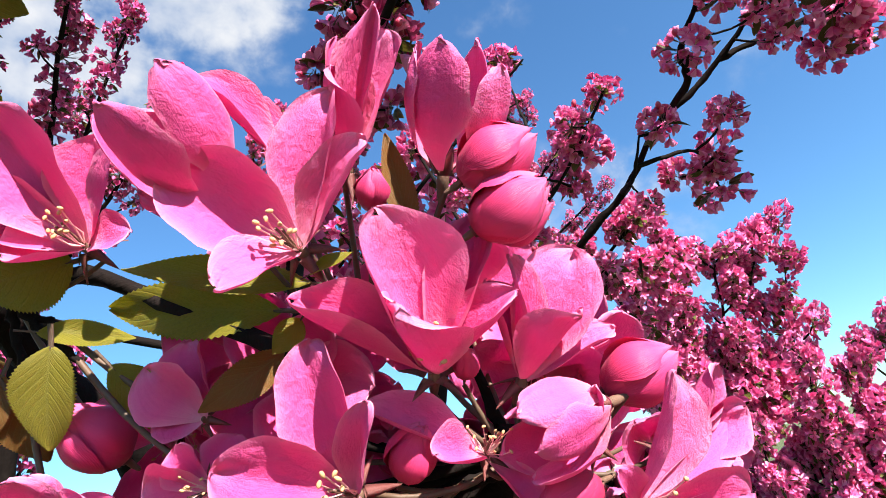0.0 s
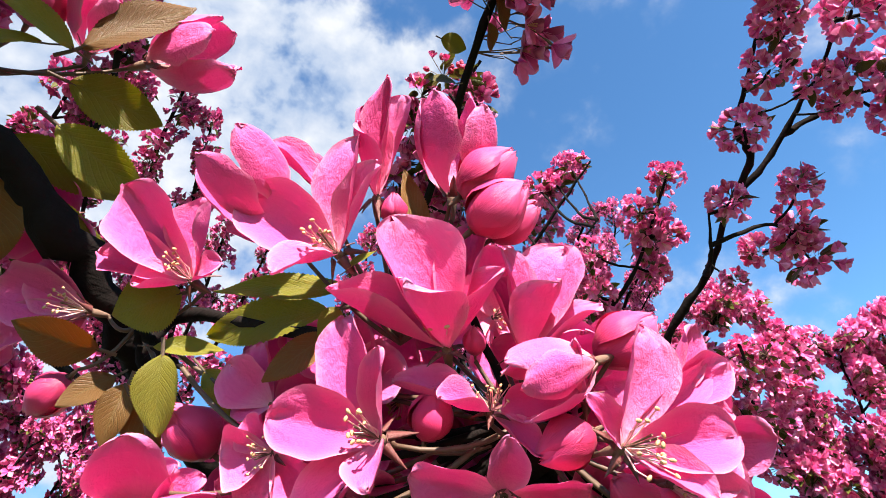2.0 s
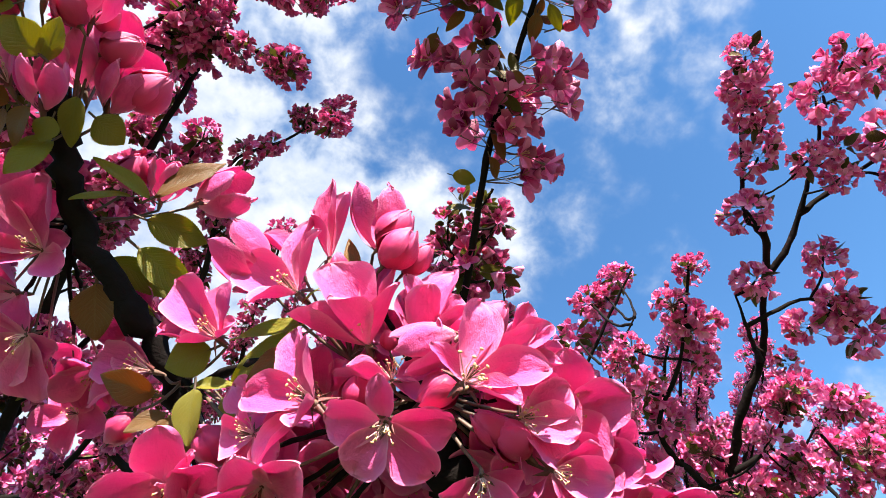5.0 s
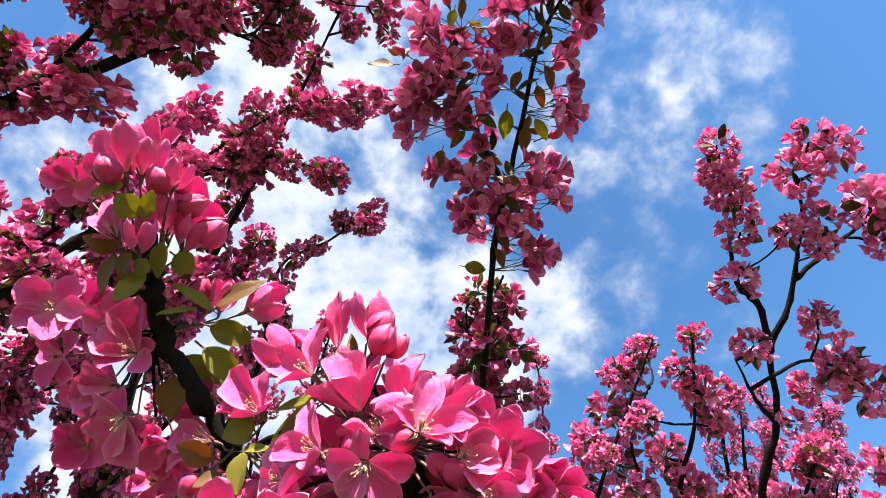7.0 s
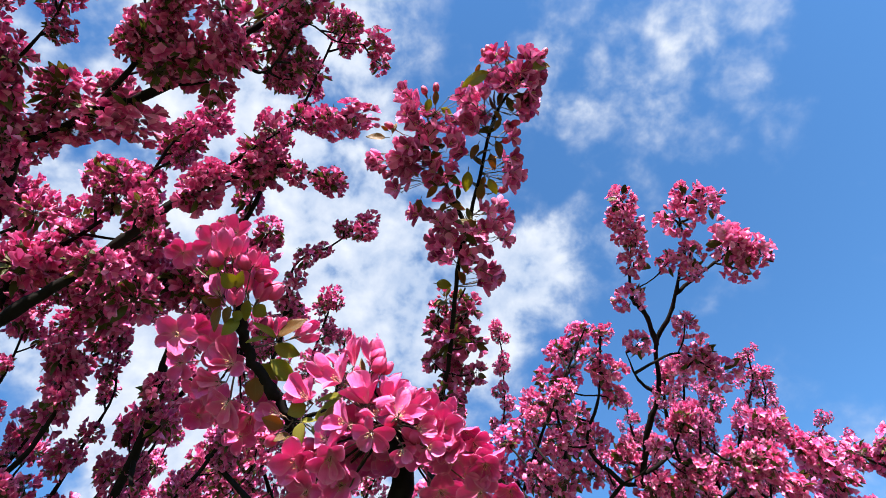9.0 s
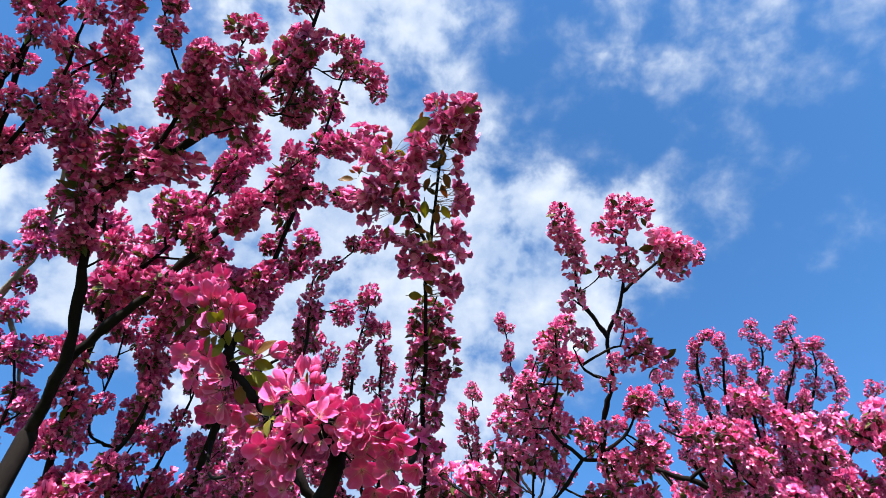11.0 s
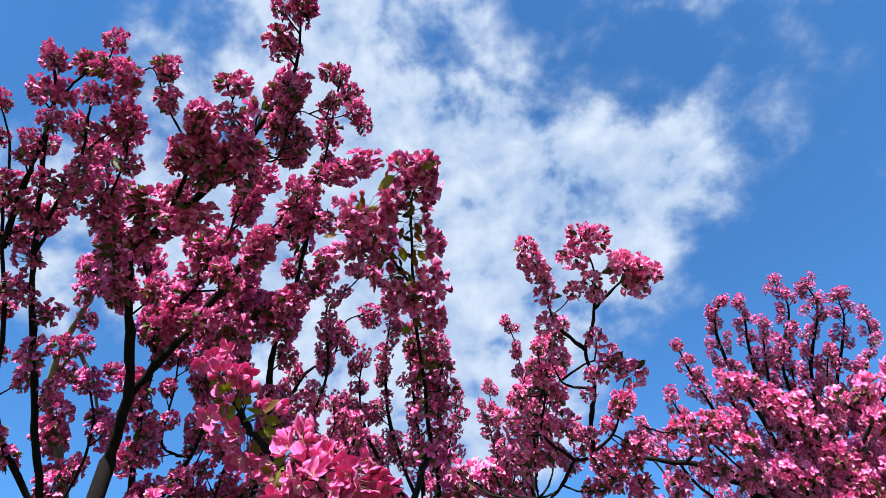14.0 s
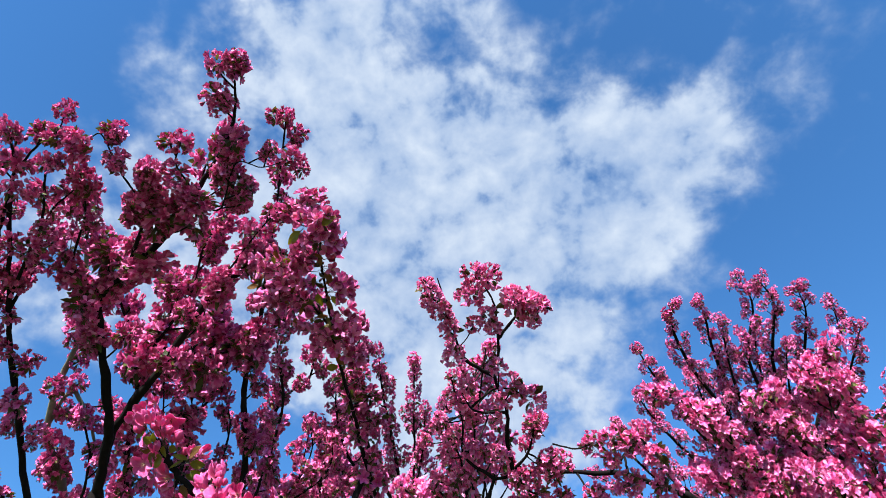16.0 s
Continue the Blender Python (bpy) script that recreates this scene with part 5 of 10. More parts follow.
small_flower(old_tree, (0.1161, -0.0748, 2.3784), (-0.78, -0.55, -0.31), 0.0188, (0.159, -0.054, 2.393), 4)
small_flower(old_tree, (0.1382, -0.0672, 2.391), (-0.67, -0.72, -0.17), 0.0194, (0.159, -0.054, 2.393), 0)
small_flower(old_tree, (0.1369, -0.0525, 2.4263), (-0.85, -0.2, 0.49), 0.0193, (0.159, -0.054, 2.393), 0)
small_flower(old_tree, (0.1291, -0.0779, 2.3891), (-0.6, -0.72, -0.35), 0.0208, (0.159, -0.054, 2.393), 2)
small_flower(old_tree, (0.1621, -0.0646, 2.4005), (0.27, -0.95, -0.17), 0.0199, (0.159, -0.054, 2.393), 0)
small_flower(old_tree, (0.1554, -0.0651, 2.4172), (-0.37, -0.92, -0.13), 0.0224, (0.159, -0.054, 2.393), 1)
small_flower(old_tree, (0.1801, -0.0718, 2.3895), (0.73, -0.65, -0.19), 0.0196, (0.16, -0.062, 2.394), 3)
small_flower(old_tree, (0.1922, -0.0678, 2.3996), (0.75, -0.53, -0.4), 0.0181, (0.16, -0.062, 2.394), 0)
small_flower(old_tree, (0.1393, -0.0515, 2.4033), (-0.68, -0.65, -0.34), 0.0219, (0.158, -0.042, 2.393), 3)
small_flower(old_tree, (0.1497, -0.0504, 2.4158), (-0.71, 0.08, 0.7), 0.0192, (0.158, -0.042, 2.393), 3)
small_flower(old_tree, (0.1349, -0.0529, 2.3845), (-0.91, -0.4, -0.11), 0.0190, (0.158, -0.042, 2.393), 0)
small_flower(old_tree, (0.1595, -0.0433, 2.3834), (-0.34, -0.71, -0.62), 0.0210, (0.161, -0.029, 2.392), 3)
small_flower(old_tree, (0.164, -0.0372, 2.4205), (-0.23, -0.38, 0.9), 0.0221, (0.161, -0.029, 2.392), 1)
small_flower(old_tree, (0.1585, -0.0386, 2.3662), (0.16, -0.85, -0.51), 0.0199, (0.161, -0.029, 2.392), 4)
small_flower(old_tree, (0.1878, -0.0453, 2.3932), (0.57, -0.6, -0.56), 0.0206, (0.168, -0.018, 2.388), 2)
small_flower(old_tree, (0.1955, -0.0377, 2.4173), (0.48, -0.85, -0.19), 0.0185, (0.168, -0.018, 2.388), 0)
small_flower(old_tree, (0.1889, -0.0408, 2.3649), (0.12, -0.79, -0.6), 0.0188, (0.168, -0.018, 2.388), 2)
small_flower(old_tree, (0.2015, -0.0424, 2.4044), (0.64, -0.68, -0.35), 0.0220, (0.171, -0.013, 2.387), 3)
small_flower(old_tree, (0.196, -0.0365, 2.4142), (0.53, -0.78, 0.33), 0.0209, (0.171, -0.013, 2.387), 1)
small_flower(old_tree, (0.1205, -0.0234, 2.4036), (-0.71, 0.23, -0.67), 0.0182, (0.157, -0.034, 2.393), 2)
small_flower(old_tree, (0.1216, -0.0234, 2.4053), (-0.96, 0.14, -0.23), 0.0186, (0.157, -0.034, 2.393), 1)
small_flower(old_tree, (0.1287, -0.0272, 2.3754), (-0.72, -0.01, -0.69), 0.0217, (0.157, -0.034, 2.393), 4)
small_flower(old_tree, (0.1404, -0.0217, 2.3857), (-0.53, -0.18, -0.83), 0.0224, (0.164, -0.023, 2.39), 4)
small_flower(old_tree, (0.1378, -0.0172, 2.4088), (-0.95, -0.19, 0.24), 0.0225, (0.164, -0.023, 2.39), 0)
small_flower(old_tree, (0.1432, -0.0261, 2.3669), (-0.83, 0.15, -0.54), 0.0217, (0.164, -0.023, 2.39), 3)
small_flower(old_tree, (0.1594, -0.0315, 2.3855), (-0.96, -0.27, 0.12), 0.0193, (0.164, -0.023, 2.39), 2)
small_flower(old_tree, (0.1577, -0.0242, 2.4134), (-0.24, -0.37, 0.9), 0.0208, (0.164, -0.023, 2.39), 4)
small_flower(old_tree, (0.0806, 0.006, 2.3954), (-0.84, -0.06, -0.54), 0.0189, (0.157, -0.034, 2.393), 1)
small_flower(old_tree, (0.088, 0.0008, 2.4006), (-0.79, 0.32, 0.52), 0.0198, (0.157, -0.034, 2.393), 0)
small_flower(old_tree, (0.0822, 0.0044, 2.3619), (-0.55, -0.3, -0.78), 0.0202, (0.157, -0.034, 2.393), 0)
small_flower(old_tree, (0.0865, 0.0177, 2.3745), (-0.64, -0.44, -0.62), 0.0184, (0.168, -0.018, 2.388), 0)
small_flower(old_tree, (0.0791, 0.0189, 2.4054), (-0.95, 0.28, -0.11), 0.0182, (0.168, -0.018, 2.388), 1)
small_flower(old_tree, (0.1142, 0.0002, 2.3923), (-0.77, 0.06, -0.63), 0.0203, (0.164, -0.023, 2.39), 2)
small_flower(old_tree, (0.1228, 0.0118, 2.4063), (-0.93, -0.05, -0.36), 0.0215, (0.164, -0.023, 2.39), 1)
small_flower(old_tree, (0.1176, -0.0102, 2.3716), (-0.65, 0.01, -0.76), 0.0210, (0.164, -0.023, 2.39), 2)
small_flower(old_tree, (0.11, 0.023, 2.3798), (-0.89, 0.13, -0.43), 0.0185, (0.175, -0.007, 2.385), 0)
small_flower(old_tree, (0.1159, 0.0255, 2.3972), (-0.99, 0.03, 0.12), 0.0203, (0.175, -0.007, 2.385), 4)
small_flower(old_tree, (0.1282, 0.0072, 2.3752), (-0.99, 0.11, -0.08), 0.0223, (0.175, -0.007, 2.385), 3)
small_flower(old_tree, (0.1254, 0.011, 2.4003), (-0.64, 0.26, 0.72), 0.0215, (0.175, -0.007, 2.385), 4)
small_flower(old_tree, (0.1193, 0.0058, 2.3757), (-0.51, 0.02, -0.86), 0.0199, (0.175, -0.007, 2.385), 3)
small_flower(old_tree, (0.1476, -0.009, 2.3939), (-0.56, -0.22, -0.8), 0.0182, (0.171, -0.013, 2.387), 3)
small_flower(old_tree, (0.147, -0.0141, 2.4103), (-0.99, -0.08, 0.08), 0.0199, (0.171, -0.013, 2.387), 4)
small_flower(old_tree, (0.135, -0.0218, 2.3748), (-0.71, -0.39, -0.59), 0.0213, (0.171, -0.013, 2.387), 4)
small_flower(old_tree, (0.1542, 0.0098, 2.3807), (-1, -0.05, 0.02), 0.0192, (0.182, 0.004, 2.381), 0)
small_flower(old_tree, (0.1597, 0.0166, 2.4025), (-0.93, 0.38, 0.04), 0.0189, (0.182, 0.004, 2.381), 2)
small_flower(old_tree, (0.1444, 0.0144, 2.3654), (-0.94, -0.12, -0.31), 0.0187, (0.182, 0.004, 2.381), 1)
small_flower(old_tree, (0.1265, 0.0423, 2.3797), (-0.73, 0.14, -0.67), 0.0184, (0.19, 0.015, 2.378), 0)
small_flower(old_tree, (0.1263, 0.0502, 2.3823), (-0.89, 0.19, -0.42), 0.0202, (0.19, 0.015, 2.378), 2)
small_flower(old_tree, (0.1164, 0.0418, 2.3568), (-0.6, -0.45, -0.66), 0.0200, (0.19, 0.015, 2.378), 2)
small_flower(old_tree, (0.1409, 0.0298, 2.3773), (-0.95, -0.1, -0.3), 0.0216, (0.19, 0.015, 2.378), 4)
small_flower(old_tree, (0.1386, 0.0275, 2.3928), (-0.7, -0.02, 0.71), 0.0183, (0.19, 0.015, 2.378), 1)
small_flower(old_tree, (0.1743, 0.017, 2.3825), (-0.67, -0.09, -0.74), 0.0209, (0.19, 0.015, 2.378), 1)
small_flower(old_tree, (0.1814, 0.0273, 2.3896), (-0.66, 0.72, -0.21), 0.0216, (0.19, 0.015, 2.378), 0)
small_flower(old_tree, (0.183, 0.0176, 2.3609), (-0.16, -0.43, -0.89), 0.0204, (0.19, 0.015, 2.378), 0)
small_flower(old_tree, (0.1869, 0.0065, 2.3853), (-0.68, -0.66, -0.31), 0.0193, (0.19, 0.015, 2.378), 0)
small_flower(old_tree, (0.1894, 0.0089, 2.4087), (-0.69, -0.72, 0.04), 0.0194, (0.19, 0.015, 2.378), 1)
small_flower(old_tree, (0.1762, 0.0051, 2.3572), (-0.87, -0.49, -0.02), 0.0205, (0.19, 0.015, 2.378), 4)
small_flower(old_tree, (0.1999, 0.0236, 2.3692), (-0.36, -0.92, 0.16), 0.0223, (0.204, 0.036, 2.37), 3)
small_flower(old_tree, (0.2162, 0.0361, 2.3949), (0.65, -0.7, 0.29), 0.0191, (0.204, 0.036, 2.37), 3)
small_flower(old_tree, (0.2065, 0.0441, 2.3543), (-0.4, -0.49, -0.78), 0.0218, (0.218, 0.054, 2.356), 1)
small_flower(old_tree, (0.2029, 0.0577, 2.3762), (-0.7, -0.32, 0.63), 0.0216, (0.218, 0.054, 2.356), 3)
small_flower(old_tree, (0.1752, 0.0687, 2.3496), (-0.97, 0, -0.26), 0.0183, (0.218, 0.054, 2.356), 1)
small_flower(old_tree, (0.1708, 0.0788, 2.3759), (-0.87, 0.25, 0.43), 0.0205, (0.218, 0.054, 2.356), 3)
small_flower(old_tree, (0.1838, 0.0699, 2.3404), (-0.68, -0.35, -0.64), 0.0205, (0.218, 0.054, 2.356), 0)
small_flower(old_tree, (0.1923, 0.0831, 2.3537), (-1, -0.08, 0.02), 0.0186, (0.228, 0.068, 2.346), 0)
small_flower(old_tree, (0.1855, 0.0819, 2.3665), (-0.89, 0.18, -0.42), 0.0200, (0.228, 0.068, 2.346), 0)
small_flower(old_tree, (0.1611, 0.08, 2.3545), (-0.99, -0.02, -0.16), 0.0224, (0.218, 0.054, 2.356), 4)
small_flower(old_tree, (0.1526, 0.0843, 2.3711), (-0.99, -0.14, 0.02), 0.0187, (0.218, 0.054, 2.356), 4)
small_flower(old_tree, (0.2027, 0.0001, 2.3877), (0.74, -0.66, -0.11), 0.0191, (0.19, 0.015, 2.378), 4)
small_flower(old_tree, (0.2035, -0.0022, 2.4108), (0.62, -0.77, 0.13), 0.0205, (0.19, 0.015, 2.378), 0)
small_flower(old_tree, (0.1946, 0.007, 2.3637), (0.3, -0.95, -0.12), 0.0206, (0.19, 0.015, 2.378), 1)
small_flower(old_tree, (0.2145, -0.0327, 2.3685), (-0.76, -0.41, -0.5), 0.0213, (0.251, -0.024, 2.368), 3)
small_flower(old_tree, (0.2211, -0.024, 2.384), (-0.93, 0.1, 0.35), 0.0186, (0.251, -0.024, 2.368), 1)
small_flower(old_tree, (0.2074, -0.0441, 2.3652), (-0.79, -0.53, -0.3), 0.0211, (0.251, -0.024, 2.368), 3)
small_flower(old_tree, (0.2027, -0.0877, 2.3937), (0.63, -0.66, -0.4), 0.0204, (0.162, -0.082, 2.394), 3)
small_flower(old_tree, (0.2041, -0.0783, 2.4012), (0.66, -0.51, -0.55), 0.0219, (0.162, -0.082, 2.394), 1)
small_flower(old_tree, (0.1964, -0.0777, 2.3841), (0.66, -0.63, -0.4), 0.0219, (0.161, -0.07, 2.394), 3)
small_flower(old_tree, (0.2007, -0.0726, 2.3973), (0.74, -0.67, 0), 0.0200, (0.161, -0.07, 2.394), 2)
small_flower(old_tree, (0.1873, -0.0893, 2.371), (0.94, -0.16, -0.29), 0.0220, (0.161, -0.07, 2.394), 2)
small_flower(old_tree, (0.2145, -0.1108, 2.4101), (-0.89, -0.32, -0.32), 0.0219, (0.26, -0.092, 2.386), 3)
small_flower(old_tree, (0.2066, -0.1045, 2.4164), (-0.53, -0.45, 0.72), 0.0217, (0.26, -0.092, 2.386), 2)
small_flower(old_tree, (0.2137, -0.1116, 2.3751), (-0.85, -0.51, 0.13), 0.0188, (0.26, -0.092, 2.386), 1)
small_flower(old_tree, (0.2272, -0.1061, 2.3981), (-0.34, -0.91, 0.21), 0.0190, (0.259, -0.087, 2.385), 1)
small_flower(old_tree, (0.2355, -0.095, 2.4136), (-0.75, -0.03, 0.66), 0.0216, (0.259, -0.087, 2.385), 0)
small_flower(old_tree, (0.2324, -0.1183, 2.3749), (-0.22, -0.92, -0.34), 0.0206, (0.259, -0.087, 2.385), 0)
small_flower(old_tree, (0.2335, -0.1217, 2.4007), (-0.63, -0.74, -0.24), 0.0218, (0.264, -0.108, 2.387), 4)
small_flower(old_tree, (0.2421, -0.1191, 2.4154), (-0.89, -0.45, -0.02), 0.0212, (0.264, -0.108, 2.387), 2)
small_flower(old_tree, (0.2031, -0.1181, 2.3919), (0.56, -0.76, -0.33), 0.0192, (0.162, -0.082, 2.394), 0)
small_flower(old_tree, (0.199, -0.1126, 2.4153), (0.89, -0.23, 0.39), 0.0208, (0.162, -0.082, 2.394), 4)
small_flower(old_tree, (0.2076, -0.1174, 2.3782), (0.63, -0.72, -0.29), 0.0194, (0.162, -0.082, 2.394), 3)
small_flower(old_tree, (0.2472, -0.1392, 2.3975), (-0.77, -0.58, -0.27), 0.0182, (0.269, -0.123, 2.389), 1)
small_flower(old_tree, (0.2514, -0.1437, 2.4307), (-0.44, -0.89, -0.07), 0.0208, (0.269, -0.123, 2.389), 2)
small_flower(old_tree, (0.246, -0.1412, 2.3884), (-0.72, -0.58, -0.38), 0.0209, (0.269, -0.123, 2.389), 0)
small_flower(old_tree, (0.2647, -0.1496, 2.4047), (-0.12, -0.94, -0.31), 0.0182, (0.273, -0.136, 2.389), 3)
small_flower(old_tree, (0.2633, -0.1478, 2.4104), (-0.71, -0.68, -0.2), 0.0211, (0.273, -0.136, 2.389), 3)
small_flower(old_tree, (0.2535, -0.1479, 2.3686), (-0.68, -0.58, -0.44), 0.0212, (0.273, -0.136, 2.389), 2)
small_flower(old_tree, (0.2773, -0.1466, 2.3792), (-0.13, -0.94, -0.33), 0.0200, (0.275, -0.139, 2.388), 3)
small_flower(old_tree, (0.2808, -0.1436, 2.4035), (-0.03, -0.27, 0.96), 0.0194, (0.275, -0.139, 2.388), 3)
small_flower(old_tree, (0.2919, -0.1362, 2.3811), (0.85, 0.12, -0.52), 0.0197, (0.275, -0.139, 2.388), 4)
small_flower(old_tree, (0.2929, -0.1413, 2.4115), (0.4, -0.78, -0.48), 0.0190, (0.275, -0.139, 2.388), 2)
small_flower(old_tree, (0.2954, -0.1457, 2.3616), (0.57, -0.34, -0.75), 0.0202, (0.275, -0.139, 2.388), 2)
small_flower(old_tree, (0.2928, -0.12, 2.3771), (0.58, -0.6, -0.55), 0.0202, (0.267, -0.118, 2.388), 2)
small_flower(old_tree, (0.3037, -0.1146, 2.3959), (0.85, 0.39, -0.36), 0.0206, (0.267, -0.118, 2.388), 3)
small_flower(old_tree, (0.2937, -0.1023, 2.3806), (0.69, -0.06, -0.72), 0.0190, (0.263, -0.103, 2.387), 0)
small_flower(old_tree, (0.3031, -0.1011, 2.404), (0.79, -0.13, 0.6), 0.0186, (0.263, -0.103, 2.387), 4)
small_flower(old_tree, (0.2844, -0.1161, 2.3596), (0.38, -0.76, -0.52), 0.0180, (0.263, -0.103, 2.387), 4)
small_flower(old_tree, (0.3016, -0.127, 2.3823), (0.43, -0.36, -0.83), 0.0194, (0.269, -0.123, 2.389), 1)
small_flower(old_tree, (0.3132, -0.117, 2.3987), (0.97, 0.25, 0.01), 0.0214, (0.269, -0.123, 2.389), 4)
small_flower(old_tree, (0.3023, -0.1244, 2.3689), (0.82, -0.48, -0.32), 0.0218, (0.269, -0.123, 2.389), 4)
small_flower(old_tree, (0.2374, -0.0793, 2.3965), (-0.7, -0.71, -0.02), 0.0212, (0.255, -0.072, 2.384), 2)
small_flower(old_tree, (0.237, -0.0824, 2.413), (-0.17, -0.45, 0.88), 0.0213, (0.255, -0.072, 2.384), 2)
small_flower(old_tree, (0.2478, -0.0743, 2.396), (-0.49, -0.87, -0.02), 0.0222, (0.254, -0.062, 2.381), 1)
small_flower(old_tree, (0.2411, -0.0773, 2.4145), (-0.62, -0.09, 0.78), 0.0204, (0.254, -0.062, 2.381), 3)
small_flower(old_tree, (0.2312, -0.0697, 2.363), (-0.87, -0.39, -0.3), 0.0190, (0.254, -0.062, 2.381), 2)
small_flower(old_tree, (0.2304, -0.0673, 2.3951), (-0.99, -0.08, 0.11), 0.0205, (0.254, -0.062, 2.381), 1)
small_flower(old_tree, (0.2279, -0.0676, 2.4087), (-0.99, 0.02, -0.17), 0.0210, (0.254, -0.062, 2.381), 0)
small_flower(old_tree, (0.2244, -0.0777, 2.3765), (-0.86, -0.31, -0.41), 0.0210, (0.254, -0.062, 2.381), 4)
small_flower(old_tree, (0.2833, -0.0732, 2.3843), (0.12, -0.82, -0.56), 0.0204, (0.254, -0.062, 2.381), 0)
small_flower(old_tree, (0.2845, -0.0678, 2.4043), (0.74, -0.46, 0.49), 0.0191, (0.254, -0.062, 2.381), 3)
small_flower(old_tree, (0.2836, -0.0735, 2.3543), (0.58, -0.34, -0.74), 0.0181, (0.254, -0.062, 2.381), 4)
small_flower(old_tree, (0.2955, -0.0324, 2.3546), (0.93, -0.11, -0.36), 0.0209, (0.251, -0.024, 2.368), 4)
small_flower(old_tree, (0.2955, -0.0206, 2.3779), (0.8, 0.58, 0.18), 0.0196, (0.251, -0.024, 2.368), 3)
small_flower(old_tree, (0.2854, -0.0457, 2.3385), (0.5, -0.28, -0.82), 0.0206, (0.251, -0.024, 2.368), 2)
small_flower(old_tree, (0.2947, -0.0104, 2.3576), (0.74, -0.62, -0.25), 0.0188, (0.25, -0.004, 2.362), 2)
small_flower(old_tree, (0.2979, -0.0044, 2.3624), (0.85, -0.18, -0.49), 0.0199, (0.25, -0.004, 2.362), 4)
small_flower(old_tree, (0.2794, -0.0092, 2.3345), (0.93, -0.15, -0.35), 0.0221, (0.25, -0.004, 2.362), 4)
small_flower(old_tree, (0.2878, -0.0184, 2.367), (0.84, -0.46, -0.29), 0.0213, (0.25, -0.014, 2.365), 4)
small_flower(old_tree, (0.2867, -0.0235, 2.3763), (0.65, -0.74, -0.17), 0.0216, (0.25, -0.014, 2.365), 4)
small_flower(old_tree, (0.3036, -0.0159, 2.3516), (0.64, -0.12, -0.76), 0.0214, (0.25, -0.004, 2.362), 1)
small_flower(old_tree, (0.2983, -0.0191, 2.3699), (1, -0.05, 0.04), 0.0222, (0.25, -0.004, 2.362), 1)
small_flower(old_tree, (0.2867, -0.0227, 2.331), (0.77, -0.28, -0.57), 0.0219, (0.25, -0.004, 2.362), 1)
small_flower(old_tree, (0.2971, 0.0043, 2.3527), (0.89, -0.16, -0.43), 0.0214, (0.248, 0.015, 2.356), 1)
small_flower(old_tree, (0.3056, 0.0015, 2.3724), (0.52, -0.86, 0.01), 0.0213, (0.248, 0.015, 2.356), 2)
small_flower(old_tree, (0.2556, 0.0486, 2.3324), (0.65, -0.76, -0.11), 0.0186, (0.244, 0.062, 2.341), 2)
small_flower(old_tree, (0.271, 0.0573, 2.3509), (0.78, -0.49, 0.39), 0.0195, (0.244, 0.062, 2.341), 4)
small_flower(old_tree, (0.263, 0.0455, 2.3139), (0.82, -0.3, -0.49), 0.0195, (0.244, 0.062, 2.341), 4)
small_flower(old_tree, (0.2821, 0.0515, 2.3423), (0.45, -0.65, -0.61), 0.0217, (0.244, 0.062, 2.341), 0)
small_flower(old_tree, (0.2884, 0.0472, 2.3582), (0.67, 0.14, 0.73), 0.0216, (0.244, 0.062, 2.341), 3)
small_flower(old_tree, (0.292, 0.0644, 2.3404), (0.39, -0.46, -0.8), 0.0184, (0.244, 0.072, 2.338), 1)
small_flower(old_tree, (0.3075, 0.0742, 2.3525), (0.98, 0.03, 0.18), 0.0197, (0.244, 0.072, 2.338), 2)
small_flower(old_tree, (0.2946, 0.0513, 2.3197), (0.84, -0.47, -0.28), 0.0206, (0.244, 0.072, 2.338), 1)
small_flower(old_tree, (0.2708, 0.0705, 2.3246), (0.89, -0.4, -0.23), 0.0185, (0.243, 0.081, 2.335), 1)
small_flower(old_tree, (0.2859, 0.0851, 2.3439), (0.68, -0.58, -0.45), 0.0199, (0.243, 0.081, 2.335), 0)
small_flower(old_tree, (0.2749, 0.0695, 2.3083), (0.6, -0.65, -0.46), 0.0214, (0.243, 0.081, 2.335), 0)
small_flower(old_tree, (0.2966, 0.0895, 2.3234), (0.43, -0.81, -0.41), 0.0186, (0.241, 0.1, 2.329), 4)
small_flower(old_tree, (0.3092, 0.0945, 2.3314), (0.94, -0.19, -0.28), 0.0195, (0.241, 0.1, 2.329), 0)
small_flower(old_tree, (0.2963, 0.0779, 2.2967), (0.69, -0.3, -0.66), 0.0190, (0.241, 0.1, 2.329), 4)
small_flower(old_tree, (0.1994, 0.0864, 2.3282), (-0.9, -0.42, -0.09), 0.0194, (0.241, 0.1, 2.329), 4)
small_flower(old_tree, (0.2092, 0.09, 2.3562), (-0.88, -0.47, 0.03), 0.0222, (0.241, 0.1, 2.329), 2)
small_flower(old_tree, (0.1911, 0.0742, 2.324), (-0.57, -0.79, -0.21), 0.0183, (0.241, 0.1, 2.329), 3)
small_flower(old_tree, (0.2192, 0.0838, 2.3397), (-0.77, -0.59, 0.26), 0.0213, (0.242, 0.09, 2.332), 3)
small_flower(old_tree, (0.2186, 0.0956, 2.3447), (-0.98, -0.21, 0.08), 0.0216, (0.242, 0.09, 2.332), 3)
small_flower(old_tree, (0.2183, 0.064, 2.3179), (-0.72, -0.55, -0.42), 0.0205, (0.242, 0.09, 2.332), 1)
small_flower(old_tree, (0.2325, 0.0906, 2.3247), (0, -0.98, 0.2), 0.0212, (0.241, 0.109, 2.326), 3)
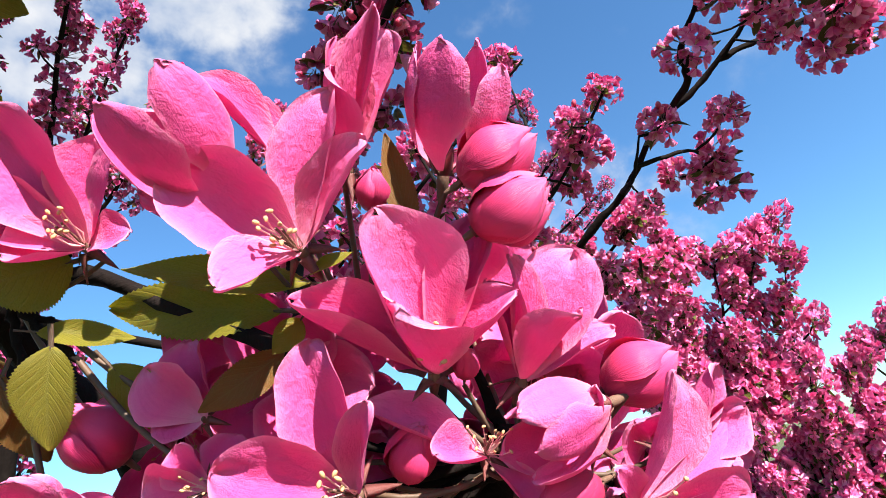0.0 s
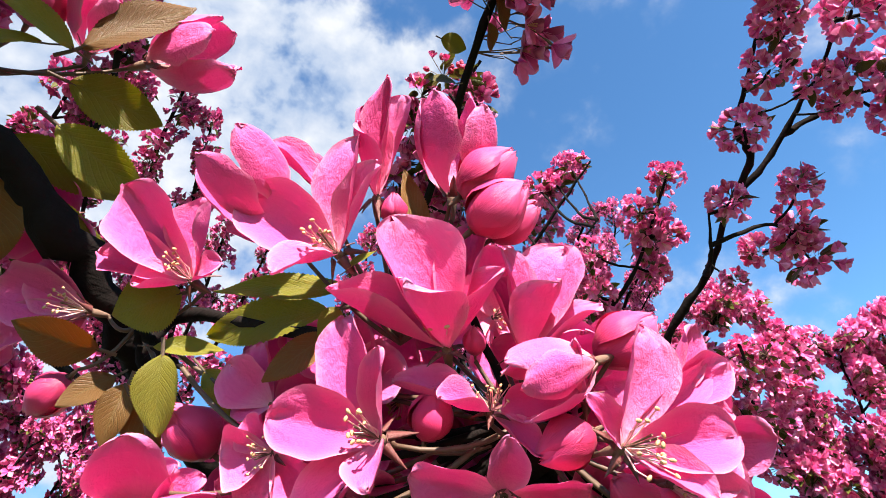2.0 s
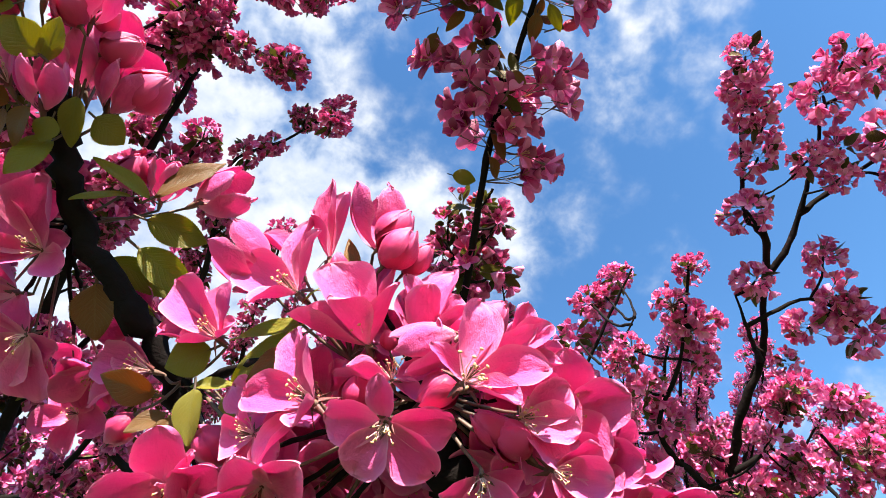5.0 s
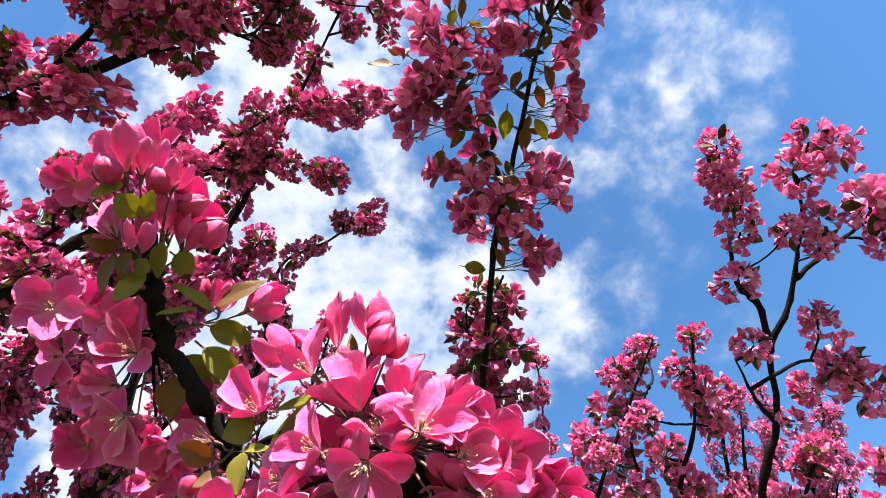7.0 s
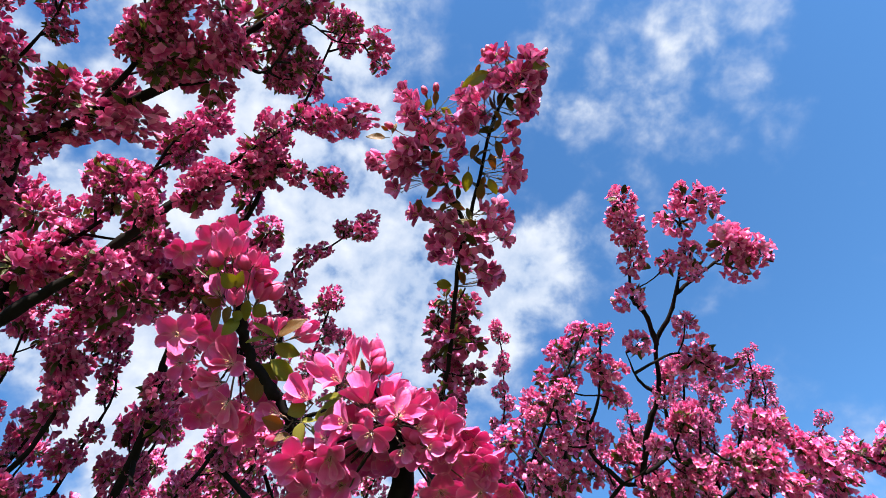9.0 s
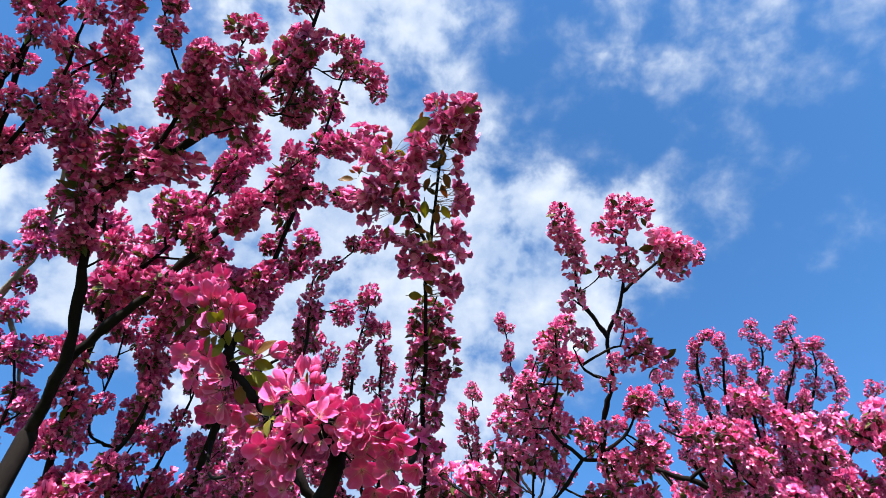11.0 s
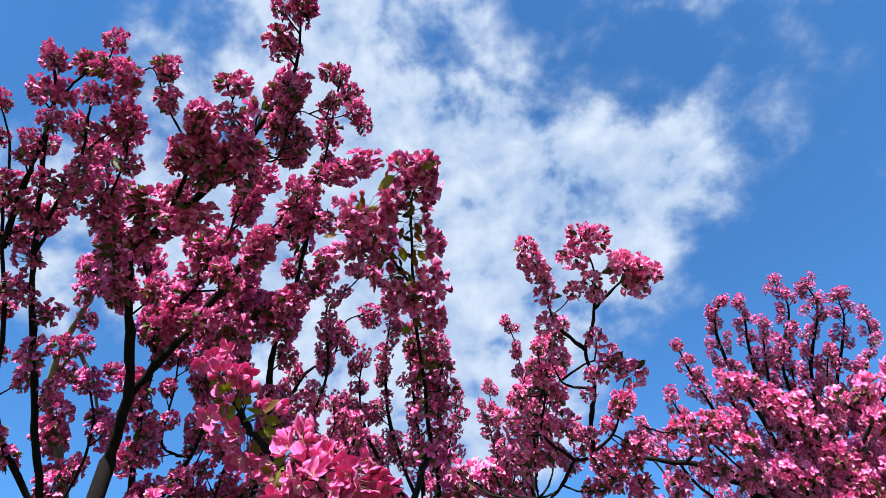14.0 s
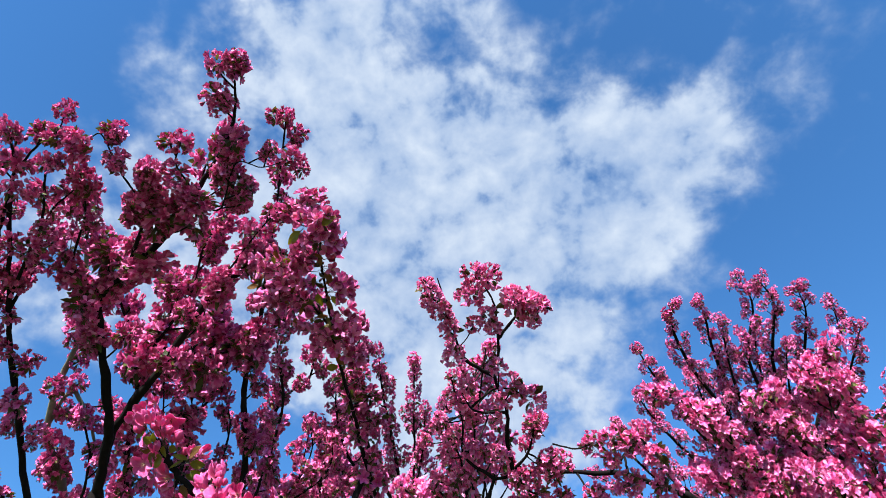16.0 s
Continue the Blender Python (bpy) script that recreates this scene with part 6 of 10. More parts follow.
small_flower(old_tree, (0.2392, 0.1006, 2.3546), (-0.18, -0.63, 0.76), 0.0187, (0.241, 0.109, 2.326), 2)
small_flower(old_tree, (0.2361, 0.0819, 2.3093), (0.27, -0.95, 0.13), 0.0202, (0.241, 0.109, 2.326), 2)
small_flower(old_tree, (0.2096, 0.1096, 2.3376), (-0.83, -0.5, 0.26), 0.0188, (0.24, 0.118, 2.323), 3)
small_flower(old_tree, (0.2192, 0.1103, 2.3423), (-0.84, -0.46, -0.28), 0.0206, (0.24, 0.118, 2.323), 4)
small_flower(old_tree, (0.2048, 0.1079, 2.3044), (-0.54, -0.72, -0.44), 0.0195, (0.24, 0.118, 2.323), 1)
small_flower(old_tree, (0.2015, 0.1211, 2.3322), (-0.67, -0.43, -0.6), 0.0213, (0.239, 0.128, 2.32), 2)
small_flower(old_tree, (0.1947, 0.1212, 2.3471), (-0.74, 0.33, 0.59), 0.0216, (0.239, 0.128, 2.32), 4)
small_flower(old_tree, (0.2498, 0.1009, 2.3298), (0.13, -0.78, -0.61), 0.0209, (0.241, 0.109, 2.326), 4)
small_flower(old_tree, (0.2476, 0.1055, 2.3457), (-0.07, -0.88, -0.47), 0.0185, (0.241, 0.109, 2.326), 0)
small_flower(old_tree, (0.2619, 0.0895, 2.3305), (0.11, -0.85, -0.51), 0.0224, (0.241, 0.1, 2.329), 4)
small_flower(old_tree, (0.2678, 0.0996, 2.3452), (0.97, 0.13, 0.19), 0.0189, (0.241, 0.1, 2.329), 3)
small_flower(old_tree, (0.2651, 0.0689, 2.311), (0.17, -0.8, -0.57), 0.0187, (0.241, 0.1, 2.329), 3)
small_flower(old_tree, (0.2589, 0.115, 2.3236), (0.75, -0.4, -0.52), 0.0223, (0.239, 0.128, 2.32), 0)
small_flower(old_tree, (0.2527, 0.1166, 2.335), (0.35, -0.94, 0.05), 0.0210, (0.239, 0.128, 2.32), 0)
small_flower(old_tree, (0.2433, 0.1175, 2.2973), (0.16, -0.81, -0.56), 0.0206, (0.239, 0.128, 2.32), 4)
small_flower(old_tree, (0.2725, 0.1213, 2.3239), (0.73, -0.51, -0.45), 0.0221, (0.239, 0.128, 2.32), 1)
small_flower(old_tree, (0.2709, 0.1248, 2.3421), (0.92, -0.19, 0.34), 0.0213, (0.239, 0.128, 2.32), 0)
small_flower(old_tree, (0.2089, 0.1302, 2.321), (-0.77, -0.4, -0.5), 0.0215, (0.238, 0.146, 2.314), 2)
small_flower(old_tree, (0.2231, 0.1426, 2.3294), (-0.19, 0.32, 0.93), 0.0223, (0.238, 0.146, 2.314), 3)
small_flower(old_tree, (0.1997, 0.1374, 2.3112), (-0.83, -0.43, -0.36), 0.0189, (0.238, 0.146, 2.314), 1)
small_flower(old_tree, (0.2348, 0.126, 2.3241), (0.03, -0.76, -0.65), 0.0224, (0.239, 0.137, 2.317), 2)
small_flower(old_tree, (0.2418, 0.1289, 2.3402), (-0.05, -0.72, 0.7), 0.0184, (0.239, 0.137, 2.317), 1)
small_flower(old_tree, (0.2423, 0.1259, 2.3009), (0, -0.61, -0.79), 0.0207, (0.239, 0.137, 2.317), 2)
small_flower(old_tree, (0.2509, 0.1344, 2.3236), (0.89, -0.43, -0.17), 0.0187, (0.239, 0.137, 2.317), 1)
small_flower(old_tree, (0.2543, 0.1515, 2.3355), (0.34, 0.92, -0.2), 0.0187, (0.239, 0.137, 2.317), 0)
small_flower(old_tree, (0.2801, 0.1487, 2.3069), (0.39, -0.89, -0.25), 0.0210, (0.238, 0.168, 2.306), 4)
small_flower(old_tree, (0.2905, 0.147, 2.3212), (0.93, -0.33, -0.14), 0.0187, (0.238, 0.168, 2.306), 2)
small_flower(old_tree, (0.2641, 0.1381, 2.2924), (0.6, -0.41, -0.68), 0.0192, (0.238, 0.168, 2.306), 4)
small_flower(old_tree, (0.2905, 0.1417, 2.306), (0.87, -0.32, -0.39), 0.0193, (0.238, 0.146, 2.314), 0)
small_flower(old_tree, (0.2904, 0.1557, 2.3183), (0.92, -0.39, 0.03), 0.0202, (0.238, 0.146, 2.314), 2)
small_flower(old_tree, (0.2886, 0.1397, 2.2793), (0.82, 0.1, -0.56), 0.0213, (0.238, 0.146, 2.314), 2)
small_flower(old_tree, (0.2757, 0.1614, 2.2952), (0.45, -0.75, -0.49), 0.0216, (0.238, 0.18, 2.302), 4)
small_flower(old_tree, (0.2854, 0.1775, 2.3059), (0.96, 0.08, 0.26), 0.0207, (0.238, 0.18, 2.302), 2)
small_flower(old_tree, (0.2885, 0.16, 2.2999), (0.75, -0.49, -0.44), 0.0181, (0.238, 0.18, 2.302), 1)
small_flower(old_tree, (0.2914, 0.1605, 2.313), (0.75, -0.27, 0.61), 0.0192, (0.238, 0.18, 2.302), 0)
small_flower(old_tree, (0.2946, 0.1467, 2.2888), (0.61, -0.5, -0.61), 0.0202, (0.238, 0.18, 2.302), 0)
small_flower(old_tree, (0.2396, -0.1821, 2.4087), (-0.75, -0.66, -0.04), 0.0195, (0.28, -0.148, 2.386), 2)
small_flower(old_tree, (0.2428, -0.1739, 2.4346), (-0.68, -0.42, 0.6), 0.0201, (0.28, -0.148, 2.386), 3)
small_flower(old_tree, (0.2396, -0.1735, 2.3935), (-0.69, -0.56, -0.45), 0.0183, (0.28, -0.148, 2.386), 1)
small_flower(old_tree, (0.2631, -0.1862, 2.4072), (-0.97, -0.21, 0.11), 0.0224, (0.289, -0.163, 2.383), 3)
small_flower(old_tree, (0.2607, -0.1777, 2.4145), (-0.43, -0.77, 0.47), 0.0215, (0.289, -0.163, 2.383), 1)
small_flower(old_tree, (0.2834, -0.1918, 2.3793), (-0.29, -0.76, -0.58), 0.0218, (0.292, -0.169, 2.382), 3)
small_flower(old_tree, (0.3004, -0.1855, 2.3978), (0.33, -0.94, 0.04), 0.0219, (0.292, -0.169, 2.382), 1)
small_flower(old_tree, (0.2865, -0.1943, 2.3678), (0.1, -0.99, -0.04), 0.0215, (0.292, -0.169, 2.382), 3)
small_flower(old_tree, (0.298, -0.1778, 2.3859), (0.52, -0.85, 0.14), 0.0190, (0.292, -0.169, 2.382), 1)
small_flower(old_tree, (0.3088, -0.175, 2.4037), (0.59, -0.69, -0.42), 0.0195, (0.292, -0.169, 2.382), 3)
small_flower(old_tree, (0.2913, -0.183, 2.3751), (-0.19, -0.93, 0.33), 0.0206, (0.292, -0.169, 2.382), 1)
small_flower(old_tree, (0.3057, -0.1631, 2.3828), (0.42, -0.55, -0.72), 0.0204, (0.289, -0.163, 2.383), 0)
small_flower(old_tree, (0.3017, -0.1643, 2.3957), (0.88, 0.03, 0.46), 0.0208, (0.289, -0.163, 2.383), 3)
small_flower(old_tree, (0.2994, -0.1501, 2.3801), (0.79, 0.1, -0.61), 0.0211, (0.282, -0.151, 2.386), 2)
small_flower(old_tree, (0.3084, -0.1544, 2.3916), (0.98, 0.19, -0.01), 0.0219, (0.282, -0.151, 2.386), 4)
small_flower(old_tree, (0.2846, -0.159, 2.3651), (0.48, -0.4, -0.78), 0.0219, (0.282, -0.151, 2.386), 1)
small_flower(old_tree, (0.1284, -0.0814, 2.4123), (-0.81, -0.57, -0.15), 0.0193, (0.161, -0.07, 2.394), 4)
small_flower(old_tree, (0.1395, -0.085, 2.4339), (-0.75, -0.66, -0.03), 0.0221, (0.161, -0.07, 2.394), 1)
small_flower(old_tree, (0.1726, -0.0539, 2.3951), (0.45, -0.7, -0.55), 0.0181, (0.158, -0.046, 2.393), 2)
small_flower(old_tree, (0.1656, -0.0417, 2.3999), (0.21, 0.6, 0.77), 0.0192, (0.158, -0.046, 2.393), 1)
small_flower(old_tree, (0.1639, -0.0629, 2.3715), (0.5, -0.86, 0.03), 0.0194, (0.158, -0.046, 2.393), 4)
small_flower(old_tree, (0.1516, -0.0449, 2.4006), (-0.1, -0.96, -0.25), 0.0200, (0.157, -0.034, 2.393), 4)
small_flower(old_tree, (0.1481, -0.0428, 2.4201), (-0.16, -0.7, 0.69), 0.0193, (0.157, -0.034, 2.393), 3)
small_flower(old_tree, (0.1314, -0.009, 2.3937), (-0.72, -0.46, -0.51), 0.0221, (0.168, -0.018, 2.388), 1)
small_flower(old_tree, (0.1247, 0.0042, 2.4012), (-0.72, 0.15, 0.68), 0.0225, (0.168, -0.018, 2.388), 0)
small_flower(old_tree, (0.1372, -0.0103, 2.3685), (-0.66, 0.22, -0.72), 0.0183, (0.168, -0.018, 2.388), 1)
small_flower(old_tree, (0.0995, 0.0126, 2.3792), (-0.86, 0.19, -0.47), 0.0190, (0.168, -0.018, 2.388), 0)
small_flower(old_tree, (0.0951, 0.0166, 2.4145), (-0.89, 0.2, 0.41), 0.0187, (0.168, -0.018, 2.388), 2)
small_flower(old_tree, (0.1749, -0.0036, 2.3772), (-0.39, -0.78, -0.49), 0.0182, (0.182, 0.004, 2.381), 4)
small_flower(old_tree, (0.1747, 0.0063, 2.3993), (-0.87, -0.01, 0.5), 0.0189, (0.182, 0.004, 2.381), 0)
small_flower(old_tree, (0.1652, -0.0095, 2.3711), (-0.59, -0.66, -0.46), 0.0202, (0.182, 0.004, 2.381), 0)
small_flower(old_tree, (0.2251, 0.1045, 2.3199), (-0.53, -0.67, -0.52), 0.0209, (0.24, 0.118, 2.323), 4)
small_flower(old_tree, (0.2234, 0.1151, 2.3419), (-0.79, -0.38, -0.49), 0.0182, (0.24, 0.118, 2.323), 1)
small_flower(old_tree, (0.2741, -0.1657, 2.3856), (-0.52, -0.82, 0.23), 0.0212, (0.282, -0.151, 2.386), 1)
small_flower(old_tree, (0.2879, -0.1583, 2.4031), (-0.51, -0.86, 0.03), 0.0188, (0.282, -0.151, 2.386), 1)
small_flower(old_tree, (0.2756, -0.1705, 2.3689), (0.3, -0.74, -0.6), 0.0222, (0.282, -0.151, 2.386), 3)
small_flower(old_tree, (0.2601, -0.1279, 2.4023), (-0.36, -0.83, -0.44), 0.0221, (0.267, -0.118, 2.388), 0)
small_flower(old_tree, (0.2586, -0.1301, 2.4202), (-0.34, -0.69, 0.63), 0.0191, (0.267, -0.118, 2.388), 4)
small_flower(old_tree, (0.2585, -0.1347, 2.3762), (-0.02, -0.98, -0.19), 0.0210, (0.267, -0.118, 2.388), 4)
small_flower(old_tree, (0.3084, -0.1965, 2.3864), (0.39, -0.89, 0.21), 0.0154, (0.2925, -0.1694, 2.3818), -1)
small_flower(old_tree, (0.2349, -0.1844, 2.4078), (-0.64, -0.7, 0.32), 0.0162, (0.2802, -0.1482, 2.3865), -1)
small_flower(old_tree, (0.2823, -0.089, 2.3756), (0.92, -0.31, -0.22), 0.0167, (0.259, -0.0873, 2.3852), -1)
small_flower(old_tree, (0.2744, -0.059, 2.3706), (0.87, -0.48, -0.12), 0.0154, (0.2533, -0.0527, 2.3774), -1)
small_flower(old_tree, (0.2815, 0.0158, 2.3444), (0.89, -0.45, -0.13), 0.0173, (0.2473, 0.0245, 2.3526), -1)
small_flower(old_tree, (0.2633, 0.1344, 2.3093), (0.82, -0.57, -0.06), 0.0152, (0.2378, 0.1464, 2.3141), -1)
small_flower(old_tree, (0.1013, -0.044, 2.4035), (-0.91, -0.37, 0.2), 0.0169, (0.1569, -0.0344, 2.3933), -1)
small_flower(old_tree, (0.2942, -0.1841, 2.3831), (0.12, -0.95, 0.29), 0.0158, (0.2925, -0.1694, 2.3818), -1)
small_flower(old_tree, (0.2567, -0.1849, 2.3965), (-0.63, -0.71, 0.32), 0.0160, (0.2872, -0.1603, 2.3838), -1)
small_flower(old_tree, (0.2301, -0.1775, 2.409), (-0.65, -0.69, 0.32), 0.0168, (0.2767, -0.1422, 2.3878), -1)
small_flower(old_tree, (0.1439, -0.1055, 2.4032), (-0.5, -0.8, 0.34), 0.0156, (0.1622, -0.0824, 2.3937), -1)
small_flower(old_tree, (0.1587, -0.1116, 2.4033), (-0.12, -0.93, 0.34), 0.0163, (0.1622, -0.0824, 2.3937), -1)
leaf(old_tree, (0.2329, -0.158, 2.3937), (0.194, -0.1362, 2.384), (-0.41, -0.49, -0.77), False, wide=0.45)
leaf(old_tree, (0.219, -0.1672, 2.4011), (0.2131, -0.15, 2.3979), (-0.13, -0.54, -0.83), True, wide=0.42)
leaf(old_tree, (0.308, -0.1877, 2.3833), (0.3251, -0.1854, 2.381), (-0.38, -0.82, -0.44), True, wide=0.43)
leaf(old_tree, (0.285, -0.1807, 2.3746), (0.3188, -0.1915, 2.3769), (-0.22, -0.76, -0.61), False, wide=0.59)
leaf(old_tree, (0.1506, -0.1027, 2.3959), (0.1473, -0.0832, 2.3893), (-0.28, -0.49, -0.83), False, wide=0.50)
leaf(old_tree, (0.1573, -0.1162, 2.3976), (0.1604, -0.0949, 2.3911), (0.02, -0.87, -0.49), True, wide=0.53)
leaf(old_tree, (0.1697, -0.0918, 2.3901), (0.1903, -0.0853, 2.3891), (-0.26, -0.39, -0.88), False, wide=0.52)
leaf(old_tree, (0.0928, -0.0415, 2.3959), (0.0801, -0.0469, 2.3948), (-0.54, -0.24, -0.8), True, wide=0.50)
leaf(old_tree, (0.0895, -0.0313, 2.3895), (0.0586, -0.029, 2.392), (-0.16, -0.82, -0.54), True, wide=0.44)
leaf(old_tree, (0.0999, -0.0386, 2.3935), (0.1042, -0.0545, 2.407), (-0.4, -0.23, -0.89), True, wide=0.43)
leaf(old_tree, (0.2206, -0.0816, 2.3834), (0.215, -0.0607, 2.3792), (-0.12, -0.82, -0.56), True, wide=0.44)
leaf(old_tree, (0.2632, -0.061, 2.3659), (0.2758, -0.0397, 2.3496), (0.15, -0.69, -0.71), True, wide=0.58)
leaf(old_tree, (0.2363, -0.0495, 2.3686), (0.2262, -0.0293, 2.3541), (-0.38, -0.74, -0.55), True, wide=0.50)
leaf(old_tree, (0.26, -0.0372, 2.3683), (0.27, -0.0148, 2.3555), (-0.41, -0.65, -0.64), True, wide=0.51)
leaf(old_tree, (0.2286, -0.0042, 2.3622), (0.2302, 0.0283, 2.3507), (-0.11, -0.76, -0.65), False, wide=0.56)
leaf(old_tree, (0.2528, 0.0098, 2.3503), (0.2531, 0.0363, 2.3377), (-0.2, -0.8, -0.57), True, wide=0.59)
leaf(old_tree, (0.262, -0.0012, 2.3498), (0.2787, 0.0193, 2.3376), (-0.21, -0.54, -0.82), False, wide=0.43)
leaf(old_tree, (0.2548, -0.004, 2.3522), (0.2523, 0.0167, 2.3481), (0, -0.41, -0.91), True, wide=0.50)
leaf(old_tree, (0.1594, 0.0538, 2.3565), (0.1543, 0.0746, 2.3435), (-0.24, -0.49, -0.84), True, wide=0.58)
leaf(old_tree, (0.2102, 0.0542, 2.35), (0.2377, 0.0571, 2.3497), (0.16, -0.65, -0.74), True, wide=0.44)
leaf(old_tree, (0.2372, 0.0659, 2.3267), (0.2546, 0.0737, 2.316), (-0.55, -0.62, -0.55), True, wide=0.50)
leaf(old_tree, (0.2365, 0.1512, 2.3022), (0.2536, 0.1712, 2.295), (0.22, -0.55, -0.8), True, wide=0.56)
leaf(old_tree, (0.2041, 0.1801, 2.304), (0.2315, 0.1809, 2.3044), (-0.05, -0.64, -0.77), False, wide=0.56)
leaf(old_tree, (0.2441, -0.1754, 2.4017), (0.2364, -0.192, 2.4177), (-0.1, -0.63, -0.77), True, wide=0.59)
leaf(old_tree, (0.2563, -0.174, 2.3949), (0.2749, -0.1837, 2.3941), (-0.53, -0.73, -0.43), False, wide=0.53)
leaf(old_tree, (0.1408, 0.0148, 2.3754), (0.152, 0.0186, 2.3682), (0.14, -0.81, -0.58), True, wide=0.51)
leaf(old_tree, (0.2489, -0.0187, 2.3627), (0.2326, -0.0269, 2.3694), (0.16, -0.83, -0.54), True, wide=0.52)
leaf(old_tree, (0.2559, -0.029, 2.3624), (0.273, -0.0364, 2.3672), (0.01, -0.8, -0.6), True, wide=0.50)
leaf(old_tree, (0.2639, -0.0946, 2.3738), (0.2563, -0.0778, 2.3638), (-0.2, -0.35, -0.92), True, wide=0.45)
leaf(old_tree, (0.2509, -0.1047, 2.3779), (0.267, -0.0943, 2.3695), (-0.05, -0.57, -0.82), True, wide=0.45)
leaf(old_tree, (0.1802, -0.0238, 2.3743), (0.1632, -0.0129, 2.3709), (-0.51, -0.66, -0.56), True, wide=0.53)
leaf(old_tree, (0.1836, 0.0285, 2.3627), (0.1673, 0.0475, 2.3549), (0.1, -0.87, -0.49), True, wide=0.54)
leaf(old_tree, (0.2005, 0.0513, 2.3516), (0.1935, 0.0696, 2.3451), (-0.32, -0.7, -0.64), True, wide=0.48)
leaf(old_tree, (0.2328, 0.1285, 2.308), (0.2527, 0.1455, 2.2914), (-0.05, -0.83, -0.55), True, wide=0.54)
small_flower(old_tree, (0.2612, -0.1015, 2.3929), (-0.8, -0.6, -0.01), 0.0259, (0.26, -0.092, 2.386), -2)
small_flower(old_tree, (0.1478, -0.057, 2.3855), (0.66, -0.7, 0.27), 0.0225, (0.159, -0.05, 2.393), -2)
small_flower(old_tree, (0.2196, 0.0448, 2.3574), (0.04, -0.91, 0.42), 0.0229, (0.211, 0.045, 2.363), -2)
small_flower(old_tree, (0.2348, 0.0833, 2.3384), (0.38, 0.64, -0.66), 0.0278, (0.239, 0.081, 2.337), -2)
small_flower(old_tree, (0.1978, 0.0464, 2.354), (0.2, -0.97, 0.15), 0.0202, (0.207, 0.04, 2.366), -2)
small_flower(old_tree, (0.2244, 0.065, 2.344), (-1, -0.08, 0.06), 0.0226, (0.225, 0.063, 2.35), -2)
small_flower(old_tree, (0.2546, 0.0222, 2.3476), (-0.7, -0.56, 0.45), 0.0281, (0.247, 0.034, 2.349), -2)
small_flower(old_tree, (0.2463, 0.0908, 2.3335), (0.29, -0.95, 0.12), 0.0230, (0.242, 0.09, 2.332), -2)
small_flower(old_tree, (0.278, -0.1484, 2.3857), (-0.83, 0.42, -0.36), 0.0247, (0.271, -0.133, 2.39), -2)
small_flower(old_tree, (0.2629, -0.1333, 2.389), (-0.41, 0.75, -0.52), 0.0271, (0.271, -0.133, 2.39), -2)
small_flower(old_tree, (0.1681, -0.0866, 2.3932), (-0.71, 0.48, -0.51), 0.0275, (0.162, -0.078, 2.394), -2)
small_flower(old_tree, (0.2569, 0.0136, 2.3566), (0.98, 0.04, -0.22), 0.0257, (0.249, 0.005, 2.359), -2)
small_flower(old_tree, (0.1516, -0.0574, 2.3888), (0.29, 0.88, -0.38), 0.0255, (0.158, -0.046, 2.393), -2)
small_flower(old_tree, (0.2346, 0.0918, 2.3247), (0.78, 0.21, -0.59), 0.0276, (0.242, 0.09, 2.332), -2)
small_flower(old_tree, (0.2517, -0.019, 2.3619), (-0.9, -0.33, 0.28), 0.0268, (0.251, -0.024, 2.368), -2)
small_flower(old_tree, (0.2449, 0.0679, 2.3339), (-0.92, 0.33, -0.2), 0.0296, (0.244, 0.072, 2.338), -2)
small_flower(old_tree, (0.2502, -0.0592, 2.3678), (0.45, 0.41, -0.79), 0.0218, (0.254, -0.062, 2.381), -2)
small_flower(old_tree, (0.202, 0.0507, 2.3653), (0.94, 0.16, -0.31), 0.0290, (0.207, 0.04, 2.366), -2)
small_flower(old_tree, (0.2314, 0.2101, 2.2923), (-0.99, -0.1, -0.07), 0.0272, (0.24, 0.205, 2.292), -2)
small_flower(old_tree, (0.2773, -0.145, 2.3857), (-0.96, -0.25, 0.12), 0.0269, (0.278, -0.145, 2.387), -2)
small_flower(old_tree, (0.2779, -0.1316, 2.3808), (0.91, -0.11, -0.39), 0.0293, (0.273, -0.136, 2.389), -2)
small_flower(old_tree, (0.1775, -0.01, 2.3771), (0.82, -0.54, 0.2), 0.0232, (0.182, 0.004, 2.381), -2)
small_flower(old_tree, (0.2902, -0.1495, 2.3727), (0.6, -0.8, -0.02), 0.0234, (0.284, -0.154, 2.385), -2)
small_flower(old_tree, (0.2392, -0.0267, 2.3735), (0.62, -0.78, -0.09), 0.0279, (0.251, -0.024, 2.368), -2)
small_flower(old_tree, (0.2394, 0.1027, 2.3325), (0.12, -0.99, 0.04), 0.0204, (0.241, 0.1, 2.329), -2)
small_flower(old_tree, (0.2097, 0.039, 2.367), (-0.7, -0.71, 0.08), 0.0292, (0.211, 0.045, 2.363), -2)
small_flower(old_tree, (0.1603, -0.0254, 2.3773), (-0.64, -0.68, 0.36), 0.0293, (0.161, -0.029, 2.392), -2)
small_flower(old_tree, (0.2484, -0.0747, 2.374), (0.56, -0.83, -0.03), 0.0220, (0.255, -0.072, 2.384), -2)
small_flower(old_tree, (0.2439, 0.0954, 2.3285), (0.71, 0.51, -0.48), 0.0242, (0.242, 0.086, 2.333), -2)
small_flower(old_tree, (0.2495, 0.1173, 2.3213), (-0.77, 0.46, -0.44), 0.0234, (0.241, 0.109, 2.326), -2)
small_flower(old_tree, (0.2632, -0.0739, 2.3818), (-0.99, 0.14, 0.04), 0.0293, (0.256, -0.077, 2.384), -2)
small_flower(old_tree, (0.1776, 0.0127, 2.3806), (-0.38, -0.88, 0.3), 0.0238, (0.19, 0.015, 2.378), -2)
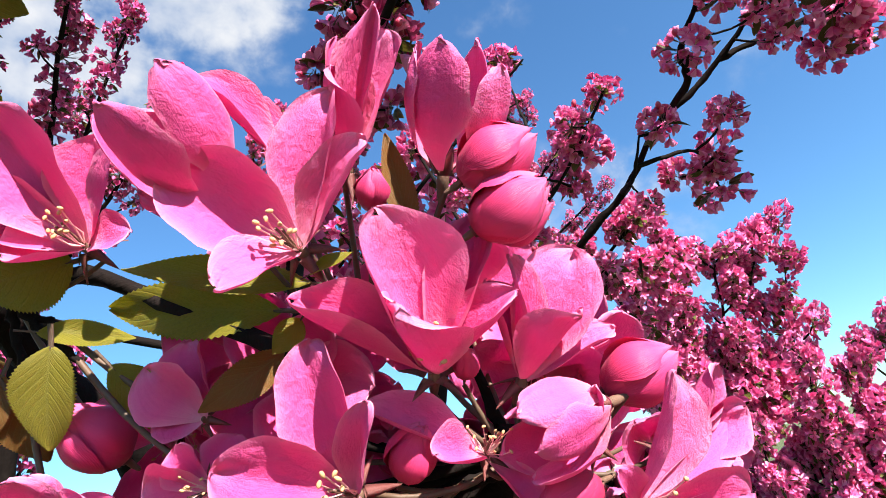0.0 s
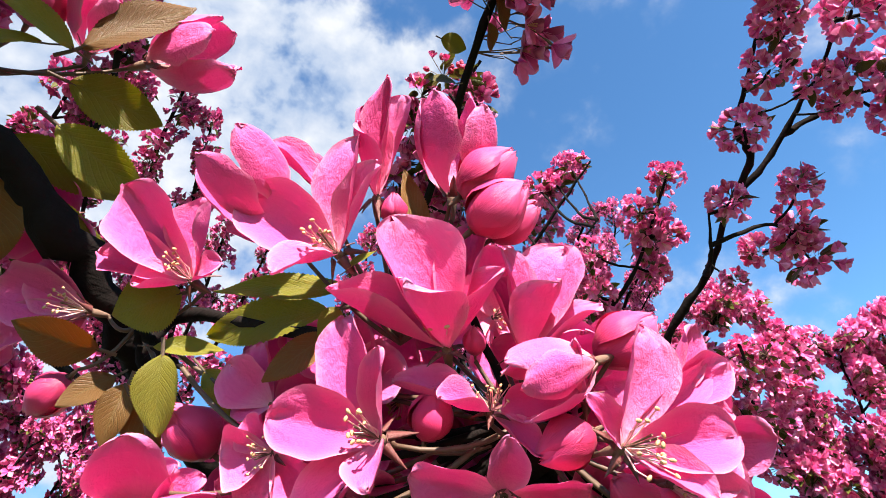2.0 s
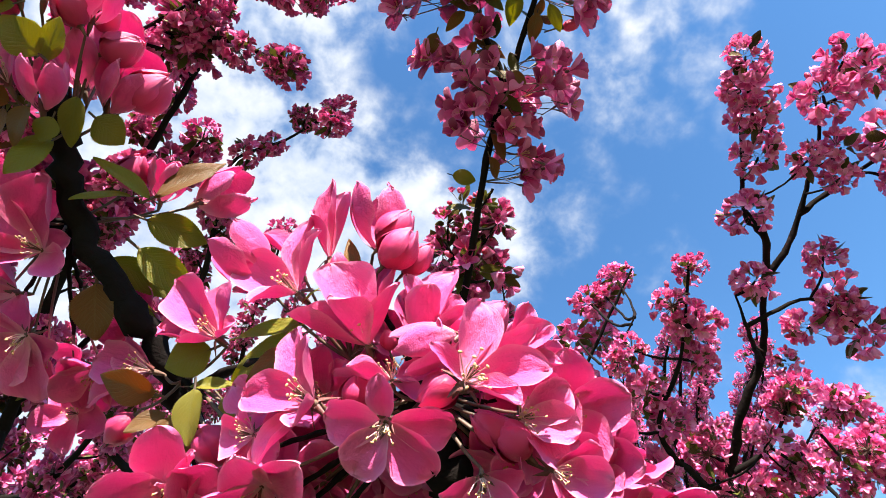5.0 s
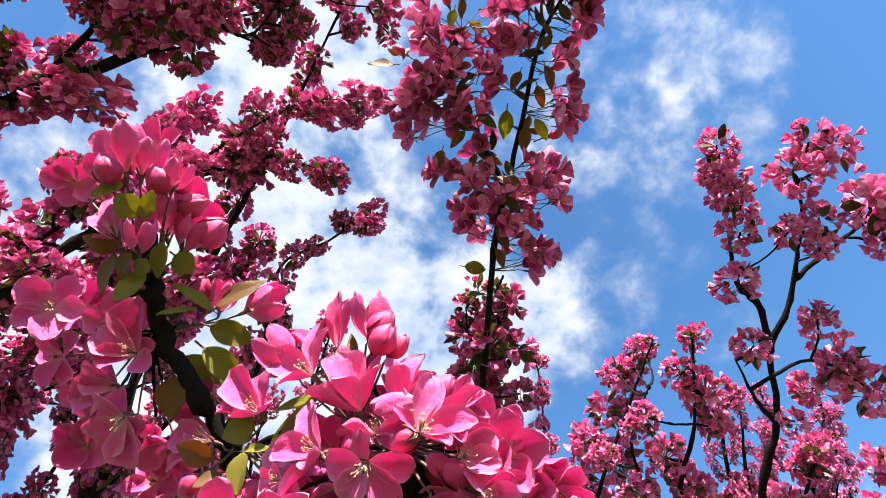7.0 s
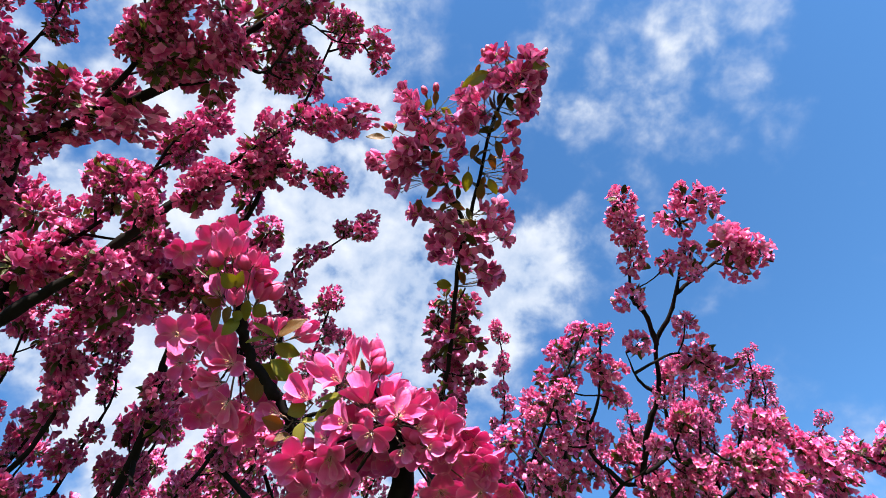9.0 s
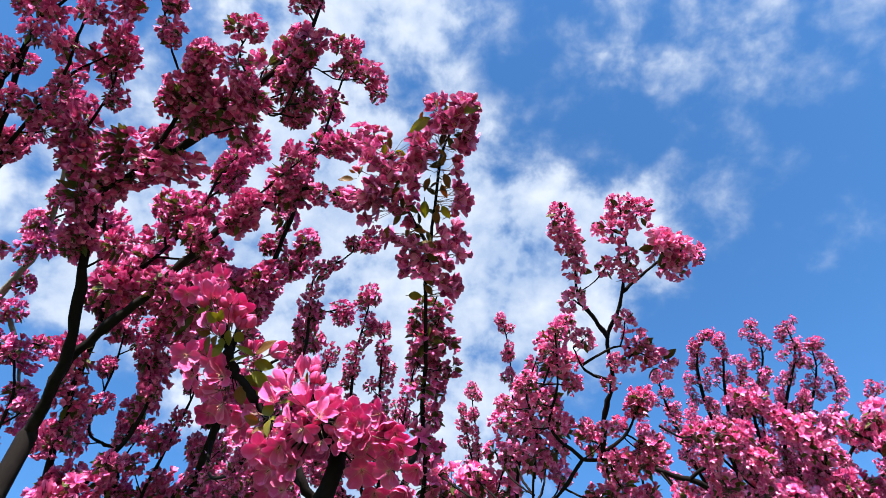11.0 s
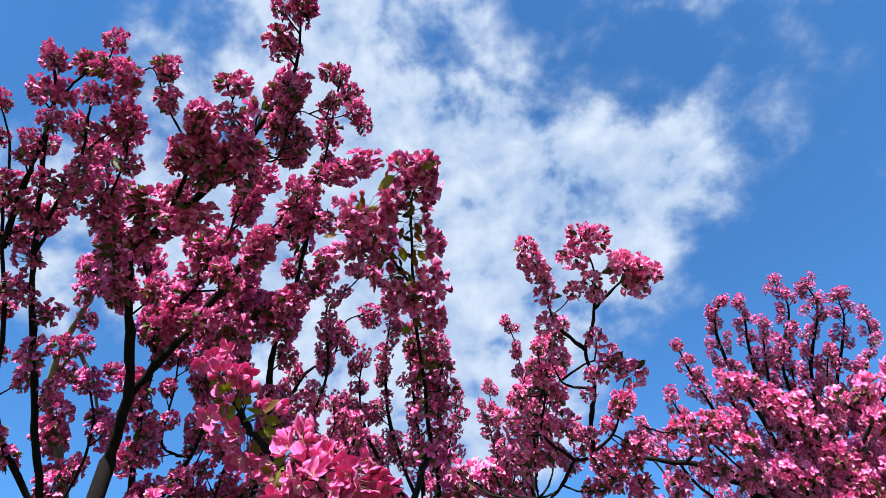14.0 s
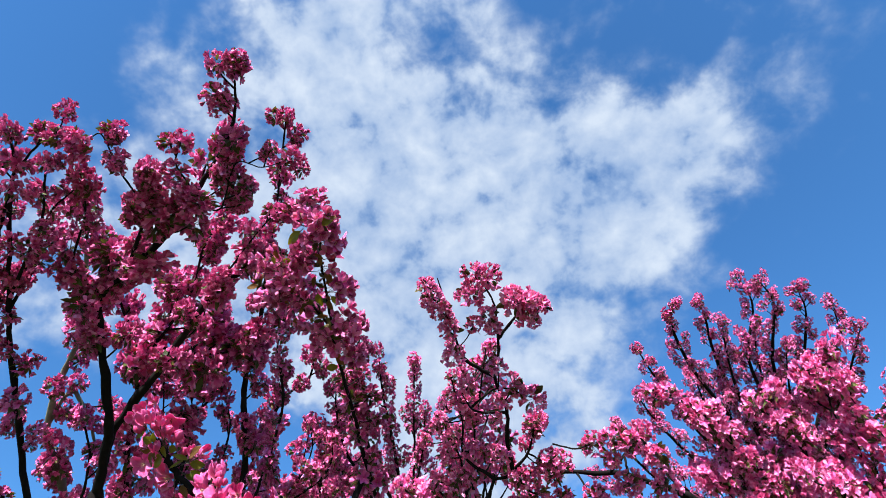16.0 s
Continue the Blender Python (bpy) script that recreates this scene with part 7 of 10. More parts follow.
small_flower(old_tree, (0.2514, -0.1047, 2.3934), (-0.64, 0.72, -0.28), 0.0280, (0.263, -0.103, 2.387), -2)
small_flower(old_tree, (0.1693, -0.0288, 2.3865), (0.9, -0.37, -0.24), 0.0202, (0.161, -0.029, 2.392), -2)
small_flower(old_tree, (0.2511, 0.0782, 2.3391), (-0.87, -0.42, 0.24), 0.0227, (0.243, 0.081, 2.335), -2)
small_flower(old_tree, (0.2926, -0.1738, 2.3798), (0.29, 0.64, -0.71), 0.0246, (0.287, -0.16, 2.384), -2)
small_flower(old_tree, (0.195, 0.0069, 2.3652), (0.7, 0.18, -0.7), 0.0283, (0.19, 0.015, 2.378), -2)
small_flower(old_tree, (0.1567, -0.0495, 2.3922), (-0.92, 0.38, 0.02), 0.0201, (0.157, -0.038, 2.393), -2)
small_flower(old_tree, (0.1686, -0.0147, 2.3761), (0.37, -0.91, 0.17), 0.0274, (0.168, -0.018, 2.388), -2)
small_flower(old_tree, (0.2667, -0.1293, 2.3771), (0.48, 0.66, -0.57), 0.0269, (0.27, -0.128, 2.389), -2)
small_flower(old_tree, (0.2602, -0.112, 2.3759), (0.9, -0.06, -0.43), 0.0270, (0.264, -0.108, 2.387), -2)
small_flower(old_tree, (0.2413, 0.1143, 2.3276), (0.79, -0.5, -0.36), 0.0293, (0.241, 0.109, 2.326), -2)
small_flower(old_tree, (0.2354, 0.0518, 2.3415), (0.44, 0.76, -0.48), 0.0238, (0.245, 0.053, 2.343), -2)
small_flower(old_tree, (0.1964, 0.0237, 2.3629), (-0.97, -0.16, -0.2), 0.0291, (0.2, 0.031, 2.373), -2)
small_flower(old_tree, (0.186, 0.0191, 2.3706), (-0.02, -0.98, 0.2), 0.0235, (0.193, 0.02, 2.376), -2)
small_flower(old_tree, (0.2573, -0.1064, 2.3866), (-0.5, -0.85, 0.16), 0.0284, (0.267, -0.118, 2.388), -2)
# ---- the stout spur of the nearest sprays
limb(old_tree, [(0.2365, 0.4432, 2.1644), (0.1968, 0.4033, 2.0104), (0.0882, 0.2852, 1.9142), (0.0447, 0.2359, 1.9507), (0.0109, 0.1993, 1.9779), (-0.006, 0.1748, 1.9941), (-0.0307, 0.1505, 2.0124), (-0.0539, 0.1272, 2.0297), (-0.0635, 0.1002, 2.0452), (-0.0713, 0.0756, 2.059)], 0.0070, 0.0058, "limb")
limb(old_tree, [(-0.9707, 1.4463, 0.75), (-0.5611, 0.9659, 0.87), (-0.1514, 0.4855, 1.15), (0.0397, 0.2613, 1.6648), (0.1217, 0.1653, 1.8855), (0.1141, 0.1284, 1.8935), (0.1043, 0.1037, 1.9091)], 0.022, 0.0065, "limb")
limb(old_tree, [(-0.1514, 0.4855, 1.15), (-0.0316, 0.3854, 1.5321), (0.0882, 0.2852, 1.9142)], 0.012, 0.008, "limb")
hub, hub_up, spur, spur_top, knee = (0.1008, 0.0978, 1.9087), (0.0785, 0.1185, 1.9428), (-0.0658, 0.1402, 2.0494), (-0.0654, 0.0962, 2.0582), (0.0074, 0.1741, 1.9782)
limb(old_tree, [(0.1043, 0.1037, 1.9091), (0.0945, 0.098, 1.9273), (0.0847, 0.0908, 1.9463), (0.08, 0.0897, 1.9607)], 0.0017, 0.0006, "twig")
limb(old_tree, [(0.0089, 0.1839, 1.9726), (0.0238, 0.1749, 1.9849), (0.0553, 0.1107, 1.9368)], 0.003, 0.002, "twig")
# ---- the nearest sprays, flower by flower
bloom(old_tree, (0.0519, 0.0964, 1.9554), (-0.823, -0.565, 0.062), 0.0270, [(-0.0006, -0.0202, 0.0285, 0.0156), (-0.0254, 0.0022, 0.0174, 0.0190), (-0.0282, 0.0164, 0.0209, 0.0105), (-0.0187, -0.0013, -0.008, 0.0143), (0.0029, -0.0234, 0.014, 0.0102)], root=hub_up)
flower(old_tree, (0.0387, 0.1055, 1.9711), (-0.684, -0.314, 0.658), 0.0280, 15, 1, 5, root=hub_up)
bloom(old_tree, (0.0507, 0.0973, 1.9803), (-0.481, -0.558, 0.676), 0.0222, [(-0.0179, -0.0011, 0.0186, 0.0116), (-0.0086, 0.0014, 0.0163, 0.0112)], root=hub_up, stamens=False)
bloom(old_tree, (0.0639, 0.0906, 1.9752), (-0.25, -0.776, 0.579), 0.0270, [(-0.0032, -0.025, 0.0256, 0.0081), (0.0056, -0.0186, 0.026, 0.0140), (-0.0062, -0.0137, 0.026, 0.0122), (-0.0109, -0.014, 0.014, 0.0155)], root=hub_up, stamens=False)
flower(old_tree, (0.0842, 0.0809, 1.9722), (-0.205, -0.685, 0.699), 0.0304, 12, 4, 5, root=hub_up)
bud(old_tree, (0.0819, 0.0745, 1.9645), (0.53, -0.806, 0.264), 0.0203, root=hub_up, kind=1)
bud(old_tree, (0.083, 0.0758, 1.9527), (0.5, -0.815, 0.292), 0.0198, root=hub_up, kind=1)
bud(old_tree, (0.0923, 0.0796, 1.9547), (0.56, -0.795, 0.234), 0.0172, root=hub_up, kind=0)
bud(old_tree, (0.0688, 0.0917, 1.965), (-0.233, -0.71, 0.665), 0.0104, root=hub_up, kind=1)
leaf(old_tree, (0.076, 0.0889, 1.9561), (0.0687, 0.0798, 1.9799), (-0.448, -0.738, -0.504), True, wide=0.31)
leaf(old_tree, (0.0544, 0.0983, 1.9509), (0.0594, 0.0893, 1.9531), (-0.324, -0.858, 0.399), wide=0.42)
bloom(old_tree, (0.0798, 0.096, 1.9275), (-0.4, -0.726, 0.559), 0.0270, [(-0.0161, -0.0103, 0.0322, 0.0209), (0.0074, -0.0196, 0.0318, 0.0137), (-0.0176, -0.0145, 0.0068, 0.0220), (-0.0297, 0.0051, 0.0173, 0.0114), (0.0064, -0.0237, 0.0106, 0.0130)], root=hub)
bloom(old_tree, (0.098, 0.0878, 1.9222), (-0.078, -0.791, 0.607), 0.0253, [(0.011, -0.019, 0.026, 0.0203), (-0.0021, -0.0214, 0.0093, 0.0133), (0.0168, -0.017, 0.0082, 0.0107), (-0.005, -0.0153, 0.0237, 0.0107), (-0.0052, -0.005, 0.0232, 0.0120)], root=hub, stamens=False)
bud(old_tree, (0.1128, 0.0782, 1.9156), (0.55, -0.799, 0.244), 0.0193, root=hub, kind=1)
flower(old_tree, (0.1065, 0.0743, 1.9123), (-0.904, 0.397, -0.155), 0.0234, 8, 2, 5, root=hub)
bloom(old_tree, (0.1049, 0.0793, 1.9055), (-0.778, -0.567, 0.272), 0.0180, [(-0.0064, -0.0096, 0.0101, 0.0051), (0.001, -0.0061, 0.0081, 0.0045)], root=hub, stamens=False)
bud(old_tree, (0.0882, 0.0958, 1.9258), (-0.248, -0.701, 0.669), 0.0084, root=hub, kind=1)
bloom(old_tree, (0.0871, 0.0941, 1.9087), (-0.395, -0.793, 0.464), 0.0180, [(-0.0162, -0.0026, 0.0007, 0.0092), (-0.0183, 0.0144, 0.0165, 0.0107), (0.0078, -0.0051, -0.0139, 0.0070)], root=hub)
bloom(old_tree, (0.0618, 0.1062, 1.9068), (-0.859, -0.51, 0.034), 0.0268, [(-0.025, 0.0068, 0.0096, 0.0175), (-0.0106, -0.0075, 0.029, 0.0157), (-0.0076, -0.0187, 0.0133, 0.0080), (-0.0184, 0.014, -0.0134, 0.0127), (-0.0076, -0.0051, -0.0131, 0.0116)], root=hub)
bud(old_tree, (0.0769, 0.1112, 1.9088), (0.01, -0.801, 0.599), 0.0146, root=hub, kind=1)
bloom(old_tree, (0.105, 0.0742, 1.8906), (0.066, -0.969, -0.239), 0.0270, [(0.0062, -0.0168, 0.0224, 0.0144), (-0.0123, -0.0081, 0.008, 0.0076), (0.0241, -0.013, -0.0032, 0.0155), (0.0117, -0.0091, -0.0141, 0.0090), (0.0292, -0.0139, 0.0155, 0.0109)], root=hub)
bloom(old_tree, (0.1207, 0.0735, 1.8997), (0.282, -0.957, 0.072), 0.0206, [(0.0073, -0.0152, 0.0157, 0.0104), (0.0147, -0.0132, 0.0059, 0.0104), (0.0173, -0.0076, -0.004, 0.0089)], root=hub, stamens=False)
bloom(old_tree, (0.0831, 0.092, 1.8876), (-0.413, -0.41, -0.814), 0.0215, [(-0.019, 0.0078, 0.0064, 0.0166), (-0.009, 0.0151, -0.0084, 0.0160), (0.0156, 0.0074, -0.014, 0.0160), (0.0226, -0.0032, -0.0024, 0.0149), (-0.0049, -0.0142, 0.0059, 0.0095)], root=hub)
bud(old_tree, (0.1059, 0.0815, 1.8979), (-0.786, 0.586, -0.196), 0.0155, root=hub, kind=1)
bud(old_tree, (0.1222, 0.0886, 1.879), (-0.775, -0.243, 0.583), 0.0157, root=hub, kind=0)
bud(old_tree, (0.1284, 0.0892, 1.8751), (-0.749, -0.28, 0.601), 0.0163, root=hub, kind=1)
bloom(old_tree, (0.1256, 0.0825, 1.8847), (0.207, -0.811, -0.547), 0.0195, [(0.0152, -0.0115, 0.0041, 0.0140), (0.0167, -0.0063, -0.0078, 0.0140), (0.0114, 0.0029, -0.0161, 0.0131), (0.005, 0.0128, -0.0152, 0.0131), (-0.0023, 0.0149, -0.0065, 0.0102)], root=hub)
bloom(old_tree, (0.134, 0.0877, 1.8689), (0.241, -0.674, -0.698), 0.0180, [(0.0135, -0.0093, 0.0031, 0.0128), (0.0152, -0.0059, -0.0073, 0.0128), (0.0054, 0.0029, -0.0123, 0.0128), (-0.0036, 0.0112, -0.0082, 0.0128)], root=hub)
bloom(old_tree, (0.1114, 0.0914, 1.8685), (-0.19, -0.24, -0.952), 0.0180, [(-0.0094, 0.0119, -0.0021, 0.0121), (-0.0025, 0.0106, -0.0114, 0.0128), (0.0083, 0.001, -0.0123, 0.0128), (0.0126, -0.0035, -0.0017, 0.0094)], root=hub)
bloom(old_tree, (0.0434, 0.1352, 1.9157), (-0.848, -0.435, -0.304), 0.0180, [(-0.0103, 0.0076, 0.0025, 0.0151), (-0.0069, 0.0004, 0.0101, 0.0125), (-0.0004, 0.0078, -0.0132, 0.0158), (0.0103, -0.0009, -0.0087, 0.0131), (0.0062, -0.0027, 0.0107, 0.0115)], root=knee)
bloom(old_tree, (0.0447, 0.14, 1.9322), (-0.894, -0.42, 0.153), 0.0181, [(-0.0132, -0.0009, 0.0123, 0.0171), (-0.005, -0.0053, 0.0173, 0.0161), (-0.01, 0.0067, 0.0031, 0.0125)], root=knee, stamens=False)
bud(old_tree, (0.0348, 0.1726, 1.931), (-0.753, -0.281, 0.595), 0.0215, root=knee, kind=1)
bloom(old_tree, (0.0211, 0.1731, 1.9078), (-0.413, -0.811, 0.415), 0.0239, [(-0.0196, 0.0016, 0.0142, 0.0166), (-0.0096, -0.0062, 0.021, 0.0156), (-0.0015, -0.0227, 0.0102, 0.0180), (0.0082, -0.0144, 0.0113, 0.0152), (-0.009, -0.014, 0.0038, 0.0121)], root=knee, stamens=False)
bloom(old_tree, (0.0204, 0.1459, 1.9788), (-0.761, -0.615, 0.204), 0.0270, [(-0.0239, -0.0062, 0.0303, 0.0239), (0.0019, -0.0137, 0.0238, 0.0162), (0.0075, -0.0114, -0.0002, 0.0134), (-0.028, 0.011, 0.0138, 0.0195), (-0.0162, 0.0026, -0.0042, 0.0142)], root=knee)
bloom(old_tree, (-0.0083, 0.1743, 1.9822), (-0.932, -0.355, -0.078), 0.0270, [(-0.0313, 0.0098, 0.014, 0.0219), (-0.0296, 0.0213, -0.001, 0.0177), (-0.0192, 0.0004, 0.018, 0.0194), (-0.0036, 0.0123, -0.0122, 0.0168)], root=knee)
leaf(old_tree, (0.0552, 0.1146, 1.9495), (0.0203, 0.1613, 1.9689), (-0.456, -0.818, -0.35), wide=0.23)
leaf(old_tree, (0.0601, 0.1086, 1.9541), (0.0254, 0.1362, 1.9693), (-0.43, -0.902, -0.026), wide=0.17)
leaf(old_tree, (0.0527, 0.1109, 1.9385), (0.037, 0.1182, 1.9279), (-0.261, -0.868, -0.423), True, wide=0.48)
leaf(old_tree, (0.0549, 0.1058, 1.9438), (0.0493, 0.1079, 1.9372), (-0.448, -0.738, -0.504), wide=0.68)
leaf(old_tree, (0.0185, 0.1523, 1.9776), (-0.0011, 0.1615, 1.973), (-0.439, -0.683, -0.584), wide=0.76)
leaf(old_tree, (0.0154, 0.1576, 1.9571), (0.015, 0.1645, 1.9336), (-0.604, -0.588, -0.538), wide=0.72)
leaf(old_tree, (-0.0028, 0.1731, 1.9668), (-0.0273, 0.1675, 1.9679), (-0.383, -0.478, -0.79), True, wide=0.74)
leaf(old_tree, (0.0034, 0.1776, 1.9599), (-0.0115, 0.1783, 1.9498), (-0.455, -0.798, -0.395), True, wide=0.54)
leaf(old_tree, (0.0074, 0.1752, 1.956), (0.0012, 0.1805, 1.9381), (-0.439, -0.683, -0.584), True, wide=0.67)
leaf(old_tree, (0.0087, 0.1754, 1.9517), (0.0179, 0.1799, 1.9337), (-0.348, -0.721, -0.598), True, wide=0.63)
leaf(old_tree, (0.0278, 0.1555, 1.9511), (0.0426, 0.1521, 1.9324), (-0.157, -0.963, -0.218), wide=0.43)
leaf(old_tree, (0.0127, 0.1615, 1.9623), (0.0318, 0.1508, 1.9573), (-0.43, -0.902, -0.026), wide=0.32)
bud(old_tree, (-0.0096, 0.1812, 1.9609), (-0.575, 0.69, -0.441), 0.0174, root=knee, kind=1)
flower(old_tree, (0.0154, 0.1671, 1.9147), (-0.059, -0.507, -0.86), 0.0267, 76, 3, 5, root=hub)
flower(old_tree, (0.0488, 0.1308, 1.8909), (-0.184, -0.261, -0.948), 0.0228, 66, 4, 5, root=hub)
flower(old_tree, (0.0717, 0.15, 1.9086), (0.131, -0.674, -0.727), 0.0240, 55, 1, 5, root=hub)
flower(old_tree, (0.1136, 0.1365, 1.9013), (-0.57, -0.583, -0.579), 0.0242, 55, 1, 5, root=hub)
flower(old_tree, (0.1657, 0.1167, 1.8859), (-0.046, -0.233, -0.971), 0.0230, 76, 5, 5, root=hub)
flower(old_tree, (0.1993, 0.119, 1.8808), (-0.403, -0.13, -0.906), 0.0221, 66, 0, 5, root=hub)
flower(old_tree, (0.0304, 0.1826, 1.893), (-0.3, -0.287, -0.91), 0.0250, 76, 2, 5, root=hub)
flower(old_tree, (0.064, 0.1683, 1.8883), (-0.401, -0.693, -0.599), 0.0255, 55, 5, 5, root=hub)
flower(old_tree, (0.1582, 0.1533, 1.8747), (0.209, -0.279, -0.937), 0.0255, 76, 1, 5, root=hub)
flower(old_tree, (0.1973, 0.1426, 1.8667), (-0.387, -0.386, -0.838), 0.0238, 76, 4, 5, root=hub)
flower(old_tree, (0.2335, 0.1534, 1.8781), (-0.424, -0.413, -0.806), 0.0222, 55, 2, 5, root=hub)
flower(old_tree, (0.0262, 0.2193, 1.8907), (-0.009, -0.339, -0.941), 0.0247, 66, 0, 5, root=hub)
flower(old_tree, (0.0538, 0.1933, 1.8688), (-0.536, -0.656, -0.531), 0.0244, 76, 4, 5, root=hub)
flower(old_tree, (0.1761, 0.1846, 1.863), (0.127, -0.22, -0.967), 0.0260, 66, 5, 5, root=hub)
flower(old_tree, (0.2174, 0.1797, 1.8692), (-0.199, -0.179, -0.963), 0.0241, 55, 3, 5, root=hub)
flower(old_tree, (0.0625, 0.1503, 1.9511), (-0.454, -0.599, -0.66), 0.0243, 78, 5, 5, root=hub)
flower(old_tree, (0.0705, 0.1412, 1.9428), (-0.533, -0.775, -0.34), 0.0245, 60, 1, 5, root=hub)
flower(old_tree, (0.0887, 0.1214, 1.9538), (-0.419, -0.65, -0.634), 0.0204, 70, 4, 5, root=hub)
flower(old_tree, (0.0891, 0.1431, 1.9373), (-0.671, -0.343, -0.657), 0.0235, 78, 4, 5, root=hub)
flower(old_tree, (0.111, 0.1113, 1.9512), (-0.311, -0.862, -0.4), 0.0238, 78, 2, 5, root=hub)
flower(old_tree, (0.1236, 0.1064, 1.9286), (-0.503, -0.436, -0.746), 0.0227, 70, 2, 5, root=hub)
flower(old_tree, (0.1361, 0.1188, 1.9232), (-0.553, -0.748, -0.367), 0.0217, 78, 3, 5, root=hub)
flower(old_tree, (0.1459, 0.1062, 1.9287), (-0.104, -0.734, -0.671), 0.0234, 70, 4, 5, root=hub)
flower(old_tree, (0.1549, 0.0976, 1.9034), (-0.312, -0.776, -0.548), 0.0243, 70, 5, 5, root=hub)
flower(old_tree, (0.0732, 0.1604, 1.925), (-0.561, -0.576, -0.595), 0.0226, 70, 5, 5, root=hub)
flower(old_tree, (0.0554, 0.1588, 1.9122), (-0.275, -0.509, -0.815), 0.0229, 78, 5, 5, root=hub)
flower(old_tree, (0.0945, 0.1552, 1.9182), (-0.625, -0.261, -0.736), 0.0249, 60, 2, 5, root=hub)
flower(old_tree, (0.107, 0.1372, 1.9198), (-0.517, -0.634, -0.575), 0.0221, 70, 4, 5, root=hub)
flower(old_tree, (0.1239, 0.1276, 1.9062), (-0.209, -0.86, -0.465), 0.0218, 70, 5, 5, root=hub)
flower(old_tree, (0.1346, 0.1159, 1.8921), (-0.56, -0.553, -0.616), 0.0231, 60, 4, 5, root=hub)
flower(old_tree, (0.1445, 0.1063, 1.8935), (-0.305, -0.593, -0.745), 0.0220, 78, 1, 5, root=hub)
flower(old_tree, (0.07, 0.1602, 1.9069), (-0.326, -0.573, -0.752), 0.0210, 60, 5, 5, root=hub)
flower(old_tree, (0.1065, 0.146, 1.8986), (-0.565, -0.721, -0.401), 0.0231, 60, 4, 5, root=hub)
flower(old_tree, (0.0564, 0.161, 1.9036), (-0.532, -0.768, -0.357), 0.0215, 78, 1, 5, root=hub)
flower(old_tree, (0.1673, 0.1073, 1.8889), (-0.726, -0.618, -0.303), 0.0225, 70, 2, 5, root=hub)
flower(old_tree, (0.1784, 0.1323, 1.953), (-0.748, -0.399, -0.531), 0.0224, 68, 3, 5, root=hub)
flower(old_tree, (0.1892, 0.1339, 1.9384), (0.238, 0.029, -0.971), 0.0212, 58, 4, 5, root=hub)
flower(old_tree, (0.1998, 0.1437, 1.9288), (0.178, -0.205, -0.962), 0.0222, 68, 2, 5, root=hub)
flower(old_tree, (0.1875, 0.1581, 1.9301), (-0.512, -0.49, -0.705), 0.0246, 68, 3, 5, root=hub)
flower(old_tree, (0.2068, 0.1498, 1.9147), (0.301, 0.008, -0.954), 0.0253, 76, 1, 5, root=hub)
flower(old_tree, (0.1701, 0.1621, 1.9227), (-0.116, -0.727, -0.677), 0.0237, 68, 0, 5, root=hub)
flower(old_tree, (0.19, 0.1628, 1.9117), (0.22, -0.086, -0.972), 0.0228, 76, 0, 5, root=hub)
flower(old_tree, (0.0945, 0.1782, 1.9351), (0.253, -0.557, -0.791), 0.0233, 58, 0, 5, root=hub)
flower(old_tree, (0.074, 0.1843, 1.9358), (-0.163, -0.7, -0.696), 0.0250, 76, 5, 5, root=hub)
flower(old_tree, (0.053, 0.1867, 1.9399), (-0.294, -0.647, -0.704), 0.0253, 68, 5, 5, root=hub)
flower(old_tree, (-0.1492, 0.0673, 2.1343), (0.058, -0.423, -0.904), 0.0223, 64, 2, 5, root=spur_top)
flower(old_tree, (-0.1116, 0.0406, 2.1195), (-0.126, -0.472, -0.872), 0.0228, 80, 2, 5, root=spur_top)
flower(old_tree, (-0.0858, 0.0301, 2.1288), (-0.497, -0.662, -0.562), 0.0222, 80, 0, 5, root=spur_top)
flower(old_tree, (-0.061, 0.064, 2.1127), (0.103, -0.02, -0.994), 0.0269, 72, 0, 5, root=spur_top)
flower(old_tree, (-0.129, 0.152, 2.0894), (0.322, -0.667, -0.672), 0.0256, 64, 3, 5, root=spur)
flower(old_tree, (-0.1312, 0.1731, 2.0568), (-0.512, -0.429, -0.744), 0.0228, 80, 5, 5, root=spur)
flower(old_tree, (-0.0892, 0.1398, 2.0512), (-0.322, -0.563, -0.761), 0.0249, 80, 0, 5, root=spur)
flower(old_tree, (-0.1064, 0.2001, 2.0445), (-0.241, 0.04, -0.97), 0.0244, 80, 5, 5, root=spur)
flower(old_tree, (-0.0758, 0.2168, 2.0321), (-0.082, -0.164, -0.983), 0.0235, 80, 0, 5, root=spur)
flower(old_tree, (-0.1091, 0.2342, 2.0329), (0.119, -0.799, -0.59), 0.0246, 64, 3, 5, root=spur)
flower(old_tree, (-0.0468, 0.2205, 2.0253), (-0.028, 0.018, -0.999), 0.0253, 64, 0, 5, root=spur)
flower(old_tree, (-0.0251, 0.1805, 2.029), (-0.601, -0.364, -0.712), 0.0243, 72, 4, 5, root=spur)
flower(old_tree, (-0.1396, 0.1396, 2.066), (0.124, -0.724, -0.679), 0.0268, 80, 0, 5, root=spur)
flower(old_tree, (-0.0552, 0.2481, 2.0167), (-0.352, -0.729, -0.588), 0.0227, 80, 2, 5, root=spur)
bloom(old_tree, (-0.0688, 0.1423, 2.0252), (-0.413, -0.689, -0.595), 0.0266, [(-0.0052, -0.0292, 0.0214, 0.0252), (-0.0315, -0.0061, 0.0165, 0.0281), (-0.0257, 0.0063, -0.0033, 0.0182), (0.0142, 0.0006, -0.0135, 0.0164), (0.0113, -0.0077, 0.0033, 0.0146)], root=spur)
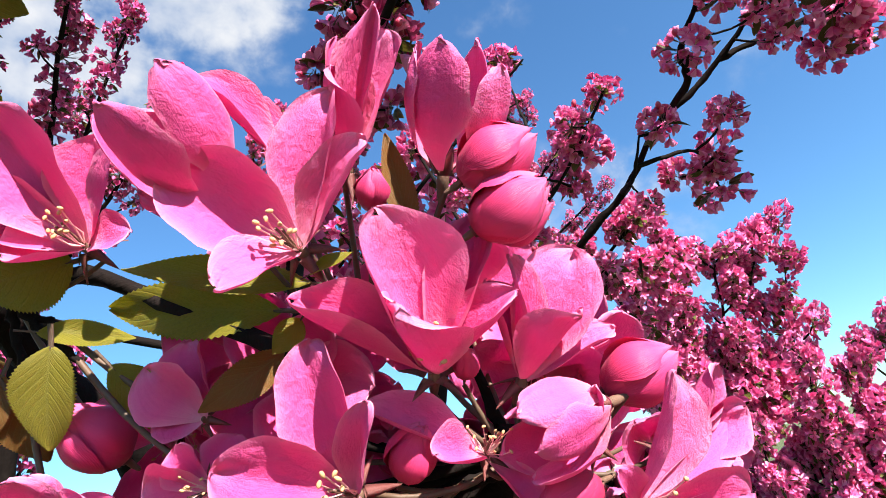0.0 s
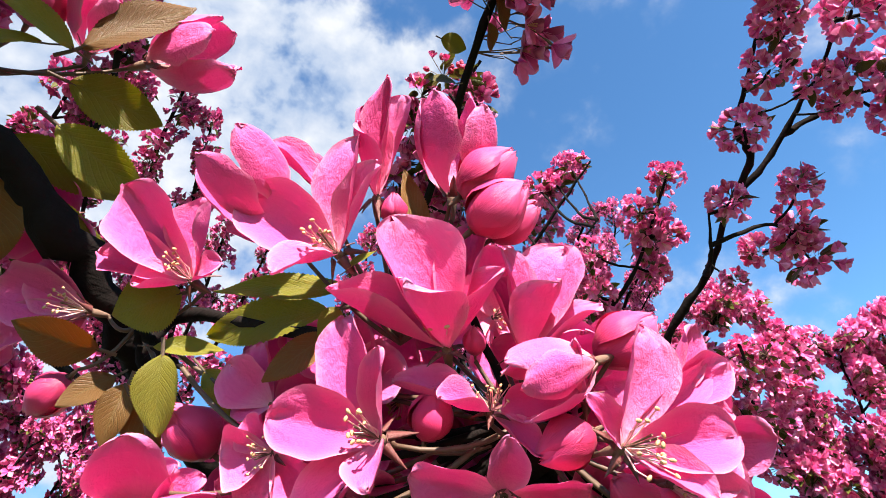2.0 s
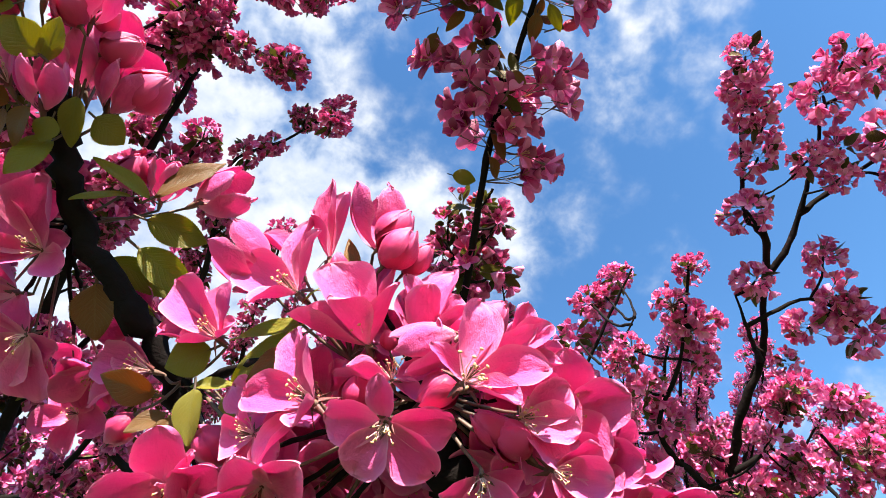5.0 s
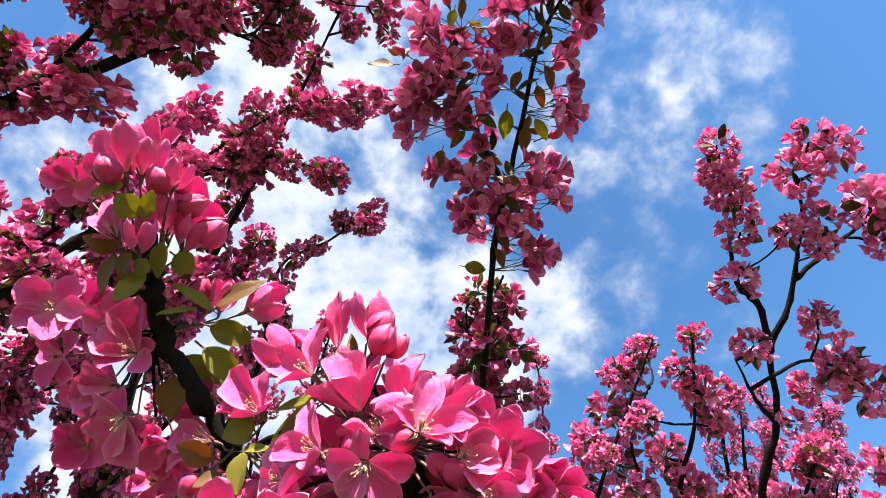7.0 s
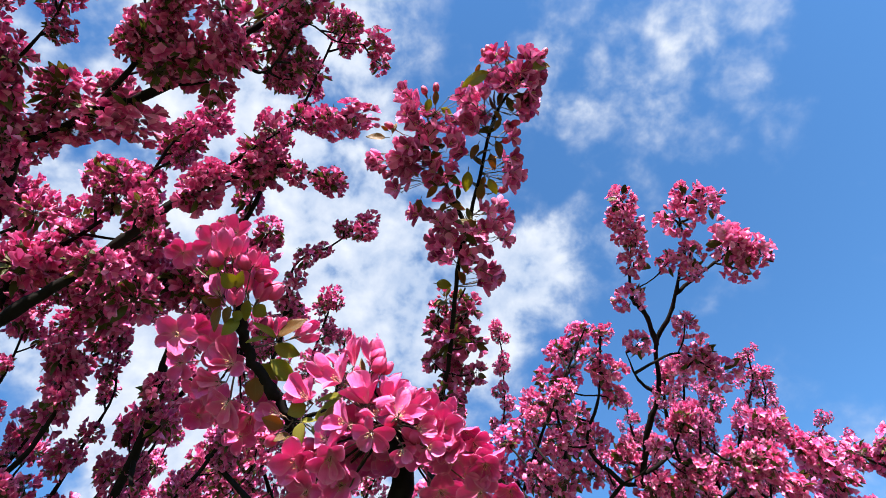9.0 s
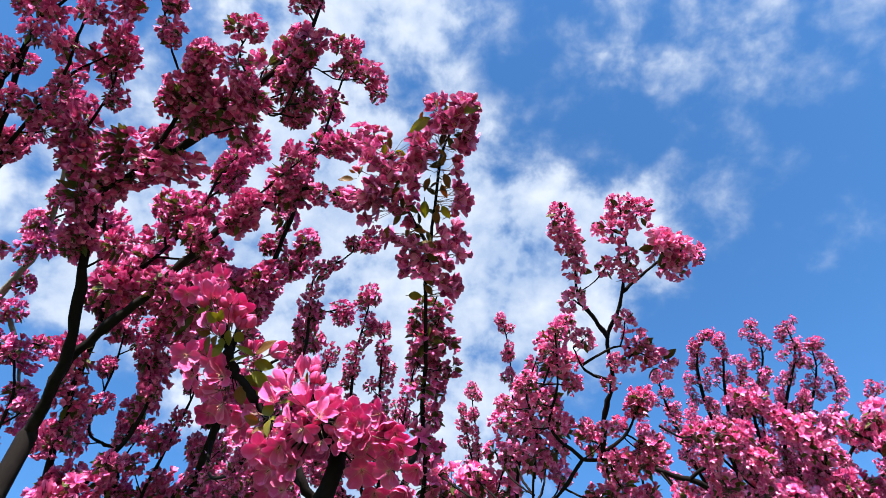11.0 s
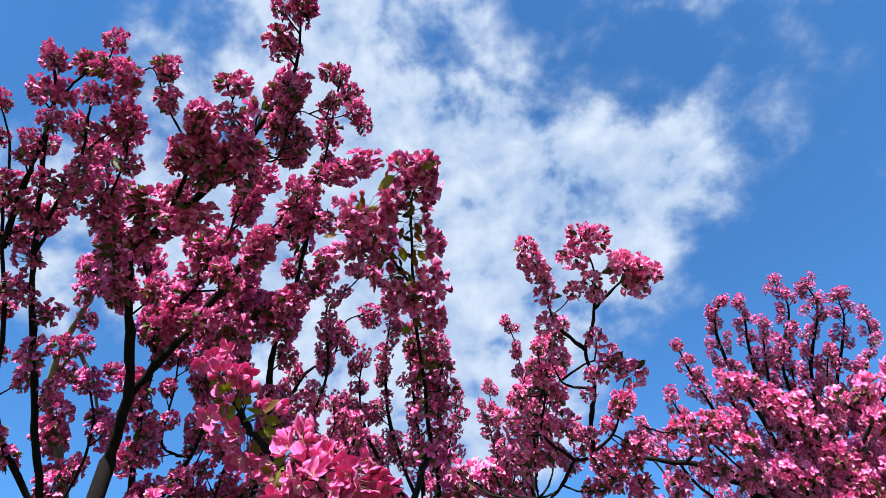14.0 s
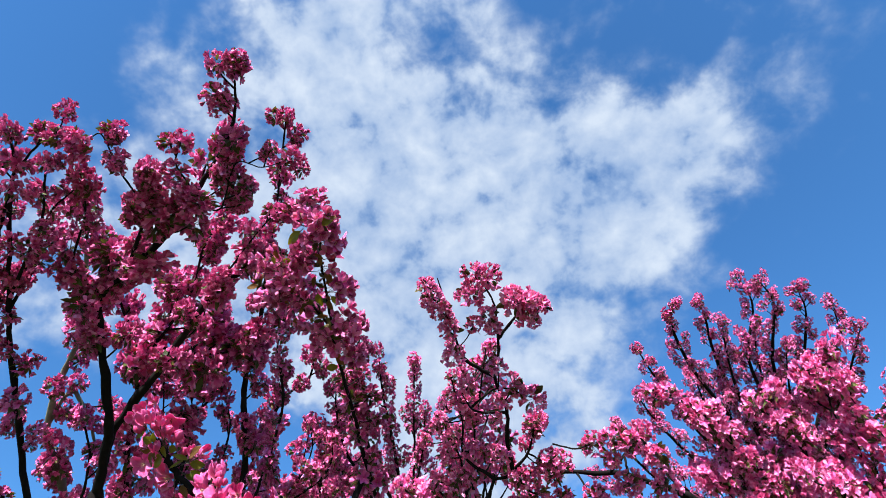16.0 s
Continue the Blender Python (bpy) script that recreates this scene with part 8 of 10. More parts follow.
bloom(old_tree, (-0.068, 0.1748, 1.9998), (-0.267, -0.085, -0.96), 0.0251, [(-0.0246, -0.003, 0.0106, 0.0286), (-0.0153, 0.019, -0.0058, 0.0297), (0.009, 0.0277, -0.017, 0.0274), (0.0126, 0.0065, -0.0046, 0.0240), (-0.0081, -0.0117, 0.0153, 0.0217)], root=spur)
bloom(old_tree, (-0.0813, 0.1708, 2.0247), (-0.815, -0.284, -0.506), 0.0270, [(-0.03, -0.0012, 0.0135, 0.0242), (-0.0319, 0.0171, 0.002, 0.0272), (-0.0141, 0.025, -0.0093, 0.0242), (-0.0141, -0.0094, 0.0158, 0.0212)], root=spur, stamens=False)
flower(old_tree, (-0.072, 0.0778, 2.0473), (0.023, -0.994, 0.108), 0.0258, 8, 3, 5, root=spur_top)
flower(old_tree, (-0.0504, 0.0807, 2.0657), (0.459, -0.873, 0.164), 0.0301, 10, 4, 5, root=spur_top)
bud(old_tree, (-0.0416, 0.0772, 2.0699), (0.707, -0.704, 0.064), 0.0273, root=spur_top, kind=1)
bud(old_tree, (-0.0548, 0.0547, 2.0737), (0.866, -0.492, -0.089), 0.0226, root=spur_top, kind=1)
bud(old_tree, (-0.0622, 0.0423, 2.0693), (-0.54, -0.735, 0.41), 0.0218, root=spur_top, kind=1)
flower(old_tree, (-0.06, 0.0415, 2.0759), (0.188, -0.929, 0.319), 0.0229, 8, 2, 5, root=spur_top)
bud(old_tree, (-0.0606, 0.0465, 2.0852), (0.694, -0.716, 0.075), 0.0153, root=spur_top, kind=0)
flower(old_tree, (-0.0626, 0.0736, 2.0699), (-0.307, -0.857, 0.414), 0.0303, 14, 4, 5, root=spur_top)
bloom(old_tree, (-0.0881, 0.072, 2.0542), (-0.404, -0.899, 0.17), 0.0267, [(-0.0184, -0.0106, 0.0129, 0.0225), (-0.0111, -0.0212, 0.0211, 0.0158), (0.0026, -0.0234, 0.0163, 0.0169), (-0.0145, 0, -0.003, 0.0197)], root=spur_top)
flower(old_tree, (-0.0897, 0.0346, 2.077), (-0.195, -0.871, 0.452), 0.0333, 14, 0, 5, root=spur_top)
flower(old_tree, (-0.081, 0.036, 2.0804), (0.07, -0.913, 0.402), 0.0304, 10, 1, 5, root=spur_top)
bud(old_tree, (-0.0937, 0.0385, 2.0629), (-0.382, -0.825, 0.415), 0.0215, root=spur_top, kind=1)
bud(old_tree, (-0.0915, 0.0454, 2.0733), (-0.619, -0.676, 0.4), 0.0173, root=spur_top, kind=1)
bud(old_tree, (-0.0417, 0.1207, 2.061), (0.341, -0.901, 0.267), 0.0213, root=spur, kind=1)
flower(old_tree, (-0.0232, 0.1236, 2.0586), (0.179, -0.929, 0.325), 0.0240, 10, 5, 5, root=spur)
flower(old_tree, (-0.0035, 0.1187, 2.054), (0.807, -0.59, -0.023), 0.0328, 8, 0, 5, root=spur)
leaf(old_tree, (-0.0235, 0.1144, 2.0461), (0.0065, 0.0918, 2.058), (-0.257, -0.948, -0.188), True, wide=0.47)
leaf(old_tree, (-0.0256, 0.115, 2.0452), (-0.0503, 0.0961, 2.0474), (0.173, -0.939, -0.296), wide=0.34)
leaf(old_tree, (-0.034, 0.1146, 2.043), (-0.055, 0.1063, 2.0284), (-0.241, -0.97, -0.04), wide=0.34)
leaf(old_tree, (-0.0262, 0.1277, 2.0436), (0.0042, 0.1343, 2.0403), (-0.266, -0.702, -0.661), wide=0.50)
leaf(old_tree, (-0.0279, 0.1405, 2.0351), (0.0021, 0.1542, 2.0201), (-0.062, -0.735, -0.676), wide=0.53)
leaf(old_tree, (-0.0405, 0.1474, 2.0326), (-0.0046, 0.1584, 2.0219), (-0.062, -0.735, -0.676), wide=0.38)
leaf(old_tree, (-0.0421, 0.1518, 2.0161), (-0.0384, 0.1703, 1.9956), (-0.179, -0.157, -0.971), True, wide=0.85)
leaf(old_tree, (-0.0378, 0.1618, 2.023), (-0.0045, 0.1746, 2.0087), (0.033, -0.871, -0.49), wide=0.29)
leaf(old_tree, (-0.0728, 0.0532, 2.0506), (-0.0864, 0.0396, 2.0489), (-0.257, -0.613, -0.747), wide=0.88)
leaf(old_tree, (-0.071, 0.0556, 2.0505), (-0.0669, 0.0366, 2.0581), (0.146, -0.669, -0.729), wide=0.45)
leaf(old_tree, (-0.0586, 0.0697, 2.0502), (-0.059, 0.0886, 2.036), (-0.138, -0.474, -0.87), wide=0.55)
leaf(old_tree, (-0.0657, 0.0887, 2.0392), (-0.0811, 0.0963, 2.0223), (-0.266, -0.702, -0.661), wide=0.65)
leaf(old_tree, (-0.0525, 0.0801, 2.0539), (-0.0387, 0.0889, 2.0489), (-0.054, -0.571, -0.819), wide=0.86)
leaf(old_tree, (-0.0755, 0.0749, 2.0412), (-0.0821, 0.09, 2.0312), (-0.43, -0.48, -0.764), True, wide=0.71)
leaf(old_tree, (-0.0894, 0.0819, 2.0495), (-0.091, 0.1004, 2.0275), (-0.437, -0.556, -0.707), True, wide=0.45)
leaf(old_tree, (-0.0649, 0.0771, 2.0389), (-0.0691, 0.0872, 2.0325), (-0.257, -0.613, -0.747), wide=0.87)
leaf(old_tree, (-0.0877, 0.0377, 2.0658), (-0.105, 0.0436, 2.0558), (-0.257, -0.613, -0.747), wide=0.53)
leaf(old_tree, (-0.0876, 0.0793, 2.0515), (-0.1058, 0.0697, 2.0462), (-0.257, -0.613, -0.747), True, wide=0.74)
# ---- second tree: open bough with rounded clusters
second_tree = tree_at(1.539, 1.566, "young crabapple tree with open boughs of sunlit pink blossom")
limb(second_tree, [(1.5387, 1.5656, -0.02), (1.5187, 1.5656, 0.6), (1.298, 1.1552, 2.1335), (1.0573, 0.7448, 2.1944)], 0.045, 0.018, "trunk")
limb(second_tree, [(1.0573, 0.7448, 2.1944), (0.907, 0.6246, 2.2039), (0.7923, 0.5527, 2.1822), (0.6736, 0.4836, 2.1585), (0.564, 0.4347, 2.1217)], 0.0078, 0.0035, "limb")
limb(second_tree, [(0.6051, 0.453, 2.1355), (0.6094, 0.4269, 2.1426), (0.6079, 0.3579, 2.1763), (0.6168, 0.2917, 2.2062), (0.6022, 0.2216, 2.2433), (0.6202, 0.1588, 2.2693), (0.6237, 0.0992, 2.2968), (0.6261, 0.0621, 2.3126), (0.6061, 0.0121, 2.34)], 0.0058, 0.0016, "limb")
limb(second_tree, [(0.6022, 0.2216, 2.2433), (0.5526, 0.1562, 2.2385), (0.5325, 0.1407, 2.2631), (0.5241, 0.0836, 2.3074), (0.5069, 0.005, 2.3652)], 0.0044, 0.0012, "twig")
limb(second_tree, [(0.6215, 0.1364, 2.2796), (0.665, 0.0919, 2.2931), (0.7137, 0.0474, 2.3065)], 0.0039, 0.0018, "twig")
limb(second_tree, [(0.6157, 0.3, 2.2025), (0.5482, 0.2486, 2.178), (0.523, 0.2142, 2.2018)], 0.0037, 0.0011, "twig")
limb(second_tree, [(0.5419, 0.24, 2.1839), (0.6076, 0.1979, 2.1923), (0.6755, 0.214, 2.169)], 0.0029, 0.0011, "twig")
limb(second_tree, [(0.564, 0.4347, 2.1217), (0.5003, 0.3944, 2.1645), (0.5097, 0.3137, 2.2057), (0.4995, 0.2192, 2.2586)], 0.0039, 0.0012, "twig")
limb(second_tree, [(0.564, 0.4347, 2.1217), (0.5252, 0.535, 2.1072), (0.4856, 0.5823, 2.1213), (0.4834, 0.4449, 2.1954), (0.459, 0.3762, 2.2375), (0.4762, 0.3086, 2.2701)], 0.0040, 0.0012, "twig")
limb(second_tree, [(0.8497, 0.5887, 2.193), (0.8965, 0.5036, 2.1982), (0.9246, 0.4526, 2.2014)], 0.0045, 0.0020, "twig")
cluster(second_tree, (0.928, 0.447, 2.205), 0.036, SUNLIT_FINE, random.Random(655))
limb(second_tree, [(0.6073, 0.44, 2.1391), (0.6502, 0.3904, 2.1505), (0.679, 0.3326, 2.188)], 0.0045, 0.0014, "twig")
for x, y, z, r in [(0.679, 0.331, 2.191, 0.030), (0.668, 0.352, 2.182, 0.026), (0.688, 0.345, 2.200, 0.026)]:
    cluster(second_tree, (x, y, z), r, SUNLIT_FINE, random.Random(657 + int(x * 9000)))
limb(second_tree, [(0.5133, 0.0345, 2.3435), (0.4978, 0.0119, 2.3289), (0.4852, -0.0065, 2.3283)], 0.0016, 0.0011, "twig")
limb(second_tree, [(0.5177, 0.0541, 2.3291), (0.5047, 0.035, 2.3146), (0.4941, 0.0193, 2.3125)], 0.0020, 0.0014, "twig")
limb(second_tree, [(0.522, 0.0738, 2.3146), (0.5124, 0.0565, 2.3007), (0.5046, 0.0424, 2.2979)], 0.0018, 0.0013, "twig")
limb(second_tree, [(0.5252, 0.0907, 2.3019), (0.5213, 0.0696, 2.2902), (0.5182, 0.0523, 2.2897)], 0.0013, 0.0009, "twig")
limb(second_tree, [(0.5283, 0.1121, 2.2853), (0.5232, 0.0952, 2.2749), (0.5191, 0.0813, 2.2739)], 0.0018, 0.0013, "twig")
limb(second_tree, [(0.5451, 0.1504, 2.2477), (0.5309, 0.1413, 2.2429), (0.5193, 0.1339, 2.2457)], 0.0019, 0.0014, "twig")
limb(second_tree, [(0.6061, 0.0121, 2.34), (0.5986, -0.0104, 2.3215), (0.5924, -0.0288, 2.3171)], 0.0020, 0.0014, "twig")
limb(second_tree, [(0.6111, 0.0246, 2.3331), (0.6182, -0.0026, 2.3126), (0.624, -0.0249, 2.3082)], 0.0021, 0.0015, "twig")
limb(second_tree, [(0.6136, 0.0309, 2.3297), (0.5942, 0.0179, 2.3077), (0.5783, 0.0073, 2.3008)], 0.0022, 0.0016, "twig")
limb(second_tree, [(0.5314, 0.1336, 2.2686), (0.555, 0.099, 2.259), (0.5742, 0.0707, 2.2677)], 0.0014, 0.0010, "twig")
limb(second_tree, [(0.6246, 0.0853, 2.3027), (0.6161, 0.0658, 2.2795), (0.6092, 0.0498, 2.2714)], 0.0017, 0.0012, "twig")
limb(second_tree, [(0.6228, 0.1141, 2.2899), (0.6188, 0.0937, 2.2648), (0.6155, 0.077, 2.2554)], 0.0014, 0.0010, "twig")
limb(second_tree, [(0.6894, 0.0696, 2.2998), (0.6786, 0.044, 2.2779), (0.6697, 0.0231, 2.2726)], 0.0025, 0.0018, "twig")
limb(second_tree, [(0.7076, 0.053, 2.3048), (0.705, 0.0376, 2.2766), (0.7029, 0.025, 2.2644)], 0.0024, 0.0017, "twig")
limb(second_tree, [(0.6833, 0.0752, 2.2981), (0.6885, 0.0648, 2.2652), (0.6928, 0.0562, 2.2498)], 0.0020, 0.0014, "twig")
limb(second_tree, [(0.7076, 0.053, 2.3048), (0.716, 0.0424, 2.271), (0.7229, 0.0337, 2.2554)], 0.0014, 0.0010, "twig")
limb(second_tree, [(0.523, 0.2142, 2.2018), (0.5332, 0.2044, 2.2017), (0.5415, 0.1964, 2.2074)], 0.0016, 0.0012, "twig")
limb(second_tree, [(0.6076, 0.1979, 2.1923), (0.6107, 0.1743, 2.1985), (0.6133, 0.155, 2.214)], 0.0016, 0.0011, "twig")
limb(second_tree, [(0.6331, 0.2039, 2.1836), (0.6349, 0.1953, 2.1857), (0.6364, 0.1881, 2.1913)], 0.0018, 0.0013, "twig")
limb(second_tree, [(0.6331, 0.2039, 2.1836), (0.6211, 0.2163, 2.1757), (0.6112, 0.2264, 2.1762)], 0.0017, 0.0012, "twig")
limb(second_tree, [(0.5735, 0.2679, 2.1872), (0.5844, 0.2653, 2.1684), (0.5934, 0.2632, 2.1603)], 0.0012, 0.0008, "twig")
limb(second_tree, [(0.564, 0.4347, 2.1217), (0.5801, 0.384, 2.108), (0.5933, 0.3426, 2.1178)], 0.0014, 0.0010, "twig")
for x, y, z, r in [(0.485, -0.007, 2.328, 0.023), (0.494, 0.019, 2.313, 0.028), (0.505, 0.042, 2.298, 0.026), (0.518, 0.052, 2.290, 0.019), (0.519, 0.081, 2.274, 0.026), (0.519, 0.134, 2.246, 0.027), (0.592, -0.029, 2.317, 0.028), (0.624, -0.025, 2.308, 0.030), (0.578, 0.007, 2.301, 0.031), (0.574, 0.071, 2.268, 0.021), (0.609, 0.050, 2.271, 0.024), (0.615, 0.077, 2.255, 0.021), (0.670, 0.023, 2.273, 0.036), (0.703, 0.025, 2.264, 0.034), (0.693, 0.056, 2.250, 0.028), (0.723, 0.034, 2.255, 0.021), (0.541, 0.196, 2.207, 0.024), (0.613, 0.155, 2.214, 0.023), (0.636, 0.188, 2.191, 0.026), (0.611, 0.226, 2.176, 0.024)]:
    head_of_blossom(second_tree, (x, y, z), r, random.Random(600 + int(x * 9000 + z * 700)), SUNLIT_BLOSSOMS)
for x, y, z, r in [(0.678, 0.215, 2.168, 0.032), (0.650, 0.202, 2.181, 0.023), (0.593, 0.263, 2.160, 0.017), (0.593, 0.343, 2.118, 0.021)]:
    head_of_blossom(second_tree, (x, y, z), r, random.Random(600 + int(x * 9000 + z * 700)), SUNLIT_BLOSSOMS)
limb(second_tree, [(0.4995, 0.2192, 2.2586), (0.5035, 0.2217, 2.261), (0.5068, 0.2238, 2.2654)], 0.0015, 0.0011, "twig")
limb(second_tree, [(0.5033, 0.2546, 2.2388), (0.4973, 0.2611, 2.2405), (0.4924, 0.2664, 2.2457)], 0.0018, 0.0013, "twig")
limb(second_tree, [(0.5059, 0.2783, 2.2255), (0.5161, 0.2805, 2.2258), (0.5244, 0.2823, 2.2302)], 0.0024, 0.0017, "twig")
limb(second_tree, [(0.5097, 0.3137, 2.2057), (0.5272, 0.3141, 2.2039), (0.5415, 0.3144, 2.2093)], 0.0017, 0.0012, "twig")
limb(second_tree, [(0.5097, 0.3137, 2.2057), (0.4794, 0.3184, 2.2087), (0.4547, 0.3223, 2.2239)], 0.0017, 0.0012, "twig")
limb(second_tree, [(0.505, 0.354, 2.1851), (0.4922, 0.3581, 2.1884), (0.4817, 0.3614, 2.1971)], 0.0020, 0.0014, "twig")
limb(second_tree, [(0.459, 0.3762, 2.2375), (0.4495, 0.3552, 2.2214), (0.4418, 0.3381, 2.2182)], 0.0014, 0.0010, "twig")
limb(second_tree, [(0.4682, 0.402, 2.2217), (0.4344, 0.3876, 2.2046), (0.4067, 0.3758, 2.2055)], 0.0015, 0.0011, "twig")
limb(second_tree, [(0.5003, 0.3944, 2.1645), (0.4757, 0.4009, 2.1665), (0.4555, 0.4062, 2.1787)], 0.0020, 0.0014, "twig")
limb(second_tree, [(0.5015, 0.3843, 2.1696), (0.5107, 0.3873, 2.1699), (0.5183, 0.3897, 2.174)], 0.0021, 0.0015, "twig")
limb(second_tree, [(0.5321, 0.4145, 2.1431), (0.5228, 0.4304, 2.1406), (0.5152, 0.4434, 2.1459)], 0.0024, 0.0017, "twig")
limb(second_tree, [(0.4842, 0.4964, 2.1676), (0.4778, 0.4767, 2.1505), (0.4725, 0.4605, 2.1459)], 0.0024, 0.0017, "twig")
limb(second_tree, [(0.4845, 0.5136, 2.1583), (0.4508, 0.4872, 2.1465), (0.4233, 0.4655, 2.1539)], 0.0021, 0.0015, "twig")
limb(second_tree, [(0.6051, 0.453, 2.1355), (0.6134, 0.4488, 2.1256), (0.6203, 0.4453, 2.1222)], 0.0022, 0.0016, "twig")
limb(second_tree, [(0.6234, 0.4214, 2.1434), (0.6401, 0.4286, 2.1261), (0.6538, 0.4344, 2.1208)], 0.0017, 0.0012, "twig")
limb(second_tree, [(0.6087, 0.3924, 2.1594), (0.589, 0.39, 2.1571), (0.5729, 0.388, 2.1631)], 0.0014, 0.0010, "twig")
limb(second_tree, [(0.6502, 0.3904, 2.1505), (0.6771, 0.3952, 2.1327), (0.6991, 0.3992, 2.1299)], 0.0021, 0.0015, "twig")
limb(second_tree, [(0.6448, 0.3966, 2.1491), (0.6646, 0.4048, 2.1317), (0.6808, 0.4115, 2.1272)], 0.0015, 0.0011, "twig")
for x, y, z, r in [(0.507, 0.224, 2.265, 0.022), (0.492, 0.266, 2.246, 0.026), (0.524, 0.282, 2.230, 0.034), (0.541, 0.314, 2.209, 0.024), (0.455, 0.322, 2.224, 0.024), (0.482, 0.361, 2.197, 0.028), (0.442, 0.338, 2.218, 0.020), (0.407, 0.376, 2.206, 0.022), (0.456, 0.406, 2.179, 0.028), (0.518, 0.390, 2.174, 0.030), (0.515, 0.443, 2.146, 0.035), (0.473, 0.460, 2.146, 0.035), (0.423, 0.466, 2.154, 0.030), (0.620, 0.445, 2.122, 0.032), (0.654, 0.434, 2.121, 0.025), (0.573, 0.388, 2.163, 0.020), (0.699, 0.399, 2.130, 0.030), (0.681, 0.412, 2.127, 0.022)]:
    cluster(second_tree, (x, y, z), r, SUNLIT_FINE, random.Random(620 + int(x * 9000 + z * 700)))
limb(second_tree, [(0.6538, 0.3832, 2.1552), (0.651, 0.3944, 2.1663), (0.6488, 0.4035, 2.1831)], 0.0017, 0.0012, "twig")
limb(second_tree, [(0.6092, 0.4183, 2.1468), (0.5984, 0.4238, 2.1543), (0.5896, 0.4283, 2.167)], 0.0025, 0.0018, "twig")
limb(second_tree, [(0.6991, 0.3992, 2.1299), (0.7137, 0.4261, 2.1359), (0.7257, 0.4482, 2.1541)], 0.0023, 0.0017, "twig")
limb(second_tree, [(0.6884, 0.4922, 2.1615), (0.6959, 0.4817, 2.1445), (0.702, 0.473, 2.1379)], 0.0022, 0.0015, "twig")
limb(second_tree, [(0.7093, 0.3618, 2.1477), (0.7607, 0.3929, 2.1484), (0.8027, 0.4184, 2.1734)], 0.0023, 0.0017, "twig")
limb(second_tree, [(0.9246, 0.4526, 2.2014), (0.8868, 0.4311, 2.1778), (0.8559, 0.4134, 2.1766)], 0.0023, 0.0017, "twig")
limb(second_tree, [(0.8965, 0.5036, 2.1982), (0.8677, 0.4786, 2.1601), (0.8441, 0.4581, 2.1476)], 0.0020, 0.0014, "twig")
limb(second_tree, [(0.9246, 0.4526, 2.2014), (0.9064, 0.4392, 2.176), (0.8915, 0.4283, 2.167)], 0.0025, 0.0018, "twig")
limb(second_tree, [(0.7626, 0.5354, 2.1763), (0.7814, 0.5311, 2.1259), (0.7967, 0.5276, 2.1025)], 0.0025, 0.0018, "twig")
limb(second_tree, [(0.6203, 0.4453, 2.1222), (0.6392, 0.4796, 2.1099), (0.6547, 0.5078, 2.1154)], 0.0027, 0.0019, "twig")
limb(second_tree, [(0.7033, 0.5009, 2.1644), (0.7091, 0.5156, 2.1222), (0.7139, 0.5276, 2.1025)], 0.0025, 0.0018, "twig")
limb(second_tree, [(0.5349, 0.5099, 2.1108), (0.5747, 0.5197, 2.0972), (0.6073, 0.5276, 2.1025)], 0.0025, 0.0018, "twig")
limb(second_tree, [(0.8871, 0.5207, 2.1972), (0.883, 0.5136, 2.1422), (0.8796, 0.5078, 2.1154)], 0.0029, 0.0021, "twig")
limb(second_tree, [(0.8965, 0.5036, 2.1982), (0.9328, 0.5114, 2.1357), (0.9625, 0.5177, 2.1089)], 0.0029, 0.0021, "twig")
limb(second_tree, [(0.9246, 0.4526, 2.2014), (0.9389, 0.4556, 2.1646), (0.9506, 0.4581, 2.1476)], 0.0025, 0.0018, "twig")
for x, y, z, r in [(0.649, 0.404, 2.183, 0.024), (0.590, 0.428, 2.167, 0.036), (0.726, 0.448, 2.154, 0.033), (0.702, 0.473, 2.138, 0.031), (0.803, 0.418, 2.173, 0.033), (0.856, 0.413, 2.177, 0.033), (0.844, 0.458, 2.148, 0.028), (0.891, 0.428, 2.167, 0.036), (0.797, 0.528, 2.102, 0.036), (0.655, 0.508, 2.115, 0.038), (0.714, 0.528, 2.102, 0.036), (0.607, 0.528, 2.102, 0.036)]:
    cluster(second_tree, (x, y, z), r, SUNLIT_FINE, random.Random(640 + int(x * 9000 + z * 700)))
for x, y, z, r in [(0.880, 0.508, 2.115, 0.041), (0.962, 0.518, 2.109, 0.041), (0.951, 0.458, 2.148, 0.036)]:
    cluster(second_tree, (x, y, z), r, SUNLIT_FINE, random.Random(640 + int(x * 9000 + z * 700)))
limb(second_tree, [(0.4762, 0.3086, 2.2701), (0.5405, 0.3527, 2.3615), (0.593, 0.3888, 2.4941)], 0.0020, 0.0014, "twig")
limb(second_tree, [(0.4762, 0.3086, 2.2701), (0.5326, 0.3693, 2.3521), (0.5787, 0.4189, 2.4746)], 0.0022, 0.0016, "twig")
limb(second_tree, [(0.4741, 0.317, 2.266), (0.5158, 0.3797, 2.3473), (0.5499, 0.431, 2.4667)], 0.0022, 0.0016, "twig")
limb(second_tree, [(0.4633, 0.3593, 2.2456), (0.5268, 0.4252, 2.3197), (0.5787, 0.4792, 2.4354)], 0.0026, 0.0019, "twig")
limb(second_tree, [(0.4612, 0.3677, 2.2416), (0.4981, 0.429, 2.3202), (0.5284, 0.4792, 2.4354)], 0.0022, 0.0016, "twig")
limb(second_tree, [(0.4743, 0.4191, 2.2112), (0.4882, 0.4787, 2.2906), (0.4997, 0.5274, 2.4041)], 0.0026, 0.0019, "twig")
limb(second_tree, [(0.4834, 0.4449, 2.1954), (0.5239, 0.5035, 2.2737), (0.5571, 0.5515, 2.3885)], 0.0030, 0.0022, "twig")
